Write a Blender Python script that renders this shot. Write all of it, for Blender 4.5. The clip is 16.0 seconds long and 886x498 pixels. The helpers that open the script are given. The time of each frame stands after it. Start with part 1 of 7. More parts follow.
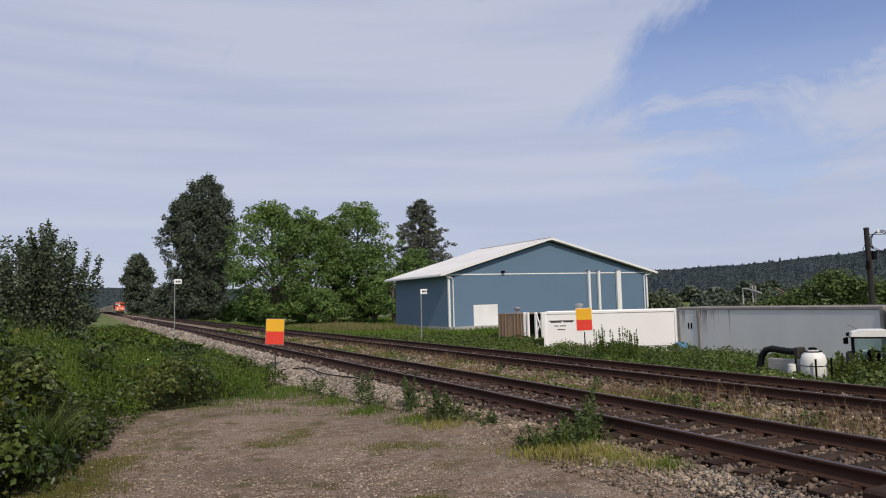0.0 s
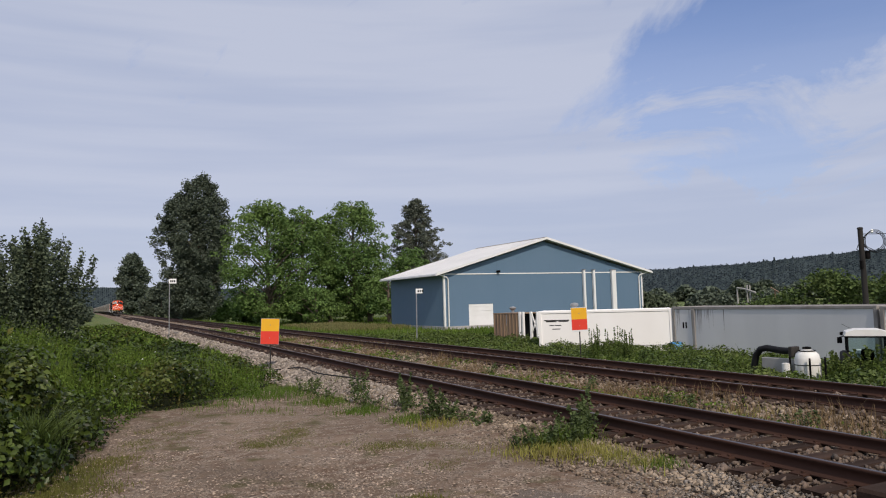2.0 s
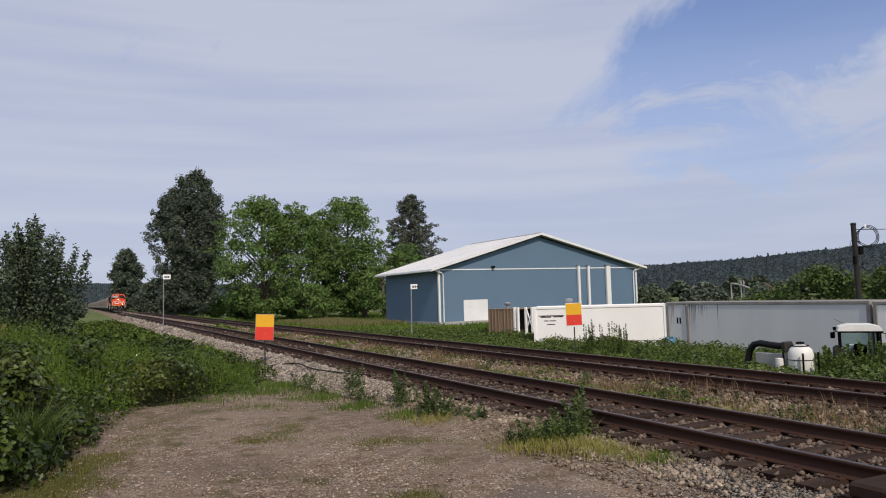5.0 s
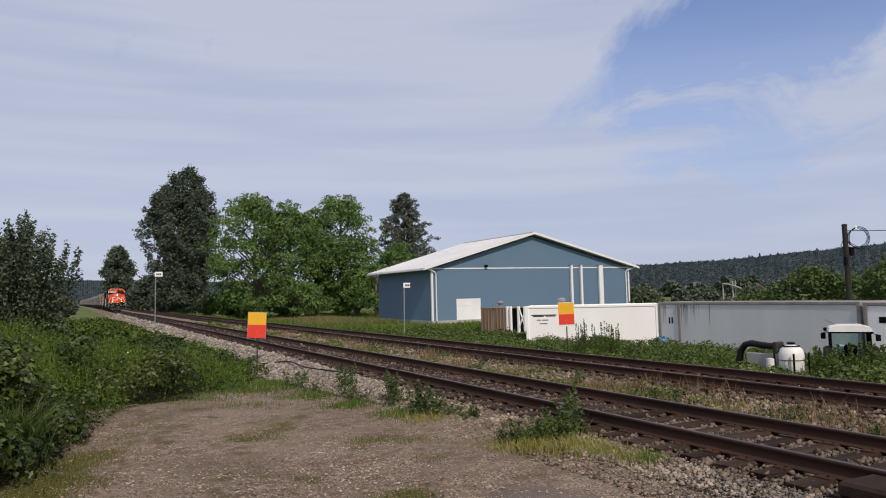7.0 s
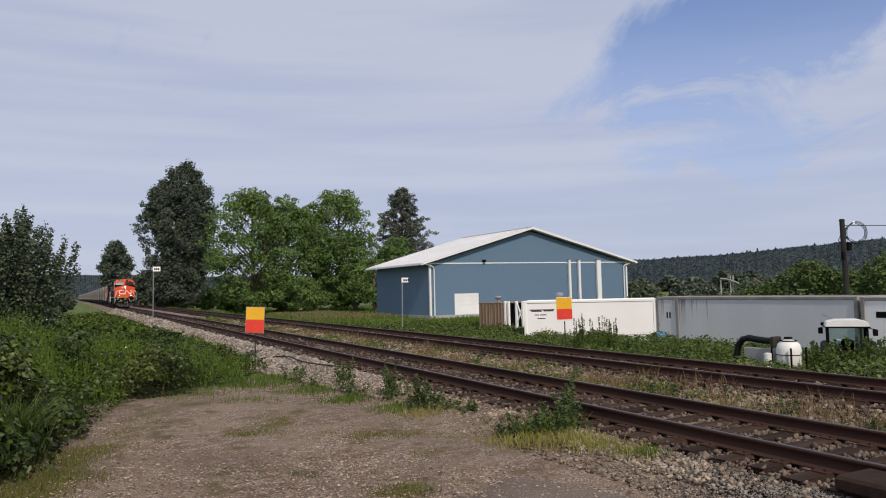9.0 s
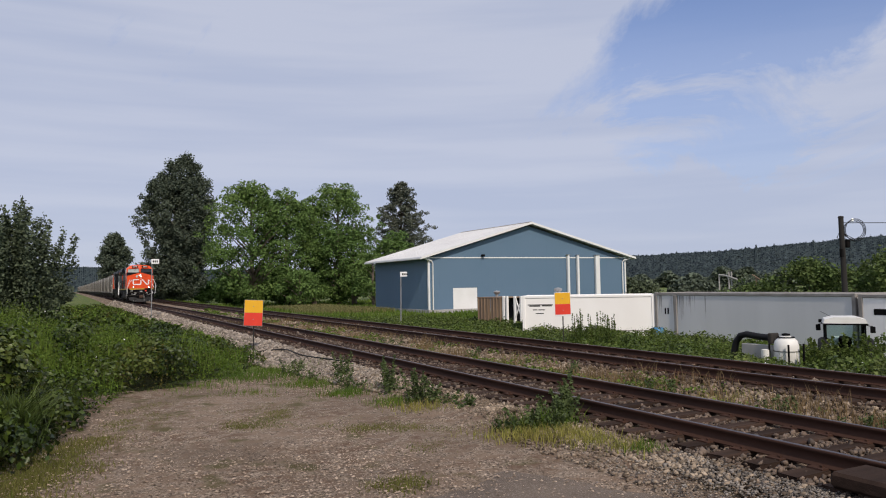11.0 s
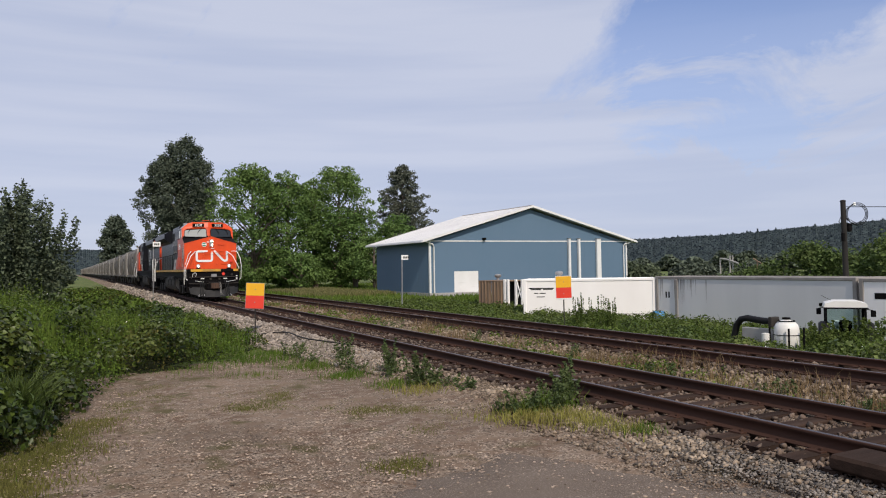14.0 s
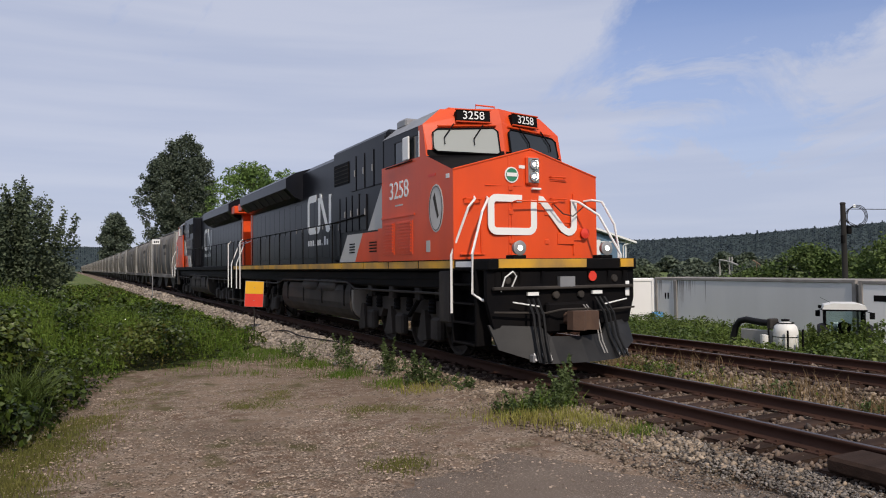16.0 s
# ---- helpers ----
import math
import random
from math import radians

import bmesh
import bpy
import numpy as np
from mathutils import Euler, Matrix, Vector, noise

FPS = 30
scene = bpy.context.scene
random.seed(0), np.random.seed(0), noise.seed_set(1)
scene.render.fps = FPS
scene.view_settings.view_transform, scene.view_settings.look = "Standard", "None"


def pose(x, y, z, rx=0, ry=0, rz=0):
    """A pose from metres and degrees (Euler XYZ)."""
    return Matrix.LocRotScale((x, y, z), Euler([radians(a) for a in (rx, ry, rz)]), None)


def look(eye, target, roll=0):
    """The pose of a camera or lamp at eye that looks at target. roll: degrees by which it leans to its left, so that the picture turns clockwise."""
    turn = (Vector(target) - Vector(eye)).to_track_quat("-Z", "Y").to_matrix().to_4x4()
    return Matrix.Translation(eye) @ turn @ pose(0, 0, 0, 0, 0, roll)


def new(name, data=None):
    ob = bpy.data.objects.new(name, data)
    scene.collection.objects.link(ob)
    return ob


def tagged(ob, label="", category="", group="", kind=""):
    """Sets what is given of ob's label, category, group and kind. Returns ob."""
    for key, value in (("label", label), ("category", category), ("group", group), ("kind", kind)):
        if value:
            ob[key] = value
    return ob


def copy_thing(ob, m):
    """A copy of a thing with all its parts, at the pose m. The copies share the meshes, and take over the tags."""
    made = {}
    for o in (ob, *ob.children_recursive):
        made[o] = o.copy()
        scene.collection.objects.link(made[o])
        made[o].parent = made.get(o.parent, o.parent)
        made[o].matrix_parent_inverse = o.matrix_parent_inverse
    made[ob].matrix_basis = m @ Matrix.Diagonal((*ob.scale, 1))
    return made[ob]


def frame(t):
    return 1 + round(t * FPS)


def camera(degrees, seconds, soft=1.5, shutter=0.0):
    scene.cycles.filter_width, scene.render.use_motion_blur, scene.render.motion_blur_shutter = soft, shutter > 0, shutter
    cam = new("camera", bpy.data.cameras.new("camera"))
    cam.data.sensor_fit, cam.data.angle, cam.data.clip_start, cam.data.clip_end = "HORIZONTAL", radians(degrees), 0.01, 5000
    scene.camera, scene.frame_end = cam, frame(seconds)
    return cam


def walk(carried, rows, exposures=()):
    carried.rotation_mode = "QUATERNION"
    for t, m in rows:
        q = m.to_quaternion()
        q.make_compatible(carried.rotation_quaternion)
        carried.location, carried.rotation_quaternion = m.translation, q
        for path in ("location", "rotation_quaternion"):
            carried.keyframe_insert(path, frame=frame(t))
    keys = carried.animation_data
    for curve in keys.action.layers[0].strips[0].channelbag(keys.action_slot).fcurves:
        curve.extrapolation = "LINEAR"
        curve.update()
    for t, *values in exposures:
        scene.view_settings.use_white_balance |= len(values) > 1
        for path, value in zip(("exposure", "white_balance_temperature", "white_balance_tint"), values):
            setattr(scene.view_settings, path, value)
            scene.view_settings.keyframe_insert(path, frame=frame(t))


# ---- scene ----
EYE = (0.0, 0.0, 1.793)
# seconds, heading to the right of the track, tilt up, roll (degrees)
AIM = [
    (0.0, 25.339, 4.127, -1.657), (0.5, 25.402, 4.123, -1.684), (1.0, 25.467, 4.121, -1.683), (1.5, 25.586, 4.126, -1.71),
    (2.0, 25.71, 4.082, -1.679), (2.5, 25.766, 4.051, -1.651), (3.0, 25.824, 3.997, -1.747), (3.5, 25.924, 3.897, -1.715),
    (4.0, 26.025, 3.774, -1.735), (6.5, 26.406, 3.704, -1.495), (7.0, 26.655, 3.611, -1.436), (7.5, 26.746, 3.518, -1.4),
    (8.0, 26.876, 3.383, -1.393), (8.5, 26.849, 3.293, -1.387), (9.0, 26.796, 3.199, -1.433), (11.5, 26.88, 2.45, -0.938),
    (12.0, 26.861, 2.055, -0.973), (12.5, 26.811, 1.832, -1.002), (13.0, 26.741, 1.704, -1.0), (13.5, 26.684, 1.532, -0.966),
    (14.0, 26.758, 1.432, -0.94), (14.5, 26.804, 1.449, -0.75), (15.0, 26.798, 1.423, -0.664), (15.5, 26.833, 1.416, -0.617),
    (16.0, 26.79, 1.393, -0.553)]


def aimed(heading, tilt, roll):
    a, b = radians(heading), radians(tilt)
    way = Vector((math.sin(a) * math.cos(b), math.cos(a) * math.cos(b), math.sin(b)))
    return look(EYE, Vector(EYE) + way * 50, roll)


cam = camera(62.975, 16.0, soft=1.08)
walk(cam, [(t, aimed(h, u, r)) for t, h, u, r in AIM], exposures=[(0.0, -0.14, 6520, 11.5), (9.0, -0.14, 6520, 11.5), (12.5, -0.11, 6520, 11.5), (14.0, -0.02, 6520, 11.5), (15.0, -0.02, 6520, 11.5), (16.0, -0.10, 6520, 11.5)])

# ---- light ----
SUN_AZ, SUN_EL = radians(188), radians(41)   # clockwise from +Y, above the horizon
world = bpy.data.worlds.new("sky")
scene.world = world
world.use_nodes = True


def build_sky():
    nt = world.node_tree
    nd = nt.nodes
    nd.clear()
    out = nd.new("ShaderNodeOutputWorld")
    bg = nd.new("ShaderNodeBackground")
    bg.inputs["Strength"].default_value = 0.13
    sky = nd.new("ShaderNodeTexSky")
    sky.sky_type = "NISHITA"
    sky.sun_disc = False
    sky.sun_elevation = SUN_EL
    sky.sun_rotation = SUN_AZ
    sky.air_density, sky.dust_density, sky.ozone_density = 1.0, 0.3, 3.0
    co = nd.new("ShaderNodeTexCoord")
    # cloud streaks drawn out along one slanting direction
    mp = nd.new("ShaderNodeCombineXYZ")
    axes = []
    for vec, size in (((0.70, -0.33, 0.63), 1.4), ((-0.57, 0.27, 0.78), 3.0), ((0.43, 0.90, 0.0), 1.8)):
        d = nd.new("ShaderNodeVectorMath")
        d.operation = "DOT_PRODUCT"
        d.inputs[1].default_value = tuple(c * size for c in vec)
        axes.append(d)
    n1 = nd.new("ShaderNodeTexNoise")
    n1.inputs["Scale"].default_value = 1.9
    n1.inputs["Detail"].default_value = 7
    n1.inputs["Roughness"].default_value = 0.67
    n1.inputs["Distortion"].default_value = 0.8
    ramp = nd.new("ShaderNodeValToRGB")
    ramp.color_ramp.elements[0].position = 0.30
    ramp.color_ramp.elements[0].color = (0.0, 0.0, 0.0, 1)
    ramp.color_ramp.elements[1].position = 0.68
    ramp.color_ramp.elements[1].color = (0.93, 0.93, 0.93, 1)
    # thin haze thickens towards the horizon
    sep = nd.new("ShaderNodeSeparateXYZ")
    hz = nd.new("ShaderNodeMapRange")
    hz.inputs["From Min"].default_value = 0.0
    hz.inputs["From Max"].default_value = 0.42
    hz.inputs["To Min"].default_value = 1.0
    hz.inputs["To Max"].default_value = 0.0
    # a clearer, bluer part of the sky
    dot = nd.new("ShaderNodeVectorMath")
    dot.operation = "DOT_PRODUCT"
    dot.inputs[1].default_value = (0.745, 0.545, 0.385)
    cl = nd.new("ShaderNodeMapRange")
    cl.inputs["From Min"].default_value, cl.inputs["From Max"].default_value = 0.945, 1.0
    cl.inputs["To Min"].default_value, cl.inputs["To Max"].default_value = 0.30, 0.235
    # gaps of blue between the streaks: middle, long direction, half length, half width, depth
    warp = nd.new("ShaderNodeVectorMath")
    warp.operation = "MULTIPLY_ADD"
    warp.inputs[1].default_value = (0.26, 0.26, 0.26)
    base = nd.new("ShaderNodeVectorMath")
    base.inputs[1].default_value = (-0.13, -0.13, -0.13)
    nt.links.new(co.outputs["Generated"], base.inputs[0])
    nt.links.new(n1.outputs["Color"], warp.inputs[0])
    nt.links.new(base.outputs["Vector"], warp.inputs[2])
    gaps = None
    for c, u, a, b, deep in (((0.684, 0.658, 0.31), (0.06, -0.082, 0.05), 0.17, 0.045, 0.40), ((0.79, 0.53, 0.335), (0.072, -0.125, 0.055), 0.16, 0.06, 0.44),
                             ((0.72, 0.67, 0.185), (0.06, -0.06, 0.025), 0.10, 0.022, 0.26), ((0.30, 0.86, 0.42), (0.7, -0.2, 0.3), 0.2, 0.02, 0.14)):
        c = Vector(c).normalized()
        u = Vector(u)
        u = (u - c * u.dot(c)).normalized()
        v = c.cross(u)
        both = nd.new("ShaderNodeCombineXYZ")
        for w, key in ((u / a, "X"), (v / b, "Y")):
            d = nd.new("ShaderNodeVectorMath")
            d.operation = "DOT_PRODUCT"
            d.inputs[1].default_value = tuple(w)
            nt.links.new(warp.outputs["Vector"], d.inputs[0])
            nt.links.new(d.outputs["Value"], both.inputs[key])
        ln = nd.new("ShaderNodeVectorMath")
        ln.operation = "LENGTH"
        nt.links.new(both.outputs["Vector"], ln.inputs[0])
        mr = nd.new("ShaderNodeMapRange")
        mr.interpolation_type = "SMOOTHSTEP"
        mr.inputs["From Min"].default_value, mr.inputs["From Max"].default_value = 0.0, 2.1
        mr.inputs["To Min"].default_value, mr.inputs["To Max"].default_value = -deep, 0.0
        nt.links.new(ln.outputs["Value"], mr.inputs["Value"])
        if gaps is None:
            gaps = mr.outputs["Result"]
        else:
            s = nd.new("ShaderNodeMath")
            nt.links.new(gaps, s.inputs[0])
            nt.links.new(mr.outputs["Result"], s.inputs[1])
            gaps = s.outputs["Value"]
    tint = nd.new("ShaderNodeMix")
    tint.data_type, tint.blend_type = "RGBA", "MULTIPLY"
    tint.inputs["Factor"].default_value = 1.0
    tint.inputs["B"].default_value = (0.82, 0.86, 1.06, 1)
    total = nd.new("ShaderNodeMath")
    ad = nd.new("ShaderNodeMath")
    mx = nd.new("ShaderNodeMath")
    mx.operation = "MAXIMUM"
    mp2 = nd.new("ShaderNodeMapping")
    mp2.inputs["Scale"].default_value = (1.2, 1.2, 16.0)
    n2 = nd.new("ShaderNodeTexNoise")
    n2.inputs["Scale"].default_value = 1.6
    n2.inputs["Detail"].default_value = 4
    cr = nd.new("ShaderNodeValToRGB")
    cr.color_ramp.elements[0].position = 0.35
    cr.color_ramp.elements[0].color = (3.85, 4.3, 5.5, 1)
    cr.color_ramp.elements[1].position = 0.62
    cr.color_ramp.elements[1].color = (4.5, 4.85, 5.85, 1)
    mix = nd.new("ShaderNodeMix")
    mix.data_type = "RGBA"
    L = nt.links.new
    for d, key in zip(axes, "XYZ"):
        L(co.outputs["Generated"], d.inputs[0])
        L(d.outputs["Value"], mp.inputs[key])
    L(mp.outputs["Vector"], n1.inputs["Vector"])
    L(co.outputs["Generated"], dot.inputs[0])
    L(dot.outputs["Value"], cl.inputs["Value"])
    L(n1.outputs["Fac"], ad.inputs[0])
    L(cl.outputs["Result"], ad.inputs[1])
    L(ad.outputs["Value"], total.inputs[0])
    L(gaps, total.inputs[1])
    L(total.outputs["Value"], ramp.inputs["Fac"])
    L(sky.outputs["Color"], tint.inputs["A"])
    L(co.outputs["Generated"], sep.inputs["Vector"])
    L(sep.outputs["Z"], hz.inputs["Value"])
    L(ramp.outputs["Color"], mx.inputs[0])
    L(hz.outputs["Result"], mx.inputs[1])
    L(co.outputs["Generated"], mp2.inputs["Vector"])
    L(mp2.outputs["Vector"], n2.inputs["Vector"])
    L(n2.outputs["Fac"], cr.inputs["Fac"])
    L(mx.outputs["Value"], mix.inputs["Factor"])
    L(tint.outputs["Result"], mix.inputs["A"])
    L(cr.outputs["Color"], mix.inputs["B"])
    L(mix.outputs["Result"], bg.inputs["Color"])
    L(bg.outputs["Background"], out.inputs["Surface"])


build_sky()
sun_data = bpy.data.lights.new("sun", "SUN")
sun_data.energy, sun_data.angle, sun_data.color = 3.3, radians(0.6), (1.0, 0.90, 0.77)
sun = new("sun", sun_data)
SUN_DIR = Vector((math.sin(SUN_AZ) * math.cos(SUN_EL), math.cos(SUN_AZ) * math.cos(SUN_EL), math.sin(SUN_EL)))
sun.matrix_world = look(SUN_DIR * 100, (0, 0, 0))
# ---- materials ----
def material(name, base, other=None, rough=0.7, metal=0.0, scale=4.0, fine=40.0, bump=0.2, bump_size=0.01, mixfac=0.6,
             stretch=(1, 1, 1), spec=0.5, per_object=0.0, per_island=0.0, translucent=0.0, emit=0.0, third=None, coat=0.0):
    """Two noise scales between base and other, fine relief, optional random tone per object or per leaf."""
    m = bpy.data.materials.new(name)
    m.use_nodes = True
    nt = m.node_tree
    nd, L = nt.nodes, nt.links.new
    b = nd["Principled BSDF"]
    other = other or tuple(c * 0.75 for c in base)
    co = nd.new("ShaderNodeTexCoord")
    mp = nd.new("ShaderNodeMapping")
    mp.inputs["Scale"].default_value = stretch
    L(co.outputs["Object"], mp.inputs["Vector"])
    big = nd.new("ShaderNodeTexNoise")
    big.inputs["Scale"].default_value = scale
    big.inputs["Detail"].default_value = 6
    small = nd.new("ShaderNodeTexNoise")
    small.inputs["Scale"].default_value = fine
    small.inputs["Detail"].default_value = 4
    L(mp.outputs["Vector"], big.inputs["Vector"])
    L(mp.outputs["Vector"], small.inputs["Vector"])
    r = nd.new("ShaderNodeMapRange")
    r.inputs["From Min"].default_value, r.inputs["From Max"].default_value = 0.35, 0.65
    r.inputs["To Max"].default_value = mixfac
    L(big.outputs["Fac"], r.inputs["Value"])
    mix = nd.new("ShaderNodeMix")
    mix.data_type = "RGBA"
    mix.inputs["A"].default_value = (*base, 1)
    mix.inputs["B"].default_value = (*other, 1)
    L(r.outputs["Result"], mix.inputs["Factor"])
    col = mix.outputs["Result"]
    if third:
        r3 = nd.new("ShaderNodeMapRange")
        r3.inputs["From Min"].default_value, r3.inputs["From Max"].default_value = 0.52, 0.66
        L(small.outputs["Fac"], r3.inputs["Value"])
        m3 = nd.new("ShaderNodeMix")
        m3.data_type = "RGBA"
        m3.inputs["B"].default_value = (*third, 1)
        L(r3.outputs["Result"], m3.inputs["Factor"])
        L(col, m3.inputs["A"])
        col = m3.outputs["Result"]
    if per_object or per_island:
        hs = nd.new("ShaderNodeHueSaturation")
        src = nd.new("ShaderNodeObjectInfo") if per_object else nd.new("ShaderNodeNewGeometry")
        amt = per_object or per_island
        rr = nd.new("ShaderNodeMapRange")
        rr.inputs["To Min"].default_value, rr.inputs["To Max"].default_value = 1 - amt, 1 + amt
        L(src.outputs["Random" if per_object else "Random Per Island"], rr.inputs["Value"])
        L(rr.outputs["Result"], hs.inputs["Value"])
        L(col, hs.inputs["Color"])
        col = hs.outputs["Color"]
    L(col, b.inputs["Base Color"])
    b.inputs["Roughness"].default_value = rough
    b.inputs["Metallic"].default_value = metal
    b.inputs["Specular IOR Level"].default_value = spec
    b.inputs["Coat Weight"].default_value = coat
    b.inputs["Coat Roughness"].default_value = 0.15
    if emit:
        b.inputs["Emission Color"].default_value = (*base, 1)
        b.inputs["Emission Strength"].default_value = emit
    if bump:
        bp = nd.new("ShaderNodeBump")
        bp.inputs["Strength"].default_value = bump
        bp.inputs["Distance"].default_value = bump_size
        L(small.outputs["Fac"], bp.inputs["Height"])
        L(bp.outputs["Normal"], b.inputs["Normal"])
    if translucent:
        tr = nd.new("ShaderNodeBsdfTranslucent")
        L(col, tr.inputs["Color"])
        ms = nd.new("ShaderNodeMixShader")
        ms.inputs["Fac"].default_value = translucent
        L(b.outputs["BSDF"], ms.inputs[1])
        L(tr.outputs["BSDF"], ms.inputs[2])
        L(ms.outputs["Shader"], nd["Material Output"].inputs["Surface"])
    return m


def glass(name, tint, rough=0.05):
    m = bpy.data.materials.new(name)
    m.use_nodes = True
    b = m.node_tree.nodes["Principled BSDF"]
    b.inputs["Base Color"].default_value = (*tint, 1)
    b.inputs["Roughness"].default_value = rough
    b.inputs["Specular IOR Level"].default_value = 0.5
    return m


M = {}
M["rail"] = material("rusty rail steel", (0.050, 0.026, 0.019), (0.085, 0.040, 0.026), rough=0.8, spec=0.2, metal=0.1, scale=2, fine=60, stretch=(1, 0.2, 1))
M["rail_top"] = material("polished rail head", (0.12, 0.10, 0.10), (0.07, 0.055, 0.055), rough=0.45, metal=0.7, scale=1, fine=30, bump=0.05, stretch=(1, 0.1, 1))
M["tie"] = material("creosoted tie wood", (0.034, 0.022, 0.017), (0.066, 0.042, 0.032), rough=0.95, spec=0.1, scale=3, fine=26, bump=0.7, stretch=(0.25, 2, 2), per_object=0.35)
M["ballast"] = material("crushed ballast stone", (0.30, 0.24, 0.18), (0.11, 0.078, 0.056), rough=0.95, spec=0.15, scale=1.8, fine=14, bump=0.4, mixfac=0.9, per_island=0.6)
M["ballast_pale"] = material("clean pale ballast stone", (0.31, 0.265, 0.222), (0.19, 0.155, 0.125), rough=0.95, scale=1.4, fine=14, bump=0.4, per_island=0.5, spec=0.15)
M["gravel_grey"] = material("blue grey crushed gravel", (0.225, 0.200, 0.175), (0.115, 0.098, 0.085), rough=0.95, spec=0.15, scale=1.6, fine=16, bump=0.4, per_island=0.6)
M["pebble"] = material("lot pebbles", (0.40, 0.315, 0.245), (0.18, 0.130, 0.095), rough=0.95, scale=1.3, fine=20, bump=0.2, per_island=0.65, spec=0.15)
M["crib"] = material("oily crib stones", (0.10, 0.068, 0.050), (0.20, 0.155, 0.12), rough=0.9, scale=2, fine=14, bump=0.4, per_island=0.5)
M["coupler_rust"] = material("dark coupler rust", (0.10, 0.055, 0.035), (0.06, 0.035, 0.025), rough=0.85, scale=5, fine=30, bump=0.3)
M["ditch"] = material("ditch lamp lens", (1.0, 0.9, 0.75), (1.0, 0.9, 0.75), rough=0.2, bump=0, emit=26)
M["wall_blue"] = material("blue painted metal cladding", (0.10, 0.17, 0.25), (0.112, 0.18, 0.26), rough=0.55, scale=0.25, fine=3, bump=0.03)
M["white_metal"] = material("white painted metal", (0.78, 0.78, 0.77), (0.68, 0.68, 0.66), rough=0.45, scale=0.7, fine=12, bump=0.03)
M["roof_metal"] = material("pale galvanised roof sheet", (0.66, 0.66, 0.66), (0.56, 0.56, 0.57), rough=0.45, metal=0.1, scale=0.2, fine=5, bump=0.05)
M["concrete"] = material("grey concrete", (0.36, 0.35, 0.33), (0.27, 0.26, 0.25), rough=0.9, scale=1, fine=20, bump=0.3)
M["cont_white"] = material("white container panel", (0.90, 0.88, 0.85), (0.82, 0.79, 0.75), rough=0.5, scale=0.6, fine=9, bump=0.04, stretch=(1, 1, 0.3))
M["cont_grey"] = material("weathered grey container panel", (0.66, 0.66, 0.65), (0.55, 0.55, 0.545), rough=0.6, scale=0.5, fine=6, bump=0.04, stretch=(1, 1, 0.2))
M["cont_frame"] = material("grimy container frame", (0.30, 0.28, 0.26), (0.17, 0.15, 0.13), rough=0.7, scale=1.5, fine=20, bump=0.1)
M["rust"] = material("rusty weathered panel", (0.28, 0.19, 0.12), (0.16, 0.11, 0.08), rough=0.85, scale=1.2, fine=12, bump=0.3, stretch=(1, 1, 0.4))
M["leaf_dark"] = material("bramble leaves", (0.024, 0.045, 0.008), (0.066, 0.084, 0.014), rough=0.55, mixfac=1.0, scale=0.6, fine=5, bump=0, spec=0.15, per_island=0.55, translucent=0.25)
M["leaf_mid"] = material("fresh grass blades", (0.082, 0.140, 0.020), (0.145, 0.190, 0.034), rough=0.6, scale=0.35, fine=4, bump=0, spec=0.15, per_island=0.35, translucent=0.3)
M["leaf_dry"] = material("dry yellow grass", (0.28, 0.25, 0.07), (0.20, 0.22, 0.06), rough=0.8, scale=1, fine=6, bump=0, spec=0.15, per_island=0.3, translucent=0.25)
M["hay"] = material("ripe hay grass", (0.19, 0.175, 0.075), (0.14, 0.15, 0.06), rough=0.9, scale=0.3, fine=3, bump=0, spec=0.15, per_island=0.3, translucent=0.2)
M["leaf_tree"] = material("maple leaves", (0.106, 0.180, 0.050), (0.156, 0.222, 0.062), rough=0.6, scale=0.12, fine=1.2, bump=0, spec=0.15, per_island=0.4, translucent=0.25)
# leaf colour lifted and greyed to paint the haze over far trees
M["leaf_poplar"] = material("haze-greyed cottonwood leaves", (0.088, 0.110, 0.080), (0.112, 0.135, 0.094), rough=0.6, scale=0.12, fine=1.2, bump=0, spec=0.15, per_island=0.35, translucent=0.12)
M["leaf_willow"] = material("grey green willow leaves", (0.085, 0.108, 0.064), (0.12, 0.145, 0.085), rough=0.6, scale=0.4, fine=3, bump=0, spec=0.15, per_island=0.4, translucent=0.15)
# needle colour carries painted haze as well
M["needle"] = material("haze-greyed fir needles", (0.098, 0.112, 0.086), (0.132, 0.142, 0.108), rough=0.7, scale=0.2, fine=2, bump=0, spec=0.15, per_island=0.35)
M["bark"] = material("grey brown bark", (0.11, 0.085, 0.065), (0.17, 0.14, 0.11), rough=0.95, scale=2, fine=14, bump=0.6, stretch=(1, 1, 0.25))
M["wood_pole"] = material("tarred pole timber", (0.016, 0.014, 0.013), (0.034, 0.029, 0.026), rough=0.9, scale=2, fine=20, bump=0.4, stretch=(1, 1, 0.15))
M["yellow"] = material("yellow sign sheeting", (0.82, 0.44, 0.012), (0.76, 0.37, 0.012), rough=0.5, scale=3, fine=30, bump=0.02)
M["red"] = material("red sign sheeting", (0.76, 0.05, 0.022), (0.68, 0.035, 0.02), rough=0.5, scale=3, fine=30, bump=0.02)
M["galv"] = material("galvanised steel", (0.34, 0.34, 0.34), (0.24, 0.24, 0.25), rough=0.5, metal=0.5, scale=3, fine=30, bump=0.05)
M["black"] = material("black grimy steel", (0.005, 0.005, 0.006), (0.012, 0.010, 0.009), spec=0.05, rough=0.6, scale=1.6, fine=22, bump=0.15)
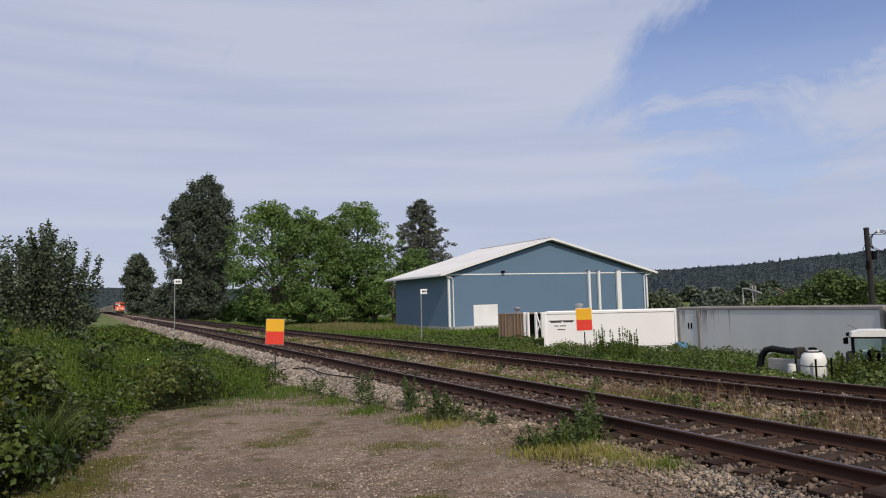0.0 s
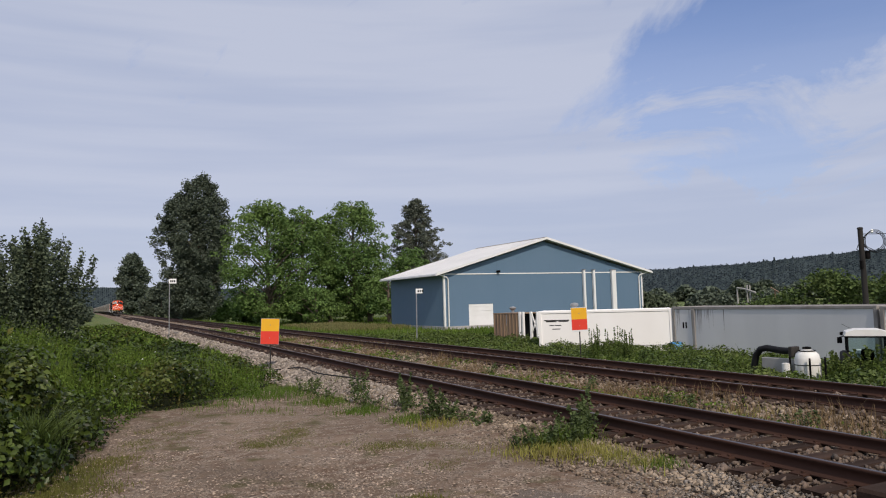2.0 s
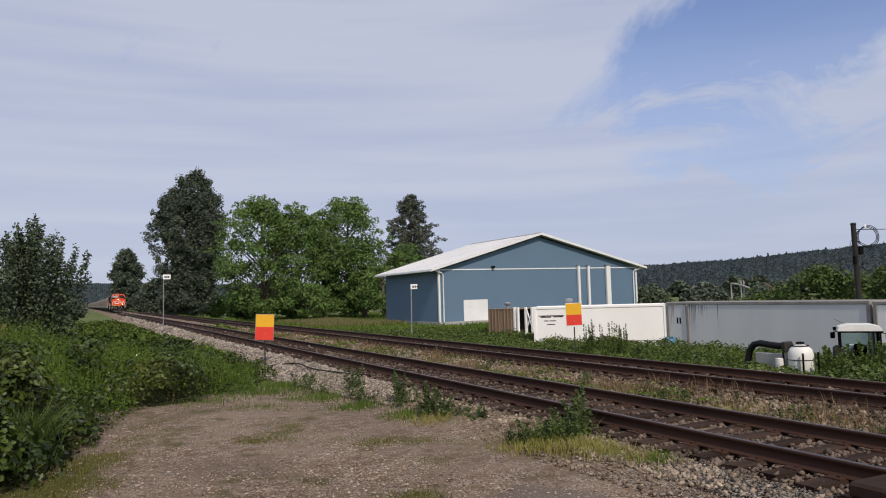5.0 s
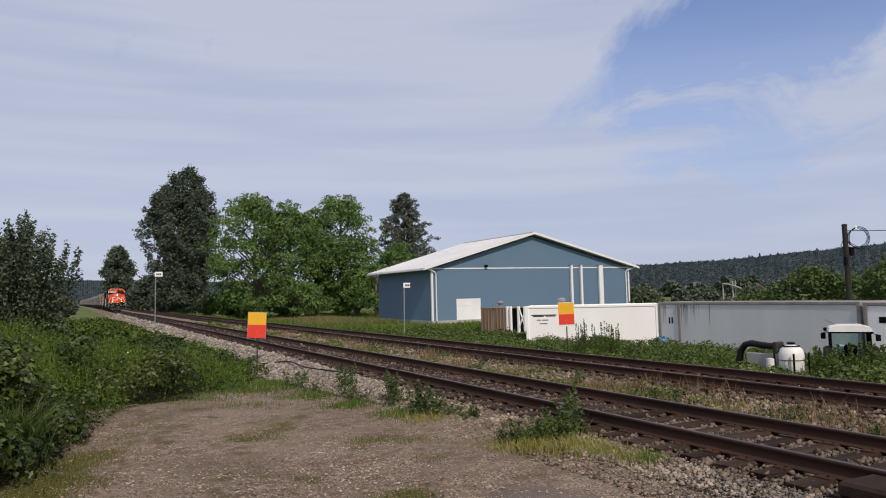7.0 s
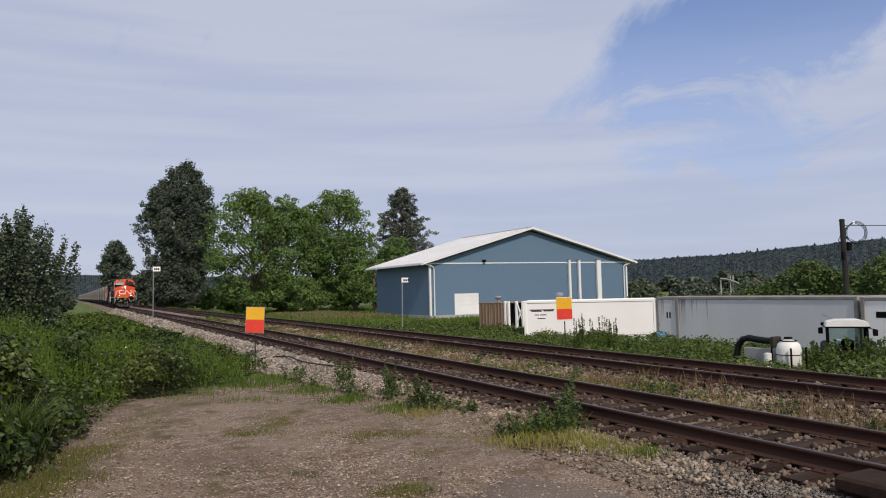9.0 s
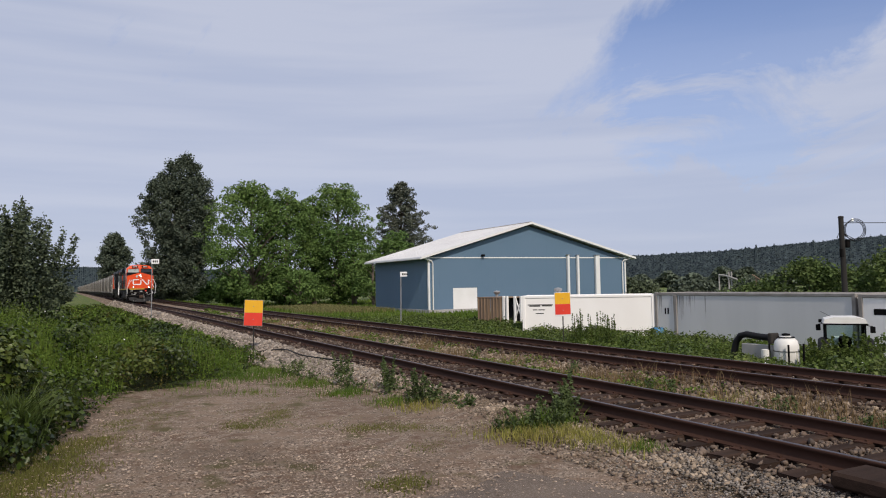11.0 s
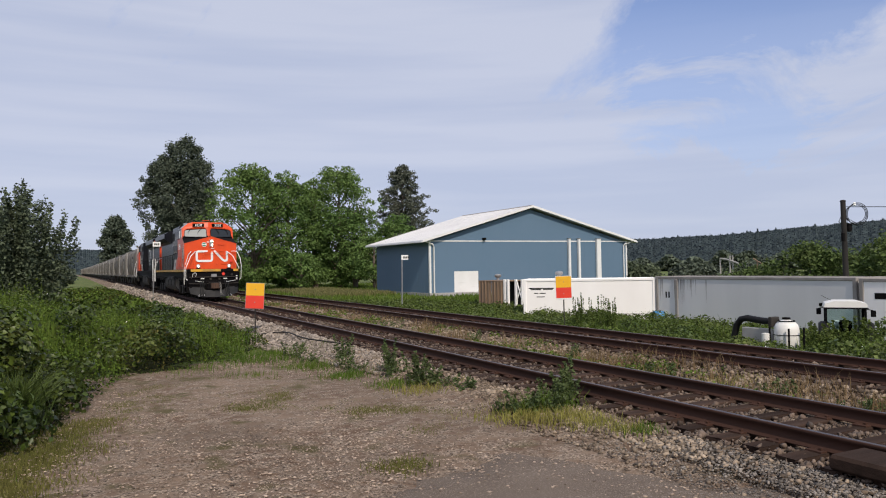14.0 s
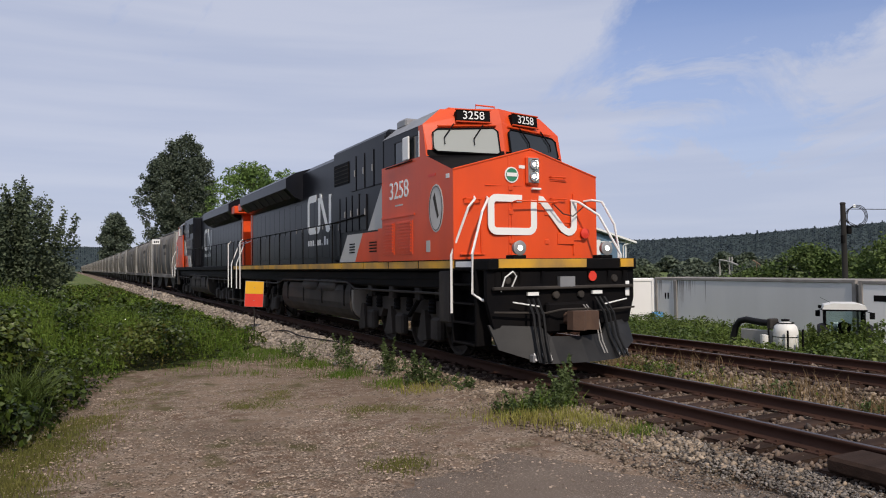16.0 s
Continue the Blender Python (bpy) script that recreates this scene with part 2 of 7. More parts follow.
M["orange"] = material("orange red enamel", (0.77, 0.084, 0.016), (0.62, 0.070, 0.020), rough=0.34, scale=1.3, fine=7, bump=0.05, mixfac=0.8, stretch=(1, 1, 0.5), coat=0.0, spec=0.3)
M["loco_black"] = material("dusty black enamel", (0.007, 0.008, 0.012), (0.016, 0.016, 0.018), rough=0.30, scale=1.1, fine=9, bump=0.06, stretch=(1, 1, 0.35), spec=0.14)
M["loco_grey"] = material("pale grey stripe enamel", (0.52, 0.51, 0.48), (0.42, 0.41, 0.38), rough=0.45, scale=1, fine=12, bump=0.02)
M["white_paint"] = material("white enamel", (0.85, 0.85, 0.83), (0.76, 0.76, 0.74), rough=0.4, scale=1.5, fine=16, bump=0.02)
M["pale_decal"] = material("faded grey decal", (0.62, 0.60, 0.56), (0.48, 0.46, 0.43), rough=0.5, scale=3, fine=14, bump=0.02)
M["frame_yellow"] = material("yellow sill stripe", (0.74, 0.39, 0.02), (0.26, 0.16, 0.06), mixfac=0.85, rough=0.5, scale=1.2, fine=16, bump=0.03)
M["grime"] = material("dusty underframe steel", (0.024, 0.021, 0.019), (0.066, 0.057, 0.049), spec=0.25, rough=0.75, scale=1.4, fine=16, bump=0.3)
M["plough"] = material("scuffed plough steel", (0.012, 0.012, 0.013), (0.036, 0.035, 0.034), spec=0.25, rough=0.6, metal=0.1, scale=1.5, fine=14, bump=0.1)
M["wheel"] = material("worn wheel steel", (0.035, 0.03, 0.027), (0.065, 0.055, 0.05), rough=0.7, metal=0.3, scale=2, fine=20, bump=0.1)
# pale sky glare on the left pane is painted into its base colour
M["glare_glass"] = glass("windshield with painted pale glare", (0.36, 0.38, 0.36), 0.12)
M["glass"] = glass("dark cab glass", (0.02, 0.025, 0.03))
M["lamp"] = material("bright headlamp lens", (1.0, 0.86, 0.66), (1.0, 0.86, 0.66), rough=0.2, bump=0, emit=70)
M["lens"] = material("headlamp reflector", (0.40, 0.40, 0.38), (0.52, 0.52, 0.50), rough=0.22, metal=0.9, bump=0)
M["pale_steel"] = material("weathered pale steel", (0.36, 0.35, 0.33), (0.24, 0.23, 0.21), rough=0.6, scale=1.5, fine=16, bump=0.05)
M["hopper"] = material("dusty grey hopper paint", (0.20, 0.182, 0.158), (0.075, 0.065, 0.055), mixfac=0.95, spec=0.25, rough=0.7, scale=0.7, fine=8, bump=0.05, stretch=(1, 1, 0.25), per_object=0.35)
M["plastic"] = material("white translucent plastic tank", (0.78, 0.77, 0.73), (0.7, 0.68, 0.63), rough=0.5, scale=2, fine=12, bump=0.03)
M["tarp"] = material("black rubber hose", (0.009, 0.009, 0.010), (0.016, 0.016, 0.016), spec=0.2, rough=0.6, scale=3, fine=20, bump=0.2)
M["green"] = material("green decal", (0.03, 0.22, 0.12), (0.03, 0.2, 0.1), rough=0.4, bump=0)
M["blue"] = material("blue plastic drum", (0.06, 0.25, 0.5), (0.05, 0.2, 0.42), rough=0.4, bump=0)
# distance haze is painted into this blue-grey base colour
M["far_wood"] = material("far forest tinted with haze", (0.045, 0.062, 0.062), (0.065, 0.082, 0.085), rough=1, scale=0.012, fine=0.08, bump=1.0, bump_size=8, spec=0.05)
M["asphalt"] = material("old asphalt", (0.125, 0.096, 0.074), (0.175, 0.138, 0.108), rough=0.95, spec=0.15, scale=1.6, fine=70, bump=1.0, bump_size=0.012, third=(0.27, 0.225, 0.19))


def ground_material():
    """Meadow, with a gravel lot where the mesh says so, broken up by noise."""
    m = bpy.data.materials.new("meadow and gravel")
    m.use_nodes = True
    nt = m.node_tree
    nd, L = nt.nodes, nt.links.new
    b = nd["Principled BSDF"]
    b.inputs["Roughness"].default_value = 0.95
    b.inputs["Specular IOR Level"].default_value = 0.2
    co = nd.new("ShaderNodeTexCoord")

    def noise_of(scale, detail=5):
        n = nd.new("ShaderNodeTexNoise")
        n.inputs["Scale"].default_value = scale
        n.inputs["Detail"].default_value = detail
        L(co.outputs["Object"], n.inputs["Vector"])
        return n.outputs["Fac"]

    def blend(fac, a, c, lo=0.4, hi=0.6):
        r = nd.new("ShaderNodeMapRange")
        r.inputs["From Min"].default_value, r.inputs["From Max"].default_value = lo, hi
        L(fac, r.inputs["Value"])
        x = nd.new("ShaderNodeMix")
        x.data_type = "RGBA"
        L(r.outputs["Result"], x.inputs["Factor"])
        for key, v in (("A", a), ("B", c)):
            if isinstance(v, tuple):
                x.inputs[key].default_value = (*v, 1)
            else:
                L(v, x.inputs[key])
        return x.outputs["Result"]

    vor = nd.new("ShaderNodeTexVoronoi")
    vor.inputs["Scale"].default_value = 46
    L(co.outputs["Object"], vor.inputs["Vector"])
    sep = nd.new("ShaderNodeSeparateColor")
    L(vor.outputs["Color"], sep.inputs["Color"])
    dirt = blend(noise_of(1.1), (0.145, 0.093, 0.062), (0.24, 0.172, 0.122))
    stones = blend(sep.outputs["Red"], (0.055, 0.038, 0.027), (0.42, 0.33, 0.25), 0.0, 1.0)
    gravel = blend(noise_of(5.0), dirt, stones, 0.38, 0.58)
    gravel = blend(noise_of(0.55, 7), gravel, (0.09, 0.064, 0.045), 0.5, 0.85)
    fines = blend(noise_of(14.0, 3), gravel, (0.25, 0.20, 0.155), 0.52, 0.74)
    gravel = blend(noise_of(0.8, 6), gravel, fines, 0.42, 0.6)
    gravel = blend(noise_of(1.7, 9), gravel, (0.105, 0.088, 0.040), 0.58, 0.70)
    meadow = blend(noise_of(0.5), (0.085, 0.13, 0.035), (0.20, 0.20, 0.07), 0.4, 0.7)
    meadow = blend(noise_of(9.0), meadow, (0.05, 0.08, 0.025), 0.45, 0.75)
    at = nd.new("ShaderNodeAttribute")
    at.attribute_name = "gravel"
    ad = nd.new("ShaderNodeMath")
    ad.operation = "ADD"
    nm = nd.new("ShaderNodeMapRange")
    nm.inputs["To Min"].default_value, nm.inputs["To Max"].default_value = -0.55, 0.55
    L(noise_of(2.3, 8), nm.inputs["Value"])
    L(at.outputs["Fac"], ad.inputs[0])
    L(nm.outputs["Result"], ad.inputs[1])
    L(blend(ad.outputs["Value"], meadow, gravel, 0.35, 0.6), b.inputs["Base Color"])
    bp = nd.new("ShaderNodeBump")
    bp.inputs["Strength"].default_value = 0.8
    bp.inputs["Distance"].default_value = 0.02
    L(vor.outputs["Distance"], bp.inputs["Height"])
    L(bp.outputs["Normal"], b.inputs["Normal"])
    return m


M["ground"] = ground_material()
# ---- mesh helpers ----
class Geo:
    """A growing mesh: plain lists of corners and faces."""

    def __init__(self):
        self.v, self.f = [], []

    def add(self, verts, faces):
        n = len(self.v)
        self.v += [tuple(p) for p in verts]
        self.f += [tuple(i + n for i in q) for q in faces]
        return self

    def box(self, x0, x1, y0, y1, z0, z1, c=0.0):
        """A box with chamfered edges of width c."""
        c = min(c, (x1 - x0) * 0.45, (y1 - y0) * 0.45, (z1 - z0) * 0.45)
        if c <= 0:
            return self.add([(x, y, z) for z in (z0, z1) for y in (y0, y1) for x in (x0, x1)],
                            [(0, 2, 3, 1), (4, 5, 7, 6), (0, 1, 5, 4), (2, 6, 7, 3), (0, 4, 6, 2), (1, 3, 7, 5)])
        idx, verts = {}, []
        lo, hi = (x0, y0, z0), (x1, y1, z1)
        for corner in [(a, b, d) for d in (0, 1) for b in (0, 1) for a in (0, 1)]:
            for ax in range(3):
                p = [hi[i] if corner[i] else lo[i] for i in range(3)]
                for i in range(3):
                    if i != ax:
                        p[i] += -c if corner[i] else c
                idx[corner, ax] = len(verts)
                verts.append(p)
        faces = []
        for ax in range(3):
            i, j = [k for k in range(3) if k != ax]
            for s in (0, 1):
                ring = []
                for a, b in ((0, 0), (1, 0), (1, 1), (0, 1)):
                    co = [0, 0, 0]
                    co[ax], co[i], co[j] = s, a, b
                    ring.append(idx[tuple(co), ax])
                flip = (s == 0) != (ax == 1)
                faces.append(ring[::-1] if flip else ring)
            for a in (0, 1):
                for b in (0, 1):
                    p, q = [0, 0, 0], [0, 0, 0]
                    p[i] = q[i] = a
                    p[j] = q[j] = b
                    q[ax] = 1
                    p, q = tuple(p), tuple(q)
                    faces.append([idx[p, i], idx[q, i], idx[q, j], idx[p, j]])
        for corner in [(a, b, d) for d in (0, 1) for b in (0, 1) for a in (0, 1)]:
            faces.append([idx[corner, k] for k in range(3)])
        return self.add(verts, faces)

    def prism(self, poly, axis, a, b):
        """The outline poly (pairs in the other two axes, in order) swept along axis from a to b."""
        n = len(poly)
        put = {"x": lambda u, v, s: (s, u, v), "y": lambda u, v, s: (u, s, v), "z": lambda u, v, s: (u, v, s)}[axis]
        verts = [put(u, v, a) for u, v in poly] + [put(u, v, b) for u, v in poly]
        faces = [tuple(range(n))[::-1], tuple(range(n, 2 * n))]
        faces += [(i, (i + 1) % n, n + (i + 1) % n, n + i) for i in range(n)]
        return self.add(verts, faces)

    def tube(self, path, r, n=8, r_end=None):
        """A round bar along a path of points."""
        pts = [Vector(p) for p in path]
        rings = []
        for i, p in enumerate(pts):
            d = (pts[min(i + 1, len(pts) - 1)] - pts[max(i - 1, 0)]).normalized()
            side = d.cross(Vector((0.13, 0.31, 0.94))).normalized()
            up = side.cross(d)
            rad = r if r_end is None else r + (r_end - r) * i / max(1, len(pts) - 1)
            rings.append([p + (side * math.cos(2 * math.pi * k / n) + up * math.sin(2 * math.pi * k / n)) * rad for k in range(n)])
        faces = [tuple(range(n))[::-1], tuple(range((len(pts) - 1) * n, len(pts) * n))]
        for i in range(len(pts) - 1):
            faces += [(i * n + k, i * n + (k + 1) % n, (i + 1) * n + (k + 1) % n, (i + 1) * n + k) for k in range(n)]
        return self.add([q for ring in rings for q in ring], faces)

    def lathe(self, profile, centre, axis="z", n=16):
        """profile: pairs of radius and height along the axis, spun round it."""
        verts, cx = [], Vector(centre)
        for rad, h in profile:
            for k in range(n):
                a, b = rad * math.cos(2 * math.pi * k / n), rad * math.sin(2 * math.pi * k / n)
                verts.append(cx + Vector({"x": (h, a, b), "y": (a, h, b), "z": (a, b, h)}[axis]))
        faces = [tuple(range(n)), tuple(range((len(profile) - 1) * n, len(profile) * n))]
        for i in range(len(profile) - 1):
            faces += [(i * n + k, i * n + (k + 1) % n, (i + 1) * n + (k + 1) % n, (i + 1) * n + k) for k in range(n)]
        return self.add(verts, faces)

    def mesh(self, name, mats, smooth=False):
        me = bpy.data.meshes.new(name)
        me.from_pydata(self.v, [], self.f)
        for m in mats if isinstance(mats, (list, tuple)) else [mats]:
            me.materials.append(m)
        bm = bmesh.new()
        bm.from_mesh(me)
        bmesh.ops.delete(bm, geom=[q for q in bm.verts if not q.link_faces], context="VERTS")
        bmesh.ops.remove_doubles(bm, verts=bm.verts, dist=0.00002)
        bmesh.ops.recalc_face_normals(bm, faces=bm.faces)
        bm.to_mesh(me)
        bm.free()
        if smooth:
            me.shade_smooth()
            me.set_sharp_from_angle(angle=radians(40))
        return me


def part(name, geo, mat, parent=None, label="", at=None, smooth=False):
    """Links geo, a Geo or a ready mesh, as one object under parent."""
    ob = new(name, geo.mesh(name, mat, smooth) if isinstance(geo, Geo) else geo)
    if parent is not None:
        ob.parent = parent
    if at is not None:
        ob.matrix_basis = at if isinstance(at, Matrix) else Matrix.Translation(at)
    return tagged(ob, label=label)


def thing(name, label, category, at=None, group="", kind=""):
    ob = new(name)
    ob.empty_display_size = 0.1
    if at is not None:
        ob.matrix_basis = at if isinstance(at, Matrix) else Matrix.Translation(at)
    return tagged(ob, label, category, group, kind)


def fast_mesh(name, verts, faces, mat, attribute=None):
    """A mesh from numpy arrays; all faces have the same number of corners."""
    me = bpy.data.meshes.new(name)
    verts, faces = np.asarray(verts, np.float32), np.asarray(faces, np.int32)
    n, k = faces.shape
    me.vertices.add(len(verts))
    me.vertices.foreach_set("co", verts.ravel())
    me.loops.add(n * k)
    me.loops.foreach_set("vertex_index", faces.ravel())
    me.polygons.add(n)
    me.polygons.foreach_set("loop_start", np.arange(0, n * k, k, dtype=np.int32))
    if attribute is not None:
        a = me.attributes.new(attribute[0], "FLOAT", "POINT")
        a.data.foreach_set("value", np.asarray(attribute[1], np.float32))
    me.materials.append(mat)
    me.update(calc_edges=True)
    return me


RNG = np.random.default_rng(7)


def leaves(centres, size, rng, up=0.35, aspect=0.6, fold=0.25, out=None):
    """Corners and faces of folded leaves, each two quads hinged on its midrib, set at random round the centres."""
    n = len(centres)
    d = rng.normal(size=(n, 3))
    d[:, 2] = d[:, 2] * 0.6 - 0.1
    d /= np.linalg.norm(d, axis=1)[:, None]
    nrm = rng.normal(size=(n, 3)) + np.array([0, 0, up * 3])
    if out is not None:
        nrm = out * 1.5 + rng.normal(size=(n, 3)) * 0.5
        nrm /= np.linalg.norm(nrm, axis=1)[:, None]
        d = d - nrm * (d * nrm).sum(1)[:, None] * 0.85
        d /= np.linalg.norm(d, axis=1)[:, None]
    s = np.cross(d, nrm)
    s /= np.linalg.norm(s, axis=1)[:, None] + 1e-9
    w = np.cross(s, d)
    L = (size * rng.uniform(0.6, 1.3, n))[:, None]
    b = centres - d * L * 0.5
    t = centres + d * L * 0.5
    l = centres + s * L * aspect * 0.5 + w * L * fold * aspect
    r = centres - s * L * aspect * 0.5 + w * L * fold * aspect
    v = np.stack([b, r, t, l], 1).reshape(-1, 3)
    i = np.arange(n)[:, None] * 4
    f = np.concatenate([i + np.array([[0, 1, 2]]), i + np.array([[0, 2, 3]])])
    return v, f


def shells(middles, radii, per, rng, squash=0.8, low=-0.35):
    """Places and outward directions of leaves on the skins of many rounded clumps."""
    count = np.maximum(12, (per * radii * radii).astype(int))
    k = np.repeat(np.arange(len(radii)), count)
    d = rng.normal(size=(len(k), 3))
    d /= np.linalg.norm(d, axis=1)[:, None]
    d[:, 2] = np.where(d[:, 2] < low, -d[:, 2], d[:, 2])
    ragged = rng.normal(1.0, 0.13, len(k)) - 0.3 * (rng.uniform(0, 1, len(k)) < 0.2)
    return middles[k] + d * (radii[k] * ragged)[:, None] * np.array([1, 1, squash]), d


def blades(roots, height, width, rng, lean=0.35):
    """Grass blades: two-part bent strips."""
    n = len(roots)
    a = rng.uniform(0, 2 * np.pi, n)
    s = np.stack([np.cos(a), np.sin(a), 0 * a], 1) * width * rng.uniform(0.6, 1.3, n)[:, None]
    h = (height * rng.uniform(0.5, 1.25, n))[:, None]
    ln = rng.normal(size=(n, 3)) * lean
    ln[:, 2] = 0
    mid = roots + np.array([0, 0, 0.55]) * h + ln * h * 0.25
    tip = roots + np.array([0, 0, 0.95]) * h + ln * h * 0.8
    v = np.stack([roots - s, roots + s, mid + s * 0.8, mid - s * 0.8, tip], 1).reshape(-1, 3)
    i = np.arange(n)[:, None] * 5
    f = np.concatenate([i + np.array([q]) for q in ([0, 1, 2], [0, 2, 3], [3, 2, 4])])
    return v, f


# ---- ground and track ----
X1, GAP, BEND = 7.673, 4.459, -0.03


def track_x(y):
    """Where the near track's centre line lies."""
    return X1 + BEND * (np.maximum(y, 0) / 50.0) ** 2


def smooth01(a, b, x):
    t = np.clip((x - a) / (b - a), 0, 1)
    return t * t * (3 - 2 * t)


def lot_mask(x, y):
    """1 on the gravel lot, 0 in the weeds."""
    left = np.interp(y, [-10, 6, 9.5, 12.3, 15.0, 16.8, 17.3, 18.4, 21.2], [-3.4, -2.4, -1.0, -0.14, 0.52, 1.1, 2.5, 3.6, 4.8])
    top = 19.4 + 0.35 * np.sin(x * 1.7)
    return smooth01(-0.5, 0.5, x - left) * smooth01(0.5, -0.5, y - top) * smooth01(0.35, -0.35, x - (track_x(y) - 2.25))


def ground_z(x, y):
    u = x - track_x(y)
    lot = -0.30 - 0.010 * np.clip(y - 4, 0, 22) - 0.35 * smooth01(28, 70, y)
    right = np.interp(y, [35, 62], [-1.58, -1.4])
    bed = -0.25
    z = np.where(u < 1.0, lot + (bed - lot) * smooth01(-2.75, -1.55, u), bed + (right - bed) * smooth01(GAP + 1.7, GAP + 5.2, u))
    mid = (u > 1.4) & (u < GAP - 1.4)
    z = np.where(mid, z - 0.1 * np.sin(np.pi * np.clip((u - 1.4) / (GAP - 2.8), 0, 1)), z)
    return z


def build_ground():
    far = [60, 75, 95, 125, 170, 240, 340, 480, 700, 1000, 1500, 2300, 3400, 4600]
    xs = np.concatenate([[-f for f in far[::-1]], np.arange(-46, -8, 2.0), np.arange(-8, 19, 0.22), np.arange(19, 58, 1.5), far])
    ys = np.concatenate([[-f for f in far[::-1]], np.arange(-50, -4, 3.0), np.arange(-4, 24, 0.22), np.arange(24, 58, 0.8), np.arange(58, 130, 4),
                         np.arange(130, 700, 14), [f for f in far if f > 700]])
    gx, gy = np.meshgrid(xs, ys)
    z = ground_z(gx, gy)
    bump = np.sin(gx * 1.9 + 0.7 * np.sin(gy * 1.3)) * np.sin(gy * 1.6 + 0.5) * 0.018 + np.sin(gx * 0.6 + gy * 0.45) * 0.025
    near = np.exp(-((gx - 4) / 40) ** 2)
    z = z + bump * near
    u = gx - track_x(gy)
    m = np.maximum(np.maximum(lot_mask(gx, gy), lot_mask(gx + 1.1 * smooth01(19.5, 18, gy), gy)), smooth01(-2.9, -2.5, u) * smooth01(GAP + 2.6, GAP + 2.0, u))
    v = np.stack([gx, gy, z], -1).reshape(-1, 3)
    r, c = gx.shape
    i = (np.arange(r - 1)[:, None] * c + np.arange(c - 1)[None]).ravel()
    f = np.stack([i, i + 1, i + c + 1, i + c], 1)
    me = fast_mesh("ground", v, f, M["ground"], ("gravel", m.ravel()))
    me.shade_smooth()
    tagged(new("ground", me), "green meadow and brown gravel lot beside the tracks", "ground", kind="structure")


def build_rails():
    prof = [(-0.07, -0.172), (0.07, -0.172), (0.07, -0.158), (0.016, -0.138), (0.011, -0.05), (0.035, -0.036), (0.036, -0.006), (0.030, 0.0),
            (-0.030, 0.0), (-0.036, -0.006), (-0.035, -0.036), (-0.011, -0.05), (-0.016, -0.138), (-0.07, -0.158)]
    ys = np.concatenate([np.arange(-30, 60, 1.5), np.arange(60, 900, 10)])
    k = len(prof)
    for base, label in ((0.0, "rusty railway track with worn timber ties"), (GAP, "second rusty railway track beside the first one")):
        tr = thing("railway_track", label, "railway track", group="parallel tracks", kind="structure")
        for side in (-0.7525, 0.7525):
            cx = track_x(ys) + base + side
            v = np.stack([np.stack([cx + a, ys, 0 * ys + b], 1) for a, b in prof], 1).reshape(-1, 3)
            i = (np.arange(len(ys) - 1)[:, None] * k + np.arange(k)[None])
            j = (np.arange(len(ys) - 1)[:, None] * k + (np.arange(k)[None] + 1) % k)
            f = np.stack([i, j, j + k, i + k], -1).reshape(-1, 4)
            me = fast_mesh("rail", v, f, M["rail"])
            me.materials.append(M["rail_top"])
            idx = np.zeros(len(f), np.int32)
            idx[np.tile(np.arange(k), len(ys) - 1) == 7] = 1
            me.polygons.foreach_set("material_index", idx)
            part("rail", me, None, tr)
        TRACKS.append((tr, base))


def road_edge(x, y):
    """Metres past the asphalt's ragged edge; negative on the road."""
    wob = 0.07 * np.sin(x * 5.3 + y) + 0.05 * np.sin(y * 6.1 - x * 2.0) + 0.04 * np.sin(x * 13.0 + y * 7.0)
    far = y - np.interp(x, [-14, 0, 2.4, 3.4, 4.5, 5.5], [5.6, 6.2, 6.53, 6.72, 7.2, 7.4])
    side = (x - np.interp(y, [-9, 4.0, 4.5, 5.4, 6.3, 7.2], [6.1, 5.9, 5.68, 5.26, 4.94, 4.5])) * 0.9
    return np.maximum(far, side) + wob


def build_road():
    """Old asphalt at the camera's feet that runs up to the crossing."""
    gx, gy = np.meshgrid(np.concatenate([np.linspace(-14, 0, 30), np.linspace(0.1, 6.4, 90)]), np.concatenate([np.linspace(-9, 4, 20), np.linspace(4.1, 7.8, 60)]))
    z = ground_z(gx, gy) + 0.045 - 0.10 * smooth01(-0.6, 0.25, road_edge(gx, gy))
    r, c = gx.shape
    i = (np.arange(r - 1)[:, None] * c + np.arange(c - 1)[None]).ravel()
    me = fast_mesh("road", np.stack([gx, gy, z], -1).reshape(-1, 3), np.stack([i, i + 1, i + c + 1, i + c], 1), M["asphalt"])
    me.shade_smooth()
    tagged(new("road", me), "old grey asphalt road running to the crossing", "road", kind="structure")


def build_crossing():
    o = thing("level_crossing", "dark worn timber crossing panels along the rails", "level crossing", kind="structure")
    for a, b in ((-1.4, -0.86), (-0.62, -0.02), (0.02, 0.62), (0.86, 1.75)):
        part("crossing_panel", Geo().box(X1 + a, X1 + b, -6.0, 4.5, -0.17, -0.02, 0.03), M["tie"], o)


TRACKS = []
build_ground()
build_road()
build_crossing()
build_rails()


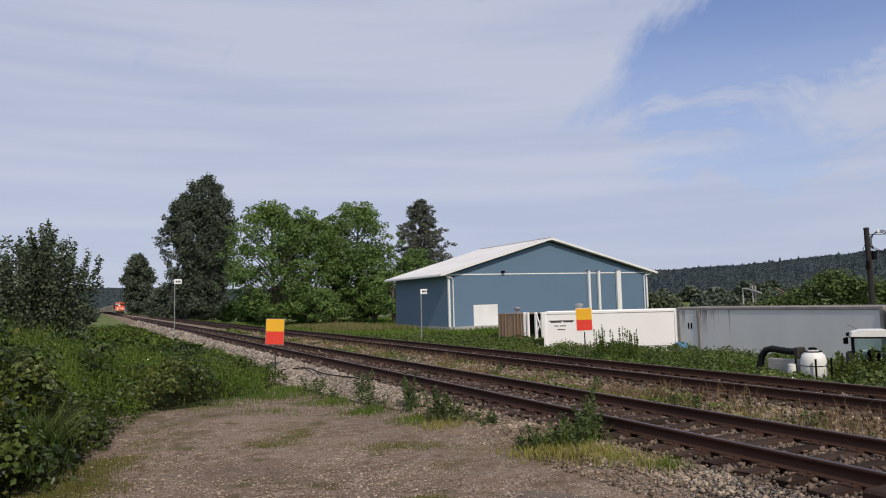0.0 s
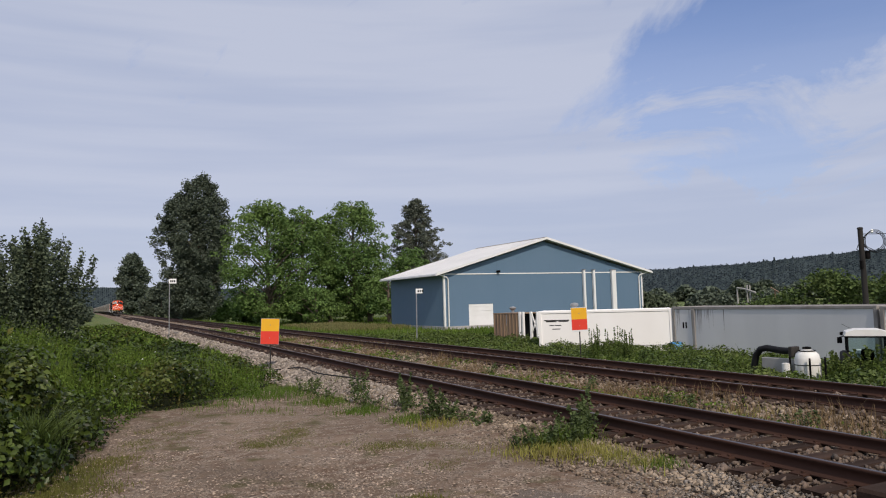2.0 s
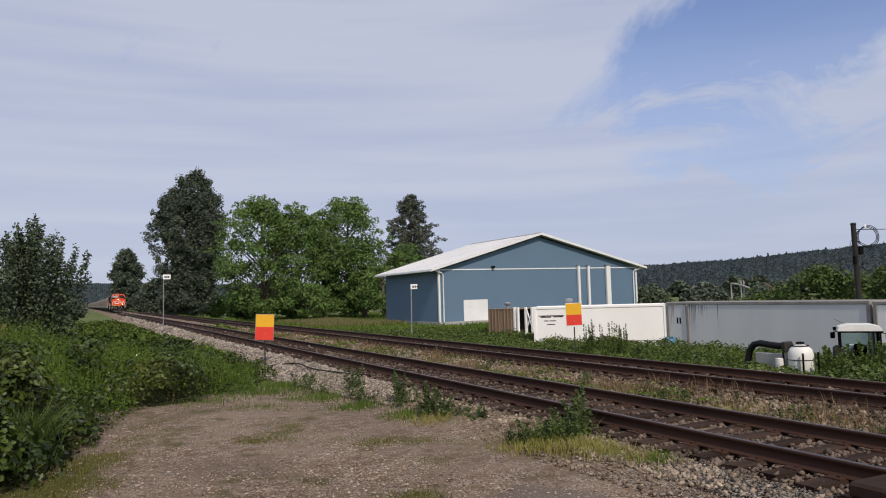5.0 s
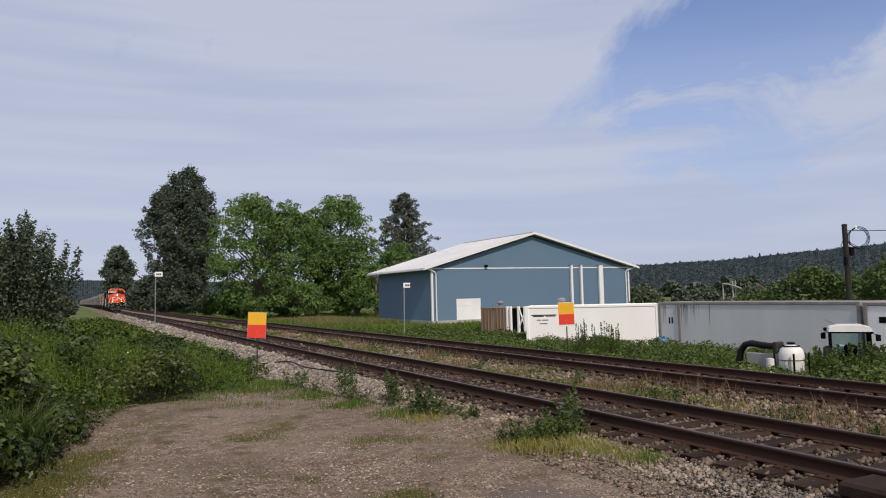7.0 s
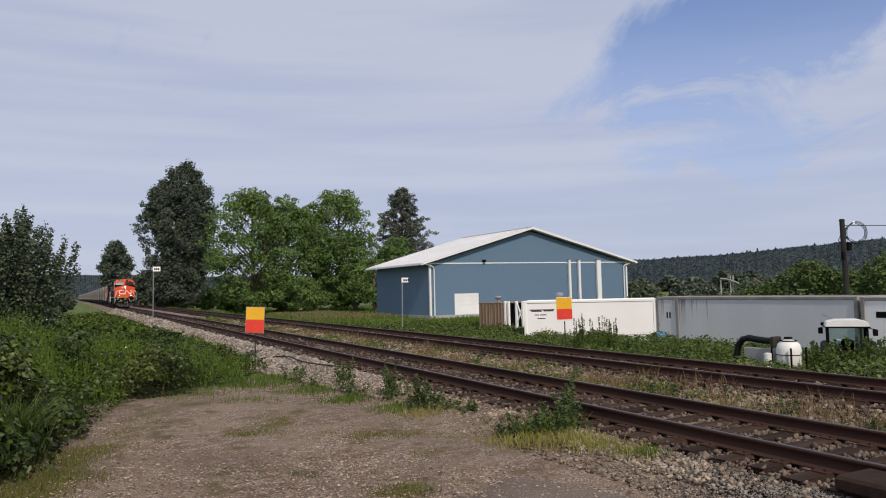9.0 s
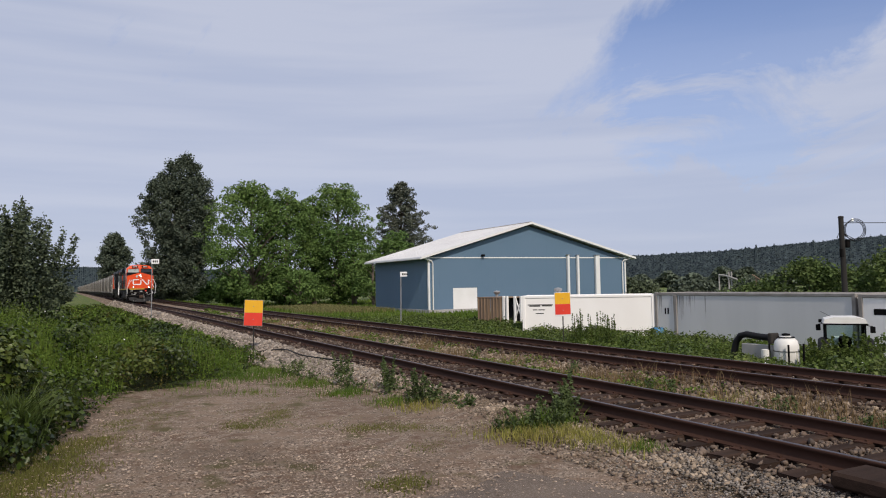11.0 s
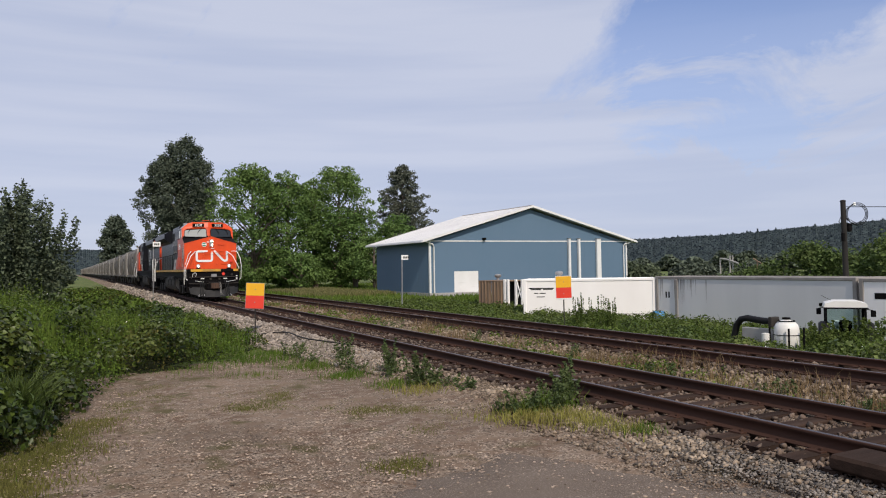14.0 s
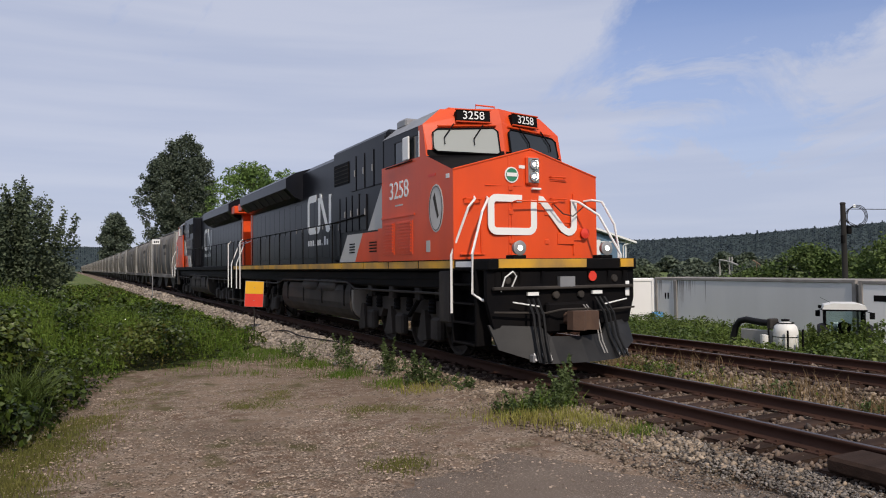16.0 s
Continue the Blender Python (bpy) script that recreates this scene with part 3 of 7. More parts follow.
# ---- barn ----
def build_barn():
    x0, x1, y0, y1 = 34.4, 62.1, 71.5, 87.3
    zg, ze, zr, xm = -1.4, 4.62, 8.42, 47.6
    barn = thing("barn", "blue metal barn with white trim and pale roof", "barn", kind="")
    t = 0.25
    # front gable wall with its doorway, side walls and rear
    zf = zg + 0.35
    front = Geo()
    front.prism([(x0, zf), (37.4, zf), (37.4, 1.3), (40.5, 1.3), (40.5, zf), (x1, zf), (x1, ze), (xm, zr), (x0, ze)], "y", y0, y0 + t)
    part("gable_wall", front, M["wall_blue"], barn)
    part("rear_wall", Geo().prism([(x0, zf), (x1, zf), (x1, ze), (xm, zr), (x0, ze)], "y", y1 - t, y1), M["wall_blue"], barn)
    part("side_wall", Geo().box(x0, x0 + t, y0 + t, y1 - t, zf, ze), M["wall_blue"], barn)
    part("side_wall", Geo().box(x1 - t, x1, y0 + t, y1 - t, zf, ze), M["wall_blue"], barn)
    # standing ribs of the cladding
    x = x0 + 0.45
    while x < x1:
        top = ze + (zr - ze) * (1 - abs(x - xm) / (xm - x0)) - 0.12
        if not 37.3 < x < 40.6:
            part("cladding_rib", Geo().box(x - 0.03, x + 0.03, y0 - 0.004, y0 + 0.01, zf + 0.01, top), M["wall_blue"], barn)
        x += 0.9
    y = y0 + 0.6
    while y < y1:
        part("cladding_rib", Geo().box(x0 - 0.004, x0 + 0.01, y - 0.03, y + 0.03, zf + 0.01, ze - 0.05), M["wall_blue"], barn)
        y += 0.9
    part("plinth", Geo().box(x0 - 0.05, x1 + 0.05, y0 - 0.05, y1 + 0.05, zg - 0.3, zf, 0.02), M["concrete"], barn, "grey concrete footing")
    # roof slabs with overhang
    ov, th = 1.15, 0.22
    sl = (zr - ze) / (xm - x0)
    for sx, xe in ((-1, x0 - ov), (1, x1 + ov)):
        zo = ze + 0.22 - sl * ov
        xo = xe
        g = Geo().prism([(xm, zr + 0.22), (xo, zo), (xo, zo + th), (xm, zr + 0.22 + th)], "y", y0 - 0.7, y1 + 0.7)
        part("roof_slope", g, M["roof_metal"], barn, "pale grey sheet metal roof slope")
        seams = Geo()
        y = y0 - 0.4
        while y < y1 + 0.6:
            a = (xm, zr + 0.22 + th)
            b = (xo, zo + th)
            seams.prism([(a[0], a[1] - 0.01), (b[0], b[1] - 0.01), (b[0], b[1] + 0.03), (a[0], a[1] + 0.03)], "y", y, y + 0.04)
            y += 0.6
        part("roof_seams", seams, M["roof_metal"], barn)
        g = Geo().prism([(xm, zr + 0.20), (xo, zo + 0.0), (xo, zo + th + 0.02), (xm, zr + 0.24 + th)], "y", y0 - 0.75, y0 - 0.705)
        part("barge_board", g, M["white_metal"], barn, "white gable barge board")
        part("gutter", Geo().box(min(xo, xo + sx * 0.14), max(xo, xo + sx * 0.14), y0 - 0.7, y1 + 0.7, zo - 0.03, zo + 0.15, 0.03), M["white_metal"], barn, "white eaves gutter")
    part("ridge_cap", Geo().prism([(xm - 0.35, zr + 0.36), (xm, zr + 0.50), (xm + 0.35, zr + 0.36), (xm, zr + 0.46)], "y", y0 - 0.72, y1 + 0.72), M["cont_frame"], barn, "dark ridge capping")
    # white band, corner trim, downpipes
    part("trim_band", Geo().box(x0 - 0.02, x1 + 0.02, y0 - 0.05, y0 - 0.024, 4.62, 4.74), M["white_metal"], barn, "white trim band across the gable")
    for xa in (x0 - 0.06, x1 - 0.14):
        part("corner_trim", Geo().box(xa, xa + 0.2, y0 - 0.06, y0 + 0.2, zf, ze + 0.1), M["white_metal"], barn, "white corner trim")
    for xa, s in ((x0 + 0.45, -1), (x1 - 0.55, 1)):
        pipe = Geo().tube([(xa + s * 1.4, y0 - 0.5, ze + 0.15), (xa + s * 1.0, y0 - 0.4, ze - 0.05), (xa + s * 0.15, y0 - 0.17, ze - 0.3), (xa, y0 - 0.14, ze - 0.55), (xa, y0 - 0.14, zf)], 0.08, 8)
        part("downpipe", pipe, M["white_metal"], barn, "white downpipe", smooth=True)
    # three pale flues up the gable
    for a, w, top in ((52.9, 0.3, 4.98), (54.35, 0.3, 4.96), (57.15, 0.64, 4.95)):
        part("vent_duct", Geo().box(a, a + w, y0 - 0.42, y0 - 0.03, zf, top, 0.06), M["white_metal"], barn, "white vertical ventilation duct")
        part("duct_cap", Geo().box(a - 0.05, a + w + 0.05, y0 - 0.47, y0 - 0.03, top, top + 0.08, 0.02), M["galv"], barn)
    d = part("door", Geo().box(37.4, 40.5, y0 + 0.02, y0 + 0.12, zg - 0.1, 1.3, 0.02), M["white_metal"], barn, "white roll-up door")
    for k in range(5):
        part("door_panel_rib", Geo().box(37.45, 40.45, y0 - 0.004, y0 + 0.02, zg + 0.45 + k * 0.5, zg + 0.47 + k * 0.5), M["white_metal"], d)
    part("wall_lamp", Geo().box(41.05, 41.4, y0 - 0.4, y0 - 0.02, 4.8, 5.05, 0.04), M["black"], barn, "small dark wall lamp")
    part("foundation_slab", Geo().box(35.5, 50, y0 - 2.2, y0 - 0.06, zg - 0.2, zg + 0.1, 0.02), M["concrete"], barn, "low concrete apron")


build_barn()


# ---- containers ----
def container(y_near, length, x, z0, height, panel, name_label, frame_mat, turn=0.0):
    """A box with its long side towards the tracks, from y_near on."""
    c = thing("shipping_container", name_label, "container", at=pose(x, y_near, z0, 0, 0, turn), group="row of containers")
    w = 2.44
    part("side_panel", Geo().box(0.04, 0.10, 0.16, length - 0.16, 0.2, height - 0.14), panel, c)
    part("side_panel", Geo().box(w - 0.10, w - 0.04, 0.16, length - 0.16, 0.2, height - 0.14), panel, c)
    part("end_panel", Geo().box(0.14, w - 0.14, 0.05, 0.11, 0.2, height - 0.14), panel, c)
    part("end_panel", Geo().box(0.14, w - 0.14, length - 0.11, length - 0.05, 0.2, height - 0.14), panel, c)
    part("roof_panel", Geo().box(0.05, w - 0.05, 0.05, length - 0.05, height - 0.10, height - 0.03), frame_mat, c)
    for a in (0, w - 0.16):
        part("top_rail", Geo().box(a, a + 0.16, 0, length, height - 0.14, height, 0.02), frame_mat, c)
        part("bottom_rail", Geo().box(a, a + 0.16, 0, length, 0, 0.2, 0.02), frame_mat, c)
        for b in (0, length - 0.16):
            part("corner_post", Geo().box(a - 0.006, a + 0.166, b - 0.006, b + 0.166, 0.01, height + 0.01, 0.02), frame_mat, c)
    for b in (0, length - 0.16):
        part("end_rail", Geo().box(0.16, w - 0.16, b, b + 0.16, height - 0.14, height, 0.02), frame_mat, c)
    return c


def build_containers():
    h = 2.6
    c1 = container(29.95, 7.2, 28.0, -1.58, h, M["cont_white"], "white shipping container with faded dark markings", M["cont_white"], 50.0)
    for a, b, z, hh in ((5.5, 6.9, 2.06, 0.05), (5.55, 6.1, 2.0, 0.05), (6.2, 6.8, 1.99, 0.06), (5.95, 6.3, 1.78, 0.05), (6.36, 6.6, 1.78, 0.05), (6.0, 6.45, 1.58, 0.045)):
        part("marking", Geo().box(0.034, 0.045, a, b, z, z + hh), M["black"], c1, "dark unreadable marking")
    part("panel_band", Geo().box(0.034, 0.045, 0.3, 3.4, 0.62, 0.66), M["cont_frame"], c1)
    c2 = container(18.55, 11.35, 27.95, -1.58, h + 0.08, M["cont_grey"], "grey weathered shipping container streaked with dirt", M["cont_frame"])
    part("rib_post", Geo().box(-0.02, 0.06, 9.75, 9.95, 0.2, h - 0.06, 0.02), M["cont_frame"], c2)
    for a, z in ((10.55, 1.55), (10.35, 1.55)):
        part("marking", Geo().box(0.034, 0.045, a, a + 0.1, z, z + 0.32), M["black"], c2, "dark unreadable marking")
    rng = random.Random(4)
    for k in range(26):
        a = rng.choice((9.0, 8.7, 9.4, 10.4, 10.9)) + rng.gauss(0, 0.35)
        ln = rng.uniform(0.3, 1.4)
        wd = rng.uniform(0.02, 0.06)
        if 0.4 < a < 11.1:
            part("dirt_streak", Geo().prism([(a, h - 0.07), (a + wd, h - 0.07), (a + wd * 0.6, h - 0.07 - ln)], "x", 0.036, 0.0385), M["cont_frame"], c2)
    c3 = container(6.2, 12.2, 27.9, -1.58, h + 0.05, M["cont_white"], "pale shipping container with dark lettering blocks", M["cont_frame"])
    for a, b, z, hh in ((9.7, 9.95, 1.86, 0.2), (10.0, 10.25, 1.86, 0.2), (10.3, 10.55, 1.86, 0.2), (10.6, 10.85, 1.86, 0.2), (10.9, 11.6, 1.84, 0.24), (10.3, 10.6, 1.55, 0.1), (10.7, 11.1, 1.55, 0.1), (10.45, 10.9, 1.3, 0.09)):
        part("marking", Geo().box(0.034, 0.045, a, b, z, z + hh), M["black"], c3, "dark unreadable marking")
    # rusty open stock box behind, its side torn
    r = thing("rusty_cargo_box", "rusty brown cargo box with torn open side", "container", at=pose(25.76, 39.66, -1.6, 0, 0, 13))
    for a, b, mt in ((3.05, 4.3, "rust"), (1.85, 3.0, "rust")):
        part("side_panel", Geo().box(0.03, 0.1, a, b, 0.1, 2.36, 0.02), M[mt], r)
        y = a + 0.15
        while y < b - 0.1:
            part("rib", Geo().box(-0.02, 0.03, y, y + 0.07, 0.1, 2.36, 0.01), M[mt], r)
            y += 0.32
    # back made black to paint the shade inside the open side
    part("back_panel", Geo().box(2.3, 2.4, 0.1, 4.3, 0.1, 2.36), M["tarp"], r)
    part("floor_panel", Geo().box(0.0, 2.4, 0.1, 4.3, 0.0, 0.1), M["rust"], r)
    part("roof_panel", Geo().box(0.0, 2.4, 1.8, 4.3, 2.36, 2.42), M["rust"], r)
    for a in (0.05, 0.62, 1.35, 1.66):
        part("door_post", Geo().box(0.0, 0.16, a, a + 0.16, 0.1, 2.5, 0.02), M["cont_white"], r, "white post with rust stains")
    part("brace", Geo().tube([(0.05, 0.1, 2.2), (0.05, 1.0, 0.4)], 0.05, 6), M["cont_white"], r)
    part("brace", Geo().tube([(0.05, 0.15, 1.2), (0.05, 0.6, 2.4)], 0.04, 6), M["cont_white"], r)
    for y, x in ((43.0, 25.9), (34.2, 24.7)):
        v = thing("roof_ventilator", "small galvanised turbine ventilator on a stub pipe", "ventilator", at=(x, y, 1.0 if y < 40 else 0.8))
        part("stub", Geo().lathe([(0.1, -0.05), (0.1, 0.2), (0.14, 0.22)], (0, 0, 0), n=12), M["galv"], v, smooth=True)
        part("turbine", Geo().lathe([(0.14, 0.22), (0.22, 0.28), (0.24, 0.36), (0.18, 0.43), (0.02, 0.46)], (0, 0, 0), n=14), M["galv"], v, smooth=True)


build_containers()
# ---- train ----
SPEED, NOSE = 18.497, 11.28
TRAIN = []
NUMBER = "3258"


def text_mesh(body, size, mat, name="lettering"):
    """Flat lettering with a little thickness, centred, in the local x z plane facing -y."""
    cu = bpy.data.curves.new(name, "FONT")
    cu.body, cu.size, cu.extrude, cu.align_x, cu.align_y = body, size, 0.004, "CENTER", "CENTER"
    ob = new("lettering_source", cu)
    me = bpy.data.meshes.new_from_object(ob.evaluated_get(bpy.context.evaluated_depsgraph_get()))
    bpy.data.objects.remove(ob)
    bpy.data.curves.remove(cu)
    me.name = name
    me.materials.clear()
    me.materials.append(mat)
    return me


def ribbon(path, width, y0, y1, flip=False):
    """A flat stroke of even width along a path in the x z plane."""
    g = Geo()
    pts = [Vector((x, z)) for x, z in path]
    left, right = [], []
    for i, p in enumerate(pts):
        a = (pts[i] - pts[i - 1]).normalized() if i else (pts[1] - pts[0]).normalized()
        b = (pts[i + 1] - pts[i]).normalized() if i < len(pts) - 1 else a
        t = (a + b).normalized()
        n = Vector((-t.y, t.x)) * (width / 2 / max(0.5, t.dot(a)))
        left.append(p + n)
        right.append(p - n)
    for i in range(len(pts) - 1):
        g.prism([tuple(left[i]), tuple(left[i + 1]), tuple(right[i + 1]), tuple(right[i])], "y", y0, y1)
    return g


def bow(cx, cz, r, a0, a1, n=5):
    return [(cx + r * math.cos(radians(a0 + (a1 - a0) * k / n)), cz + r * math.sin(radians(a0 + (a1 - a0) * k / n))) for k in range(n + 1)]


def emblem(w, h, stroke, y0, y1):
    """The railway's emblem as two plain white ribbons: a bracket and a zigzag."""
    r = stroke * 0.9
    c = [(w * 0.36, h)] + bow(r, h - r, r, 90, 180) + bow(r, r, r, 180, 270) + bow(w * 0.50 - r, r, r, 270, 360) + [(w * 0.50, h - 0.02)]
    n = [(w * 0.56, h), (w * 0.60, h - 0.01), (w * 0.86, r * 0.5)] + bow(w - r, r, r, 240, 360) + [(w, h)]
    return ribbon(c, stroke, y0, y1), ribbon(n, stroke, y0, y1)


def wheelset(parent, x_half, y, r):
    g = Geo().lathe([(0.08, -x_half - 0.12), (0.08, x_half + 0.12)], (0, y, r), "x", 10)
    part("axle", g, M["grime"], parent)
    for s in (-1, 1):
        g = Geo().lathe([(0.10, s * 0.66), (r * 0.82, s * 0.70), (r + 0.03, s * 0.675), (r + 0.03, s * 0.705), (r, s * 0.71), (r - 0.01, s * 0.82), (r * 0.86, s * 0.82), (r * 0.8, s * 0.76), (0.16, s * 0.76), (0.12, s * 0.84), (0.02, s * 0.84)], (0, y, r), "x", 22)
        part("wheel", g, M["wheel"], parent, smooth=True)


def loco_truck(o, ys, r):
    """Three-axle truck with its cast frame, springs and brake gear."""
    t = part("truck", Geo().box(-0.6, 0.6, ys[0] - 0.5, ys[-1] + 0.5, 0.55, 0.95, 0.05), M["grime"], o)
    for y in ys:
        wheelset(t, 0.9, y, r)
    for s in (-1, 1):
        a, b = sorted((s * 1.02, s * 1.2))
        g = Geo().prism([(ys[0] - 0.75, 0.78), (ys[0] - 0.55, 0.62), (ys[0] + 0.35, 0.62), (ys[0] + 0.5, 0.82), (ys[1] - 0.5, 0.82), (ys[1] - 0.35, 0.62), (ys[1] + 0.35, 0.62), (ys[1] + 0.5, 0.82),
                         (ys[2] - 0.5, 0.82), (ys[2] - 0.35, 0.62), (ys[2] + 0.55, 0.62), (ys[2] + 0.75, 0.78), (ys[2] + 0.6, 1.08), (ys[1] + 0.6, 1.12), (ys[1] - 0.6, 1.12), (ys[0] - 0.6, 1.08)], "x", a, b)
        part("side_frame", g, M["grime"], t, "dusty cast steel side frame")
        for y in ys:
            part("axle_box", Geo().box(min(s * 1.18, s * 1.36), max(s * 1.18, s * 1.36), y - 0.2, y + 0.2, r - 0.22, r + 0.24, 0.05), M["grime"], t)
            for d in (-0.34, 0.34):
                part("spring", Geo().lathe([(0.1, 0.0), (0.12, 0.04), (0.1, 0.08), (0.12, 0.12), (0.1, 0.16), (0.12, 0.2), (0.1, 0.24), (0.1, 0.3)], (s * 1.2, y + d, 0.84), "z", 10), M["black"], t)
            g = Geo().prism([(y + 0.52, 0.30), (y + 0.82, 0.24), (y + 0.98, 0.32), (y + 0.88, 0.52), (y + 0.74, 0.9), (y + 0.60, 0.9)], "x", min(s * 1.1, s * 1.28), max(s * 1.1, s * 1.28))
            part("brake_rigging", g, M["grime"], t)
        part("damper", Geo().tube([(s * 1.33, ys[0] + 0.5, 1.3), (s * 1.33, ys[0] + 1.25, 0.75)], 0.05, 8), M["black"], t)
        part("sand_pipe", Geo().tube([(s * 1.22, ys[0] - 0.7, 1.3), (s * 1.2, ys[0] - 0.68, 0.5), (s * 0.85, ys[0] - 0.6, 0.18)], 0.025, 6), M["black"], t)


def tube_rail(o, name, path, label="", r=0.024, mat="white_paint"):
    return part(name, Geo().tube(path, r, 8), M[mat], o, label, smooth=True)


def locomotive(label, numbered):
    o = thing("diesel_locomotive", label, "locomotive", group="locomotives")
    W, YF = 1.62, 0.22
    # --- nose and cab: orange shell
    deck = 1.92
    zs, zc = 3.55, 4.0
    g = Geo()
    v = [(-W, YF + 0.06, deck), (W, YF + 0.06, deck), (-W, YF + 0.06, zs), (0, YF - 0.03, zc), (W, YF + 0.06, zs), (-W, 1.38, deck), (W, 1.38, deck), (-W, 1.38, 3.95), (0, 1.1, 4.04), (W, 1.38, 3.95), (0, YF - 0.03, deck)]
    g.add(v, [(0, 10, 3, 2), (10, 1, 4, 3), (0, 2, 7, 5), (1, 6, 9, 4), (0, 5, 6, 1, 10)])
    nose = part("nose", g, M["orange"], o, "orange nose with white emblem")
    part("nose_top", Geo().add(v, [(2, 3, 8, 7), (3, 4, 9, 8)]), M["black"], o, "black anti-glare nose top")
    # rim along the nose's top edge and panel lines
    for s in (-1, 1):
        part("edge_rim", Geo().tube([(s * W, YF + 0.06, zs + 0.005), (0, YF - 0.03, zc + 0.01)], 0.018, 6), M["orange"], nose)
    part("door_frame", ribbon([(-0.42, deck + 0.05), (-0.42, 3.3), (0.16, 3.3)], 0.03, YF - 0.02, YF + 0.0), M["orange"], nose)
    for x0, x1, z0, z1 in ((-0.34, 0.10, 2.05, 3.02), (0.30, 0.34, 2.0, 3.05), (-0.50, -0.46, 2.0, 3.85), (0.62, 1.02, 2.2, 2.42), (0.45, 0.85, 3.42, 3.46)):
        part("panel", Geo().box(x0, x1, YF - 0.012, YF + 0.05, z0, z1, 0.008), M["orange"], nose)
    for x0, x1, z in ((-1.42, -1.1, 3.02), (0.45, 0.8, 3.08), (0.45, 0.8, 3.5)):
        part("grab_iron", Geo().tube([(x0, YF + 0.03, z), (x0, YF - 0.06, z), (x1, YF - 0.06, z), (x1, YF + 0.03, z)], 0.014, 6), M["orange"], nose)
    for sx, z in ((-0.44, 2.2), (-0.44, 2.75), (-0.44, 3.2), (0.36, 2.2), (0.36, 2.75)):
        part("hinge", Geo().box(sx - 0.05, sx + 0.05, YF - 0.03, YF + 0.02, z, z + 0.1, 0.012), M["orange"], nose)
    for x0, x1, z0, z1 in ((-1.5, -1.0, 2.0, 2.03), (0.5, 1.0, 2.62, 2.64), (0.5, 0.53, 2.0, 3.3), (1.0, 1.03, 2.0, 3.2), (-1.08, -1.05, 2.0, 2.7), (-0.98, -0.6, 3.28, 3.30), (0.95, 1.25, 2.28, 2.52)):
        part("panel_seam", Geo().box(x0, x1, YF - 0.0, YF + 0.055, z0, z1, 0.006), M["orange"], nose)
    part("safety_chain", Geo().tube([(0.42, YF - 0.17, 2.96), (0.62, YF - 0.2, 2.78), (0.85, YF - 0.2, 2.74), (1.12, YF - 0.17, 2.93)], 0.012, 5), M["grime"], nose, "hanging safety chain")
    # emblem strokes on the front
    for k, e in enumerate(emblem(1.88, 0.62, 0.135, YF - 0.035, YF - 0.016)):
        part("emblem", e, M["white_paint"], nose, "white emblem stroke", at=(-0.88, 0, 2.44))
    part("decal", Geo().lathe([(0.15, -0.018), (0.15, -0.034), (0.02, -0.034)], (-0.42, YF + 0.01, 3.5), "y", 20), M["white_paint"], nose)
    part("decal", Geo().lathe([(0.125, -0.034), (0.125, -0.038), (0.02, -0.038)], (-0.42, YF + 0.01, 3.5), "y", 20), M["green"], nose)
    part("decal_bar", Geo().box(-0.53, -0.31, YF - 0.034, YF - 0.024, 3.47, 3.54), M["white_paint"], nose)
    part("decal_plate", Geo().box(-0.26, -0.13, YF - 0.03, YF - 0.012, 3.63, 3.69), M["white_paint"], nose)
    # headlight case
    hl = part("headlight", Geo().box(-0.13, 0.17, YF - 0.10, YF + 0.02, 3.32, 3.86, 0.03), M["orange"], nose, "twin headlight in an orange case")
    part("headlight_plate", Geo().box(-0.10, 0.14, YF - 0.112, YF - 0.098, 3.36, 3.83, 0.005), M["galv"], hl)
    for z in (3.71, 3.48):
        part("reflector", Geo().lathe([(0.105, -0.03), (0.10, -0.055), (0.085, -0.03)], (0.02, YF - 0.09, z), "y", 18), M["lens"], hl, smooth=True)
        lens = part("lamp_lens", Geo().lathe([(0.085, -0.032), (0.05, -0.034), (0.01, -0.035)], (0.02, YF - 0.09, z), "y", 16), M["lens"], hl, "silvered headlight lens", smooth=True)
        part("lamp_glow", Geo().lathe([(0.034, -0.036), (0.026, -0.05), (0.005, -0.055)], (0.02, YF - 0.09, z), "y", 14), M["lamp"], hl, "lit headlight bulb")
    part("horn_bracket", Geo().box(0.0, 0.2, YF - 0.1, YF, 3.23, 3.27, 0.01), M["white_paint"], nose)
    # --- cab upper part, front in two facets
    g = Geo()
    zt, zr = 4.60, 4.97
    v = [(-W, 1.40, 3.92), (0, 1.08, 3.98), (W, 1.40, 3.92), (-W, 1.55, zt), (0, 1.22, zt + 0.1), (W, 1.55, zt), (-1.2, 1.62, zr - 0.02), (0, 1.34, zr + 0.04), (1.2, 1.62, zr - 0.02),
         (-W, 3.65, 3.98), (W, 3.65, 3.98), (-W, 3.65, zt), (W, 3.65, zt), (-1.2, 3.65, zr - 0.02), (1.2, 3.65, zr - 0.02)]
    g.add(v, [(0, 1, 4, 3), (1, 2, 5, 4), (3, 4, 7, 6), (4, 5, 8, 7)])
    part("cab_front", g, M["orange"], o, "orange cab front with two windshields")
    for s in (-1, 1):
        part("sill_shadow_panel", Geo().add([(s * 1.59, 1.383, 3.94), (s * 0.02, 1.068, 3.97), (s * 0.02, 1.10, 4.10), (s * 1.59, 1.417, 4.08)], [(0, 1, 2, 3) if s < 0 else (3, 2, 1, 0)]), M["black"], o, "black panel under the windshield")
    part("cab_back", Geo().box(-W, W, 3.62, 3.65, 3.98, zt), M["loco_black"], o)
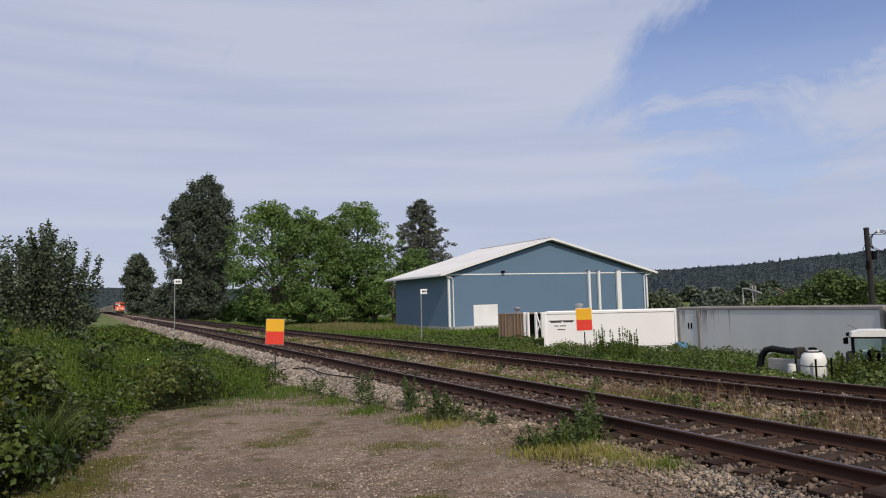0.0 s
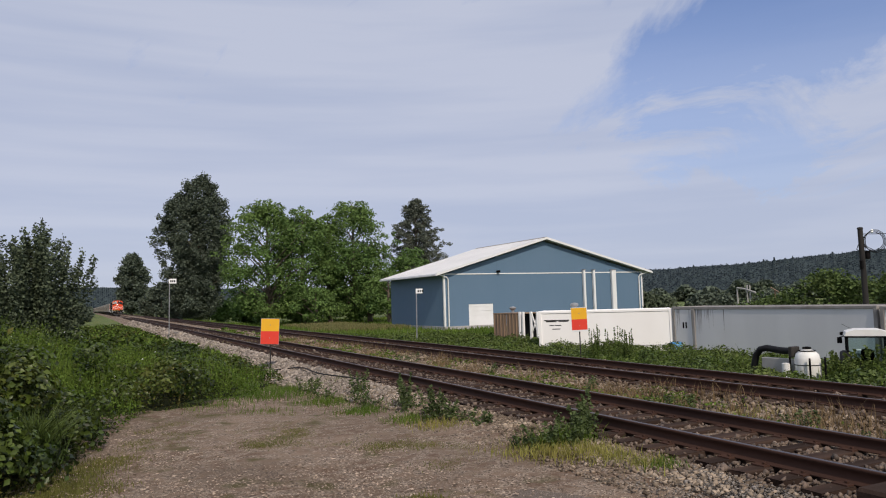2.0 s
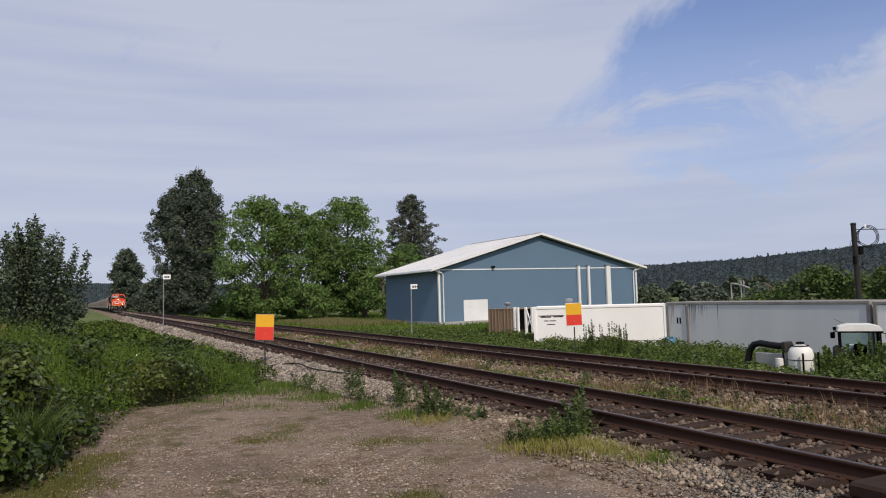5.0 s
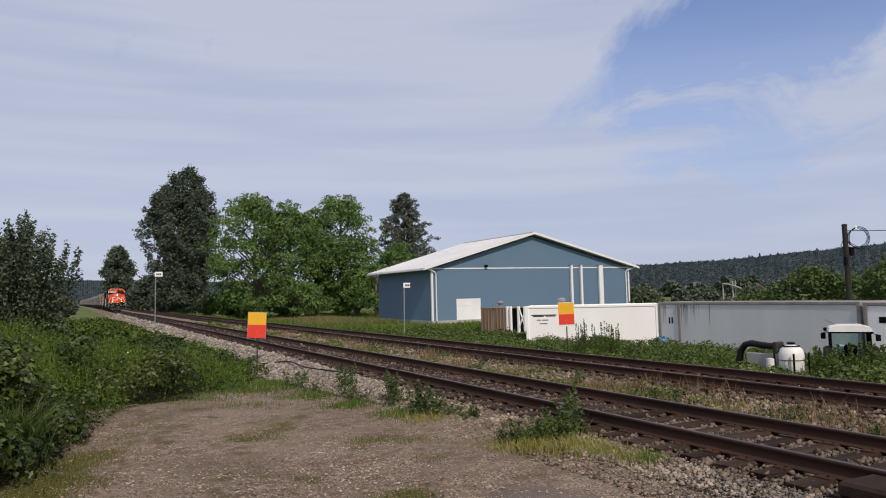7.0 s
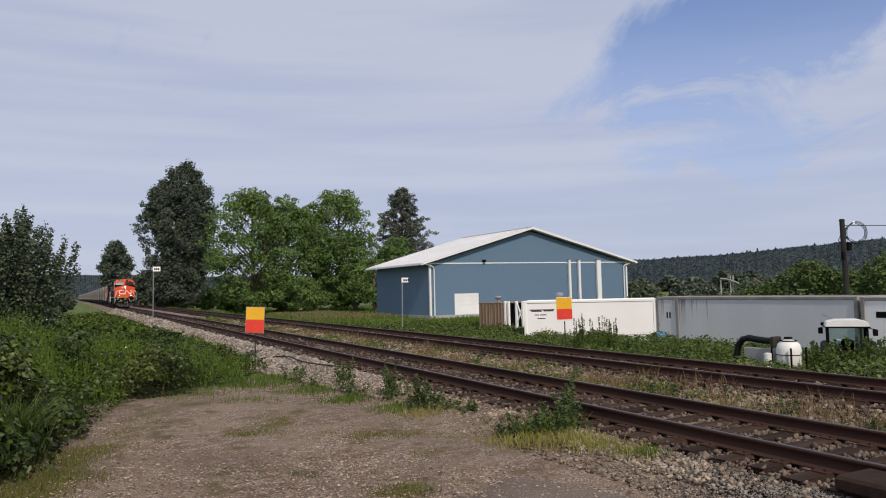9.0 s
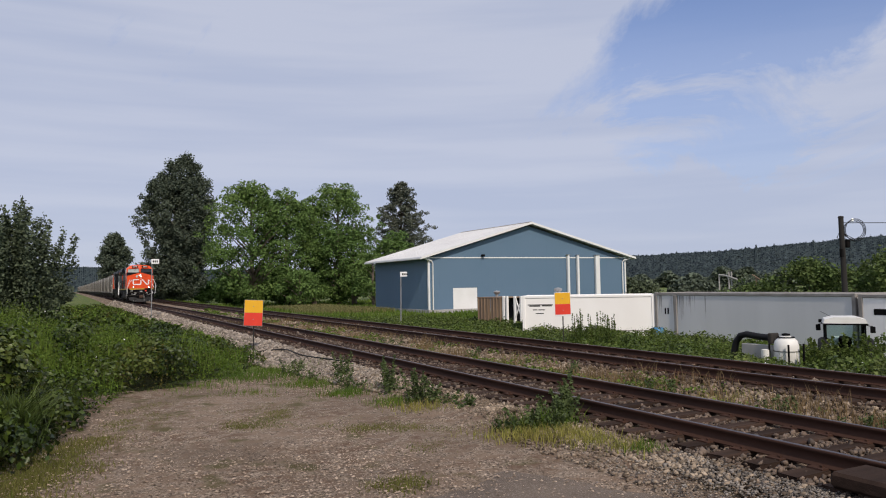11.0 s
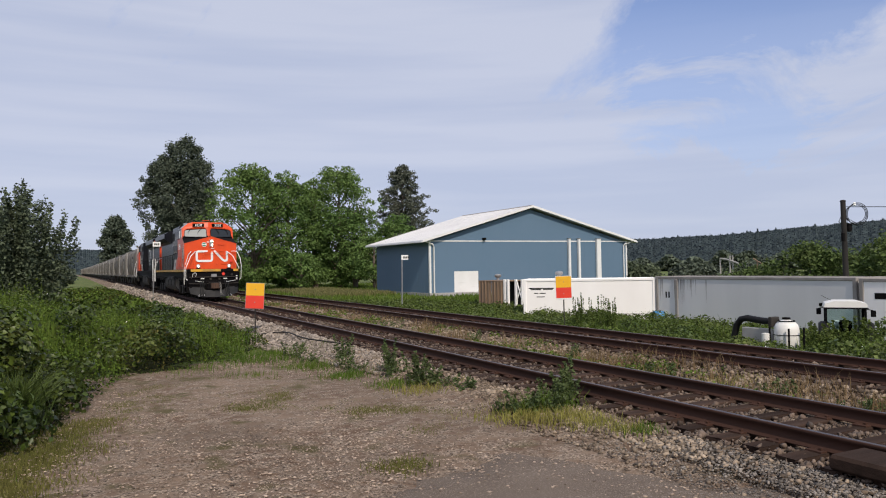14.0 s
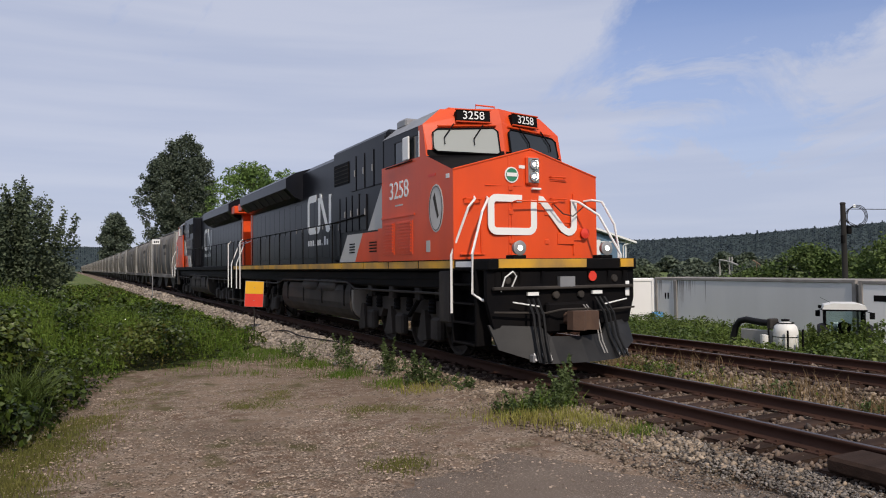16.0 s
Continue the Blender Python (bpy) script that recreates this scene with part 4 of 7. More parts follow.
    part("cab_roof", Geo().add(v, [(3, 6, 13, 11), (5, 12, 14, 8), (6, 7, 8, 14, 13)]), M["galv"], o, "grey cab roof")
    part("cab_brow", Geo().box(-1.0, 1.0, 1.65, 3.2, zr - 0.02, zr + 0.05, 0.04), M["orange"], o)
    part("antenna_dome", Geo().box(-1.3, -0.95, 3.1, 3.6, zr - 0.12, zr + 0.08, 0.04), M["galv"], o)
    tube_rail(o, "roof_rail", [(-0.3, 1.75, zr), (-0.3, 1.75, zr + 0.17), (0.15, 1.75, zr + 0.17), (0.15, 1.75, zr)], r=0.018, mat="orange")
    for s in (-1, 1):
        # points on the facet: u along it from the middle, z up
        def on(u, z, out=0.0):
            t = u / W
            lean = (z - 3.98) / (zt - 3.98)
            y = 1.08 + 0.32 * t + lean * (0.14 + 0.01 * t)
            return (s * u - s * out * 0.19, y - out, z)
        rim = [on(u, z, 0.06) for u, z in ((0.14, 4.06), (0.14, 4.50), (0.22, 4.57), (1.38, 4.50), (1.47, 4.43), (1.49, 4.1), (1.42, 4.04), (0.2, 4.02), (0.14, 4.06))]
        part("window_frame", Geo().tube(rim, 0.018, 6), M["black"], o)
        pane = [on(u, z, 0.055) for u, z in ((0.14, 4.06), (0.14, 4.50), (0.22, 4.57), (1.38, 4.50), (1.47, 4.43), (1.49, 4.1), (1.42, 4.04), (0.2, 4.02))]
        back = [on(u, z, 0.03) for u, z in ((0.14, 4.06), (0.14, 4.50), (0.22, 4.57), (1.38, 4.50), (1.47, 4.43), (1.49, 4.1), (1.42, 4.04), (0.2, 4.02))]
        n = len(pane)
        g = Geo().add(pane + back, [tuple(range(n)), tuple(range(n, 2 * n))[::-1]] + [(i, (i + 1) % n, n + (i + 1) % n, n + i) for i in range(n)])
        # left pane takes the glass with the painted sky glare
        part("windshield", g, M["glass"] if s > 0 else M["glare_glass"], o, "dark reflecting windshield" if s > 0 else "windshield with painted pale glare")
        for u in (0.45, 1.05):
            part("wiper", Geo().tube([on(u, 4.62, 0.09), on(u + 0.22, 4.33, 0.09), on(u + 0.22, 4.2, 0.085)], 0.014, 5), M["black"], o)
        part("visor", Geo().tube([on(0.15, 4.63, 0.05), on(1.35, 4.57, 0.05)], 0.02, 6), M["orange"], o)
        # number board above each window
        zb = 4.79
        bd = part("number_board", Geo().box(-0.36, 0.36, -0.09, 0.06, -0.115, 0.115, 0.02), M["black"], o, "black number board", at=pose(s * 0.60, 1.37, zb, -6, 0, s * 11.0))
        for z0, z1 in ((-0.14, -0.112), (0.112, 0.14)):
            part("board_rim", Geo().box(-0.38, 0.38, -0.105, -0.06, z0, z1, 0.008), M["orange"], bd)
        if numbered:
            part("number", text_mesh(NUMBER, 0.235, M["white_paint"]), None, bd, "white road number", at=pose(0, -0.096, 0, 90, 0, 0))
        else:
            for q in range(4):
                part("numeral_bar", Geo().box(-0.26 + q * 0.14, -0.17 + q * 0.14, -0.1, -0.088, -0.07, 0.07), M["white_paint"], bd)
    # --- cab sides: orange below, black behind the window
    for s in (-1, 1):
        a, b = sorted((s * W, s * (W - 0.05)))
        # lower side shell with the slanted rear edge
        g = Geo().prism([(1.36, deck), (3.95, deck), (3.95, 2.66), (3.7, 2.66), (3.7, 3.98), (1.40, 3.98), (1.36, 3.94)], "x", a, b)
        side = part("cab_side", g, M["orange"], o, "orange cab side")
        g = Geo()
        g.prism([(1.40, 3.975), (1.75, 3.975), (1.75, zt), (1.55, zt)], "x", a, b)
        part("window_post", g, M["orange"], o)
        part("cab_side_upper", Geo().box(a + 0.012, b - 0.012, 1.75, 3.65, 4.44, zt), M["loco_black"], o)
        part("cab_side_upper", Geo().box(a + 0.012, b - 0.012, 3.0, 3.65, 3.975, 4.44), M["loco_black"], o)
        part("side_window", Geo().box(min(s * (W - 0.06), s * (W - 0.03)), max(s * (W - 0.06), s * (W - 0.03)), 1.75, 3.0, 3.975, 4.44), M["glass"], o, "dark cab side window")
        m = part("mirror", Geo().box(min(s * (W + 0.02), s * (W + 0.06)), max(s * (W + 0.02), s * (W + 0.06)), 2.12, 2.42, 3.98, 4.46, 0.015), M["white_paint"], o, "white side mirror")
        part("window_edge", Geo().box(min(s * W, s * (W + 0.008)), max(s * W, s * (W + 0.008)), 1.70, 1.735, 3.98, 4.5), M["white_paint"], o, "pale window edging")
        part("side_sash", Geo().box(min(s * (W - 0.03), s * (W + 0.004)), max(s * (W - 0.03), s * (W + 0.004)), 2.48, 2.52, 3.98, 4.44), M["pale_steel"], o)
        part("notice_plate", Geo().box(min(s * W, s * (W + 0.006)), max(s * W, s * (W + 0.006)), 0.42, 0.56, 3.42, 3.5), M["white_paint"], o)
        part("warning_bar", Geo().box(min(s * W, s * (W + 0.006)), max(s * W, s * (W + 0.006)), 1.0, 1.3, 3.52, 3.57), M["red"], o)
        part("small_print_bar", Geo().box(min(s * W, s * (W + 0.006)), max(s * W, s * (W + 0.006)), 2.55, 2.95, 3.08, 3.11), M["loco_grey"], o)
        part("step_plate", Geo().box(min(s * 1.605, s * 1.615), max(s * 1.605, s * 1.615), -0.38, 0.22, 1.78, 1.88), M["white_paint"], o, "white plate over the steps")
        part("sill_rail", Geo().tube([(s * (W + 0.03), 2.0, 3.94), (s * (W + 0.03), 3.4, 3.94)], 0.014, 6), M["black"], o)
        # grille doors, plates and decals
        for y0, y1, z0, z1 in ((2.05, 2.85, 2.05, 2.75), (3.0, 3.65, 2.05, 2.75)):
            q = part("grille_door", Geo().box(min(s * W, s * (W + 0.012)), max(s * W, s * (W + 0.012)), y0, y1, z0, z1, 0.004), M["orange"], o)
            z = z0 + 0.06
            while z < z1 - 0.05:
                part("louvre", Geo().box(min(s * (W + 0.008), s * (W + 0.035)), max(s * (W + 0.008), s * (W + 0.035)), y0 + 0.06, y1 - 0.06, z, z + 0.025), M["orange"], q)
                z += 0.065
        part("hinge_rail", Geo().box(min(s * W, s * (W + 0.02)), max(s * W, s * (W + 0.02)), 1.95, 3.7, 2.84, 2.88), M["orange"], o)
        part("data_plate", Geo().box(min(s * W, s * (W + 0.006)), max(s * W, s * (W + 0.006)), 1.25, 1.42, 2.08, 2.3), M["loco_grey"], o)
        shield = Geo()
        ring = [(0.98 + 0.31 * math.cos(k * 0.3927), 2.9 + 0.46 * math.sin(k * 0.3927)) for k in range(16)]
        shield.prism(ring, "x", min(s * W, s * (W + 0.006)), max(s * W, s * (W + 0.006)))
        sh = part("shield_decal", shield, M["pale_decal"], o, "pale oval shield decal")
        part("shield_ring", Geo().tube([(s * (W + 0.008), 0.98 + 0.27 * math.cos(k * 0.3927), 2.9 + 0.42 * math.sin(k * 0.3927)) for k in range(17)], 0.008, 4), M["grime"], sh)
        part("shield_mark", Geo().prism([(1.1, 3.1), (1.02, 3.2), (0.86, 2.75), (0.92, 2.7)], "x", min(s * (W + 0.006), s * (W + 0.009)), max(s * (W + 0.006), s * (W + 0.009))), M["grime"], sh)
        if numbered:
            part("number", text_mesh(NUMBER, 0.52, M["white_paint"]), None, o, "white road number", at=pose(s * (W + 0.006), 2.75, 3.4, 90, 0, s * 90))
    # --- equipment cab behind the crew's cab
    eq = part("equipment_cab", Geo().box(-1.5, 1.5, 3.66, 7.5, deck, 4.9, 0.08), M["loco_black"], o, "black equipment cab with tall doors")
    for s in (-1, 1):
        X = s * 1.5

        def flat(name, poly, mat, out=0.012, label="", parent=eq):
            return part(name, Geo().prism(poly, "x", min(X, X + s * out), max(X, X + s * out)), M[mat], parent, label)
        flat("orange_flash", [(3.9, 1.93), (5.75, 1.93), (5.2, 2.62), (3.9, 2.62)], "orange", 0.02, "orange lower side panel")
        flat("grey_flash", [(5.75, 1.93), (6.95, 1.93), (6.3, 2.62), (5.2, 2.62)], "loco_grey", 0.022, "pale grey slanted flash")
        flat("grey_flash", [(3.72, 2.66), (4.85, 2.66), (3.72, 3.9)], "loco_grey", 0.02, "pale grey slanted flash")
        for y0, y1 in ((4.3, 4.75), (5.75, 6.15)):
            for z in (2.15, 2.22, 2.29, 2.36):
                flat("vent_slot", [(y0, z), (y1, z), (y1, z + 0.03), (y0, z + 0.03)], "black", 0.028)
        for y0, y1, z0, z1 in ((3.75, 4.35, 3.7, 4.75), (4.45, 4.95, 3.7, 4.55), (5.05, 5.55, 3.7, 4.55), (5.65, 6.0, 3.7, 4.55), (4.95, 5.35, 2.7, 3.55), (5.45, 5.85, 2.7, 3.6), (5.95, 6.3, 2.7, 3.6), (6.4, 6.8, 2.7, 3.6), (6.9, 7.35, 2.1, 3.6)):
            d = flat("door_panel", [(y0, z0), (y1, z0), (y1, z1), (y0, z1)], "loco_black", 0.03)
            part("latch", Geo().box(min(X + s * 0.03, X + s * 0.05), max(X + s * 0.03, X + s * 0.05), y0 + 0.04, y0 + 0.07, (z0 + z1) / 2 - 0.08, (z0 + z1) / 2 + 0.08), M["galv"], d)
        flat("intake_screen", [(6.2, 3.95), (7.35, 3.95), (7.35, 4.5), (6.2, 4.5)], "black", 0.02, "dark intake screen")
        for z in (4.0, 4.1, 4.2, 4.3, 4.4):
            flat("screen_bar", [(6.2, z), (7.35, z), (7.35, z + 0.02), (6.2, z + 0.02)], "grime", 0.03)
    part("roof_hatch", Geo().box(-0.9, 0.9, 4.2, 7.2, 4.88, 5.0, 0.05), M["loco_black"], o)
    # --- engine hood and radiator
    hood = part("engine_hood", Geo().prism([(-1.05, deck), (1.05, deck), (1.05, 4.88), (0.75, 5.1), (-0.75, 5.1), (-1.05, 4.88)], "y", 7.5, 21.0), M["loco_black"], o, "black engine hood with white emblem")
    for s in (-1, 1):
        X = s * 1.05
        y = 7.75
        while y < 20.4:
            d = part("hood_door", Geo().box(min(X, X + s * 0.02), max(X, X + s * 0.02), y, y + 0.72, 2.1, 3.9, 0.006), M["loco_black"], hood)
            part("latch", Geo().box(min(X + s * 0.02, X + s * 0.04), max(X + s * 0.02, X + s * 0.04), y + 0.62, y + 0.66, 2.95, 3.1), M["galv"], d)
            y += 0.8
        # emblem and lettering bars on the hood, running along the side
        for e in emblem(2.3, 1.0, 0.22, 0, 0.012):
            ob = part("emblem", e, M["white_paint"], hood, "white emblem stroke")
            ob.matrix_basis = pose(X + s * 0.022, 11.6 if s < 0 else 9.3, 2.95, 0, 0, -90 if s < 0 else 90)
        for q in range(9):
            ob = part("lettering_bar", Geo().box(0, 0.05 if q in (3, 6) else 0.15, 0, 0.01, 0, 0.05 if q in (3, 6) else (0.26 if q == 7 else 0.17)), M["white_paint"], hood)
            ob.matrix_basis = pose(X + s * 0.022, (11.7 - q * 0.26) if s < 0 else (9.2 + q * 0.26), 2.48, 0, 0, -90 if s < 0 else 90)
        w = part("radiator_wing", Geo().prism([(s * 1.04, 4.0), (s * 1.35, 4.12), (s * 1.62, 4.4), (s * 1.62, 4.72), (s * 1.3, 4.92), (s * 0.7, 5.105), (s * 0.7, 4.6)], "y", 12.4, 20.5), M["loco_black"], o, "overhanging black radiator wing")
        for k in range(7):
            part("radiator_grille", Geo().prism([(s * 1.36, 4.10), (s * 1.62, 4.38), (s * 1.64, 4.38), (s * 1.38, 4.10)], "y", 12.7 + k * 1.06, 13.55 + k * 1.06), M["grime"], w)
        # walkway handrail and stanchions
        part("handrail", Geo().tube([(s * 1.56, 5.0, 3.05), (s * 1.56, 7.4, 2.98), (s * 1.56, 21.4, 2.95)], 0.018, 6), M["black"], o, "black walkway handrail")
        for k in range(10):
            part("stanchion", Geo().tube([(s * 1.56, 7.4 + k * 1.55, deck - 0.02), (s * 1.56, 7.4 + k * 1.55, 2.95)], 0.018, 6), M["black"], o)
    for y in (8.6, 10.4, 12.0):
        part("roof_fan", Geo().box(-0.55, 0.55, y, y + 1.1, 5.09, 5.2, 0.05), M["loco_black"], o)
    part("exhaust_stack", Geo().box(-0.3, 0.3, 11.5, 11.9, 5.09, 5.3, 0.04), M["grime"], o)
    part("rear_end_panel", Geo().box(-1.07, 1.07, 20.7, 21.06, deck, 4.8, 0.03), M["orange"], o, "orange rear end panel")
    # --- frame, sill, porch
    part("frame", Geo().box(-1.45, 1.45, -0.85, 21.4, 1.35, 1.72, 0.04), M["black"], o)
    part("deck_plate", Geo().box(-1.6, 1.6, -0.9, 21.45, 1.72, 1.92, 0.02), M["black"], o)
    for s in (-1, 1):
        a, b = sorted((s * 1.602, s * 1.612))
        y = 0.3
        while y < 21.0 and numbered:
            part("sill_stripe", Geo().box(a, b, y, y + 1.5, 1.76, 1.9), M["frame_yellow"], o)
            y += 1.56
    g = Geo().box(-1.4, 0.42, -0.925, -0.9, 1.76, 1.91)
    part("front_stripe", g, M["frame_yellow"], o, "yellow stripe across the front sill")
    part("front_stripe", Geo().box(1.2, 1.5, -0.925, -0.9, 1.76, 1.91), M["frame_yellow"], o)
    # front plate with step wells
    part("pilot_plate", Geo().prism([(-1.45, 0.75), (1.45, 0.75), (1.58, 1.2), (1.58, 1.72), (-1.58, 1.72), (-1.58, 1.2)], "y", -0.82, -0.72), M["black"], o, "black pilot plate")
    part("draft_box", Geo().box(-0.45, 0.45, -0.95, -0.7, 0.62, 1.15, 0.04), M["black"], o)
    c = part("coupler", Geo().box(-0.12, 0.12, -1.3, -0.9, 0.76, 0.98, 0.05), M["coupler_rust"], o, "rusty knuckle coupler")
    part("knuckle", Geo().prism([(-0.24, -1.22), (-0.22, -1.36), (-0.1, -1.5), (-0.02, -1.46), (0.02, -1.40), (0.1, -1.44), (0.2, -1.52), (0.25, -1.4), (0.2, -1.22)], "z", 0.70, 1.02), M["coupler_rust"], c)
    part("cut_lever", Geo().tube([(-1.15, -0.95, 1.18), (-0.62, -1.0, 1.09)], 0.013, 6), M["white_paint"], o)
    part("cut_lever", Geo().tube([(1.3, -0.95, 1.18), (0.75, -1.0, 1.10)], 0.013, 6), M["white_paint"], o)
    for x in (-1.3, -0.95, -0.5, 0.5, 0.95, 1.3):
        part("gusset", Geo().prism([(-0.9, 1.70), (-0.82, 1.70), (-0.82, 1.34)], "x", x - 0.02, x + 0.02), M["black"], o)
    part("buffer_beam", Geo().box(-1.5, 1.5, -0.93, -0.84, 1.38, 1.44, 0.015), M["grime"], o)
    part("lever_rod", Geo().tube([(-1.5, -0.92, 1.02), (-0.5, -0.98, 0.98), (-0.3, -1.15, 1.04), (0.3, -1.15, 1.04), (0.5, -0.98, 0.98), (1.5, -0.92, 1.02)], 0.018, 6), M["grime"], o, smooth=True)
    for x in (-1.2, -0.2, 0.34, 1.1):
        part("receptacle", Geo().lathe([(0.06, 0.0), (0.075, -0.03), (0.06, -0.06), (0.01, -0.065)], (x, -0.82, 1.55 if abs(x) > 1 else 1.28), "y", 12), M["grime"], o, smooth=True)
    for x in (0.28, 0.34):
        part("coupler_chain", Geo().tube([(x, -1.0, 1.1), (x + 0.03, -1.3, 0.85), (x + 0.01, -1.42, 0.5), (x + 0.05, -1.5, 0.3)], 0.011, 5), M["pale_steel"], o)
    for x in (-0.95, -0.78, -0.66, 0.8, 0.93):
        part("hose_fitting", Geo().tube([(x, -1.36 + 0.1 * abs(x), 0.34), (x, -1.42 + 0.1 * abs(x), 0.22)], 0.02, 6), M["galv"], o)
    # snow plough: two swept blades
    for s in (-1, 1):
        g = Geo()
        top = [(s * 0.0, -1.26, 0.58), (s * 0.55, -1.18, 0.60), (s * 0.7, -1.1, 0.76), (s * 1.5, -0.72, 0.80)]
        low = [(s * 0.0, -1.5, 0.17), (s * 0.55, -1.43, 0.17), (s * 0.8, -1.32, 0.17), (s * 1.44, -0.96, 0.40)]
        th = Vector((0, 0.05, 0))
        v = top + low + [tuple(Vector(p) + th) for p in top + low]
        f = [(i, i + 1, i + 5, i + 4) for i in range(3)] + [(i + 8, i + 12, i + 13, i + 9) for i in range(3)] + [(0, 8, 9, 1), (1, 9, 10, 2), (2, 10, 11, 3), (4, 5, 13, 12), (5, 6, 14, 13), (6, 7, 15, 14), (3, 11, 15, 7), (0, 4, 12, 8)]
        part("plough_blade", g.add(v, f), M["plough"], o, "scuffed dark steel plough blade")
        for k in range(3):
            x = s * (0.62 + 0.1 * k)
            part("brake_hose", Geo().tube([(x, -0.9, 1.22), (x + s * 0.03, -1.12, 0.95), (x + s * 0.05, -1.22, 0.55), (x + s * 0.1, -1.42, 0.2)], 0.024, 6), M["tarp"], o)
        part("hose_tag", Geo().box(min(s * 0.58, s * 0.8), max(s * 0.58, s * 0.8), -0.88, -0.83, 1.28, 1.34), M["white_paint"], o)
        part("glad_hand", Geo().box(s * 0.97 - 0.03, s * 0.97 + 0.03, -1.32, -1.2, 0.2, 0.32, 0.01), M["galv"], o)
        # ditch light on the porch
        d = part("ditch_light", Geo().lathe([(0.05, 0.12), (0.11, 0.05), (0.128, -0.04), (0.102, -0.05)], (s * 0.94, -0.82, 2.1), "y", 18), M["galv"], o, "round ditch light", smooth=True)
        part("lamp_lens", Geo().lathe([(0.1, -0.045), (0.07, -0.048), (0.01, -0.05)], (s * 0.94, -0.82, 2.1), "y", 18), M["lens"], d, "silvered ditch light lens", smooth=True)
        part("lamp_glow", Geo().lathe([(0.044, -0.051), (0.034, -0.062), (0.005, -0.067)], (s * 0.94, -0.82, 2.1), "y", 14), M["ditch"], d, "lit ditch light bulb")
        part("light_bracket", Geo().box(s * 0.94 - 0.13, s * 0.94 + 0.13, -0.86, -0.6, 1.92, 1.98, 0.01), M["black"], o)
        # stair well and treads
        st = part("step_well", Geo().box(min(s * 1.28, s * 1.34), max(s * 1.28, s * 1.34), -0.45, 0.42, 0.35, 1.74), M["black"], o)
        part("step_side", Geo().box(min(s * 1.3, s * 1.6), max(s * 1.3, s * 1.6), 0.36, 0.44, 0.35, 1.74, 0.01), M["black"], o)
        part("step_side", Geo().box(min(s * 1.3, s * 1.6), max(s * 1.3, s * 1.6), -0.5, -0.42, 0.42, 1.74, 0.01), M["black"], o)
        for z in (0.42, 0.78, 1.12, 1.45):
            part("step_tread", Geo().box(min(s * 1.32, s * 1.62), max(s * 1.32, s * 1.62), -0.42, 0.36, z, z + 0.035, 0.005), M["black"], o)
        # white grab rails from the nose down the steps
        if s > 0:
            tube_rail(o, "grab_rail", [(1.3, YF + 0.05, 3.06), (1.36, YF - 0.12, 3.07), (1.62, YF - 0.12, 3.05), (1.8, -0.05, 2.6), (1.86, -0.1, 2.1), (1.82, -0.1, 1.3), (1.66, -0.3, 1.2)], "white grab rail")
        else:
            tube_rail(o, "grab_rail", [(-1.22, YF, 3.06), (-1.26, YF - 0.1, 3.02), (-1.40, 0.12, 2.85), (-1.63, 0.36, 2.0), (-1.63, 0.36, 0.95)], "white grab rail")
        tube_rail(o, "grab_rail", [(s * 0.95, YF, 3.06), (s * 1.02, YF - 0.16, 3.02), (s * 1.30, -0.2, 2.75), (s * 1.63, -0.42, 2.0), (s * 1.63, -0.42, 1.32), (s * 1.55, -0.6, 1.22), (s * 1.4, -0.8, 1.16)], "white grab rail")
        if s > 0:
            part("sight_plate", Geo().box(1.36, 1.46, -0.86, -0.83, 1.22, 1.5, 0.03), M["white_paint"], o)
            continue
        tube_rail(o, "porch_loop", [(s * 1.33, -0.86, 1.36), (s * 1.28, -0.92, 1.6), (s * 1.14, -0.94, 1.7), (s * 1.06, -0.93, 1.62), (s * 1.12, -0.86, 1.42)], r=0.014)
    for s in (-1, 1):
        part("jack_pad", Geo().box(min(s * 1.35, s * 1.6), max(s * 1.35, s * 1.6), 0.5, 0.95, 0.75, 1.72, 0.03), M["grime"], o)
    part("porch_rail", Geo().tube([(-0.42, YF, 2.98), (-0.42, YF - 0.2, 3.0), (0.5, YF - 0.2, 3.0), (0.5, YF, 2.98)], 0.016, 6), M["orange"], o)
    part("class_plate", Geo().box(-0.16, 0.16, -0.93, -0.82, 1.42, 1.6), M["galv"], o)
    part("marker_disc", Geo().lathe([(0.09, -0.02), (0.09, -0.05), (0.02, -0.05)], (0.58, -0.84, 1.6), "y", 16), M["red"], o, "red round marker", smooth=True)
    part("marker_lamp", Geo().lathe([(0.1, -0.02), (0.1, -0.06), (0.02, -0.08)], (1.25, YF, 2.42), "y", 14), M["red"], o, "small red marker lamp", smooth=True)
    # --- fuel tank, trucks, underside gear
    curve = [(1.45, 1.34), (1.50, 1.2)] + [(1.05 + 0.46 * math.cos(a), 0.88 - 0.46 * math.sin(a)) for a in (0.0, 0.35, 0.7, 1.05, 1.4)]
    g = Geo().prism([(-x, z) for x, z in curve] + [(x, z) for x, z in reversed(curve)], "y", 6.2, 13.4)
    tank = part("fuel_tank", g, M["grime"], o, "dusty grey fuel tank")
    for s in (-1, 1):
        part("tank_end", Geo().prism([(s * 0.9, 1.3)] + [(s * (x - 0.04), z + 0.02) for x, z in curve[1:]] + [(s * 0.9, 0.46)], "y", 6.05, 6.21), M["hopper"], tank, "dusty worn tank end")
        for y0 in (7.4, 9.2):
            part("air_reservoir", Geo().lathe([(0.02, 0.0), (0.2, 0.04), (0.24, 0.15), (0.24, 1.45), (0.2, 1.56), (0.02, 1.6)], (s * 1.3, y0, 1.28), "y", 14), M["grime"], o, smooth=True)
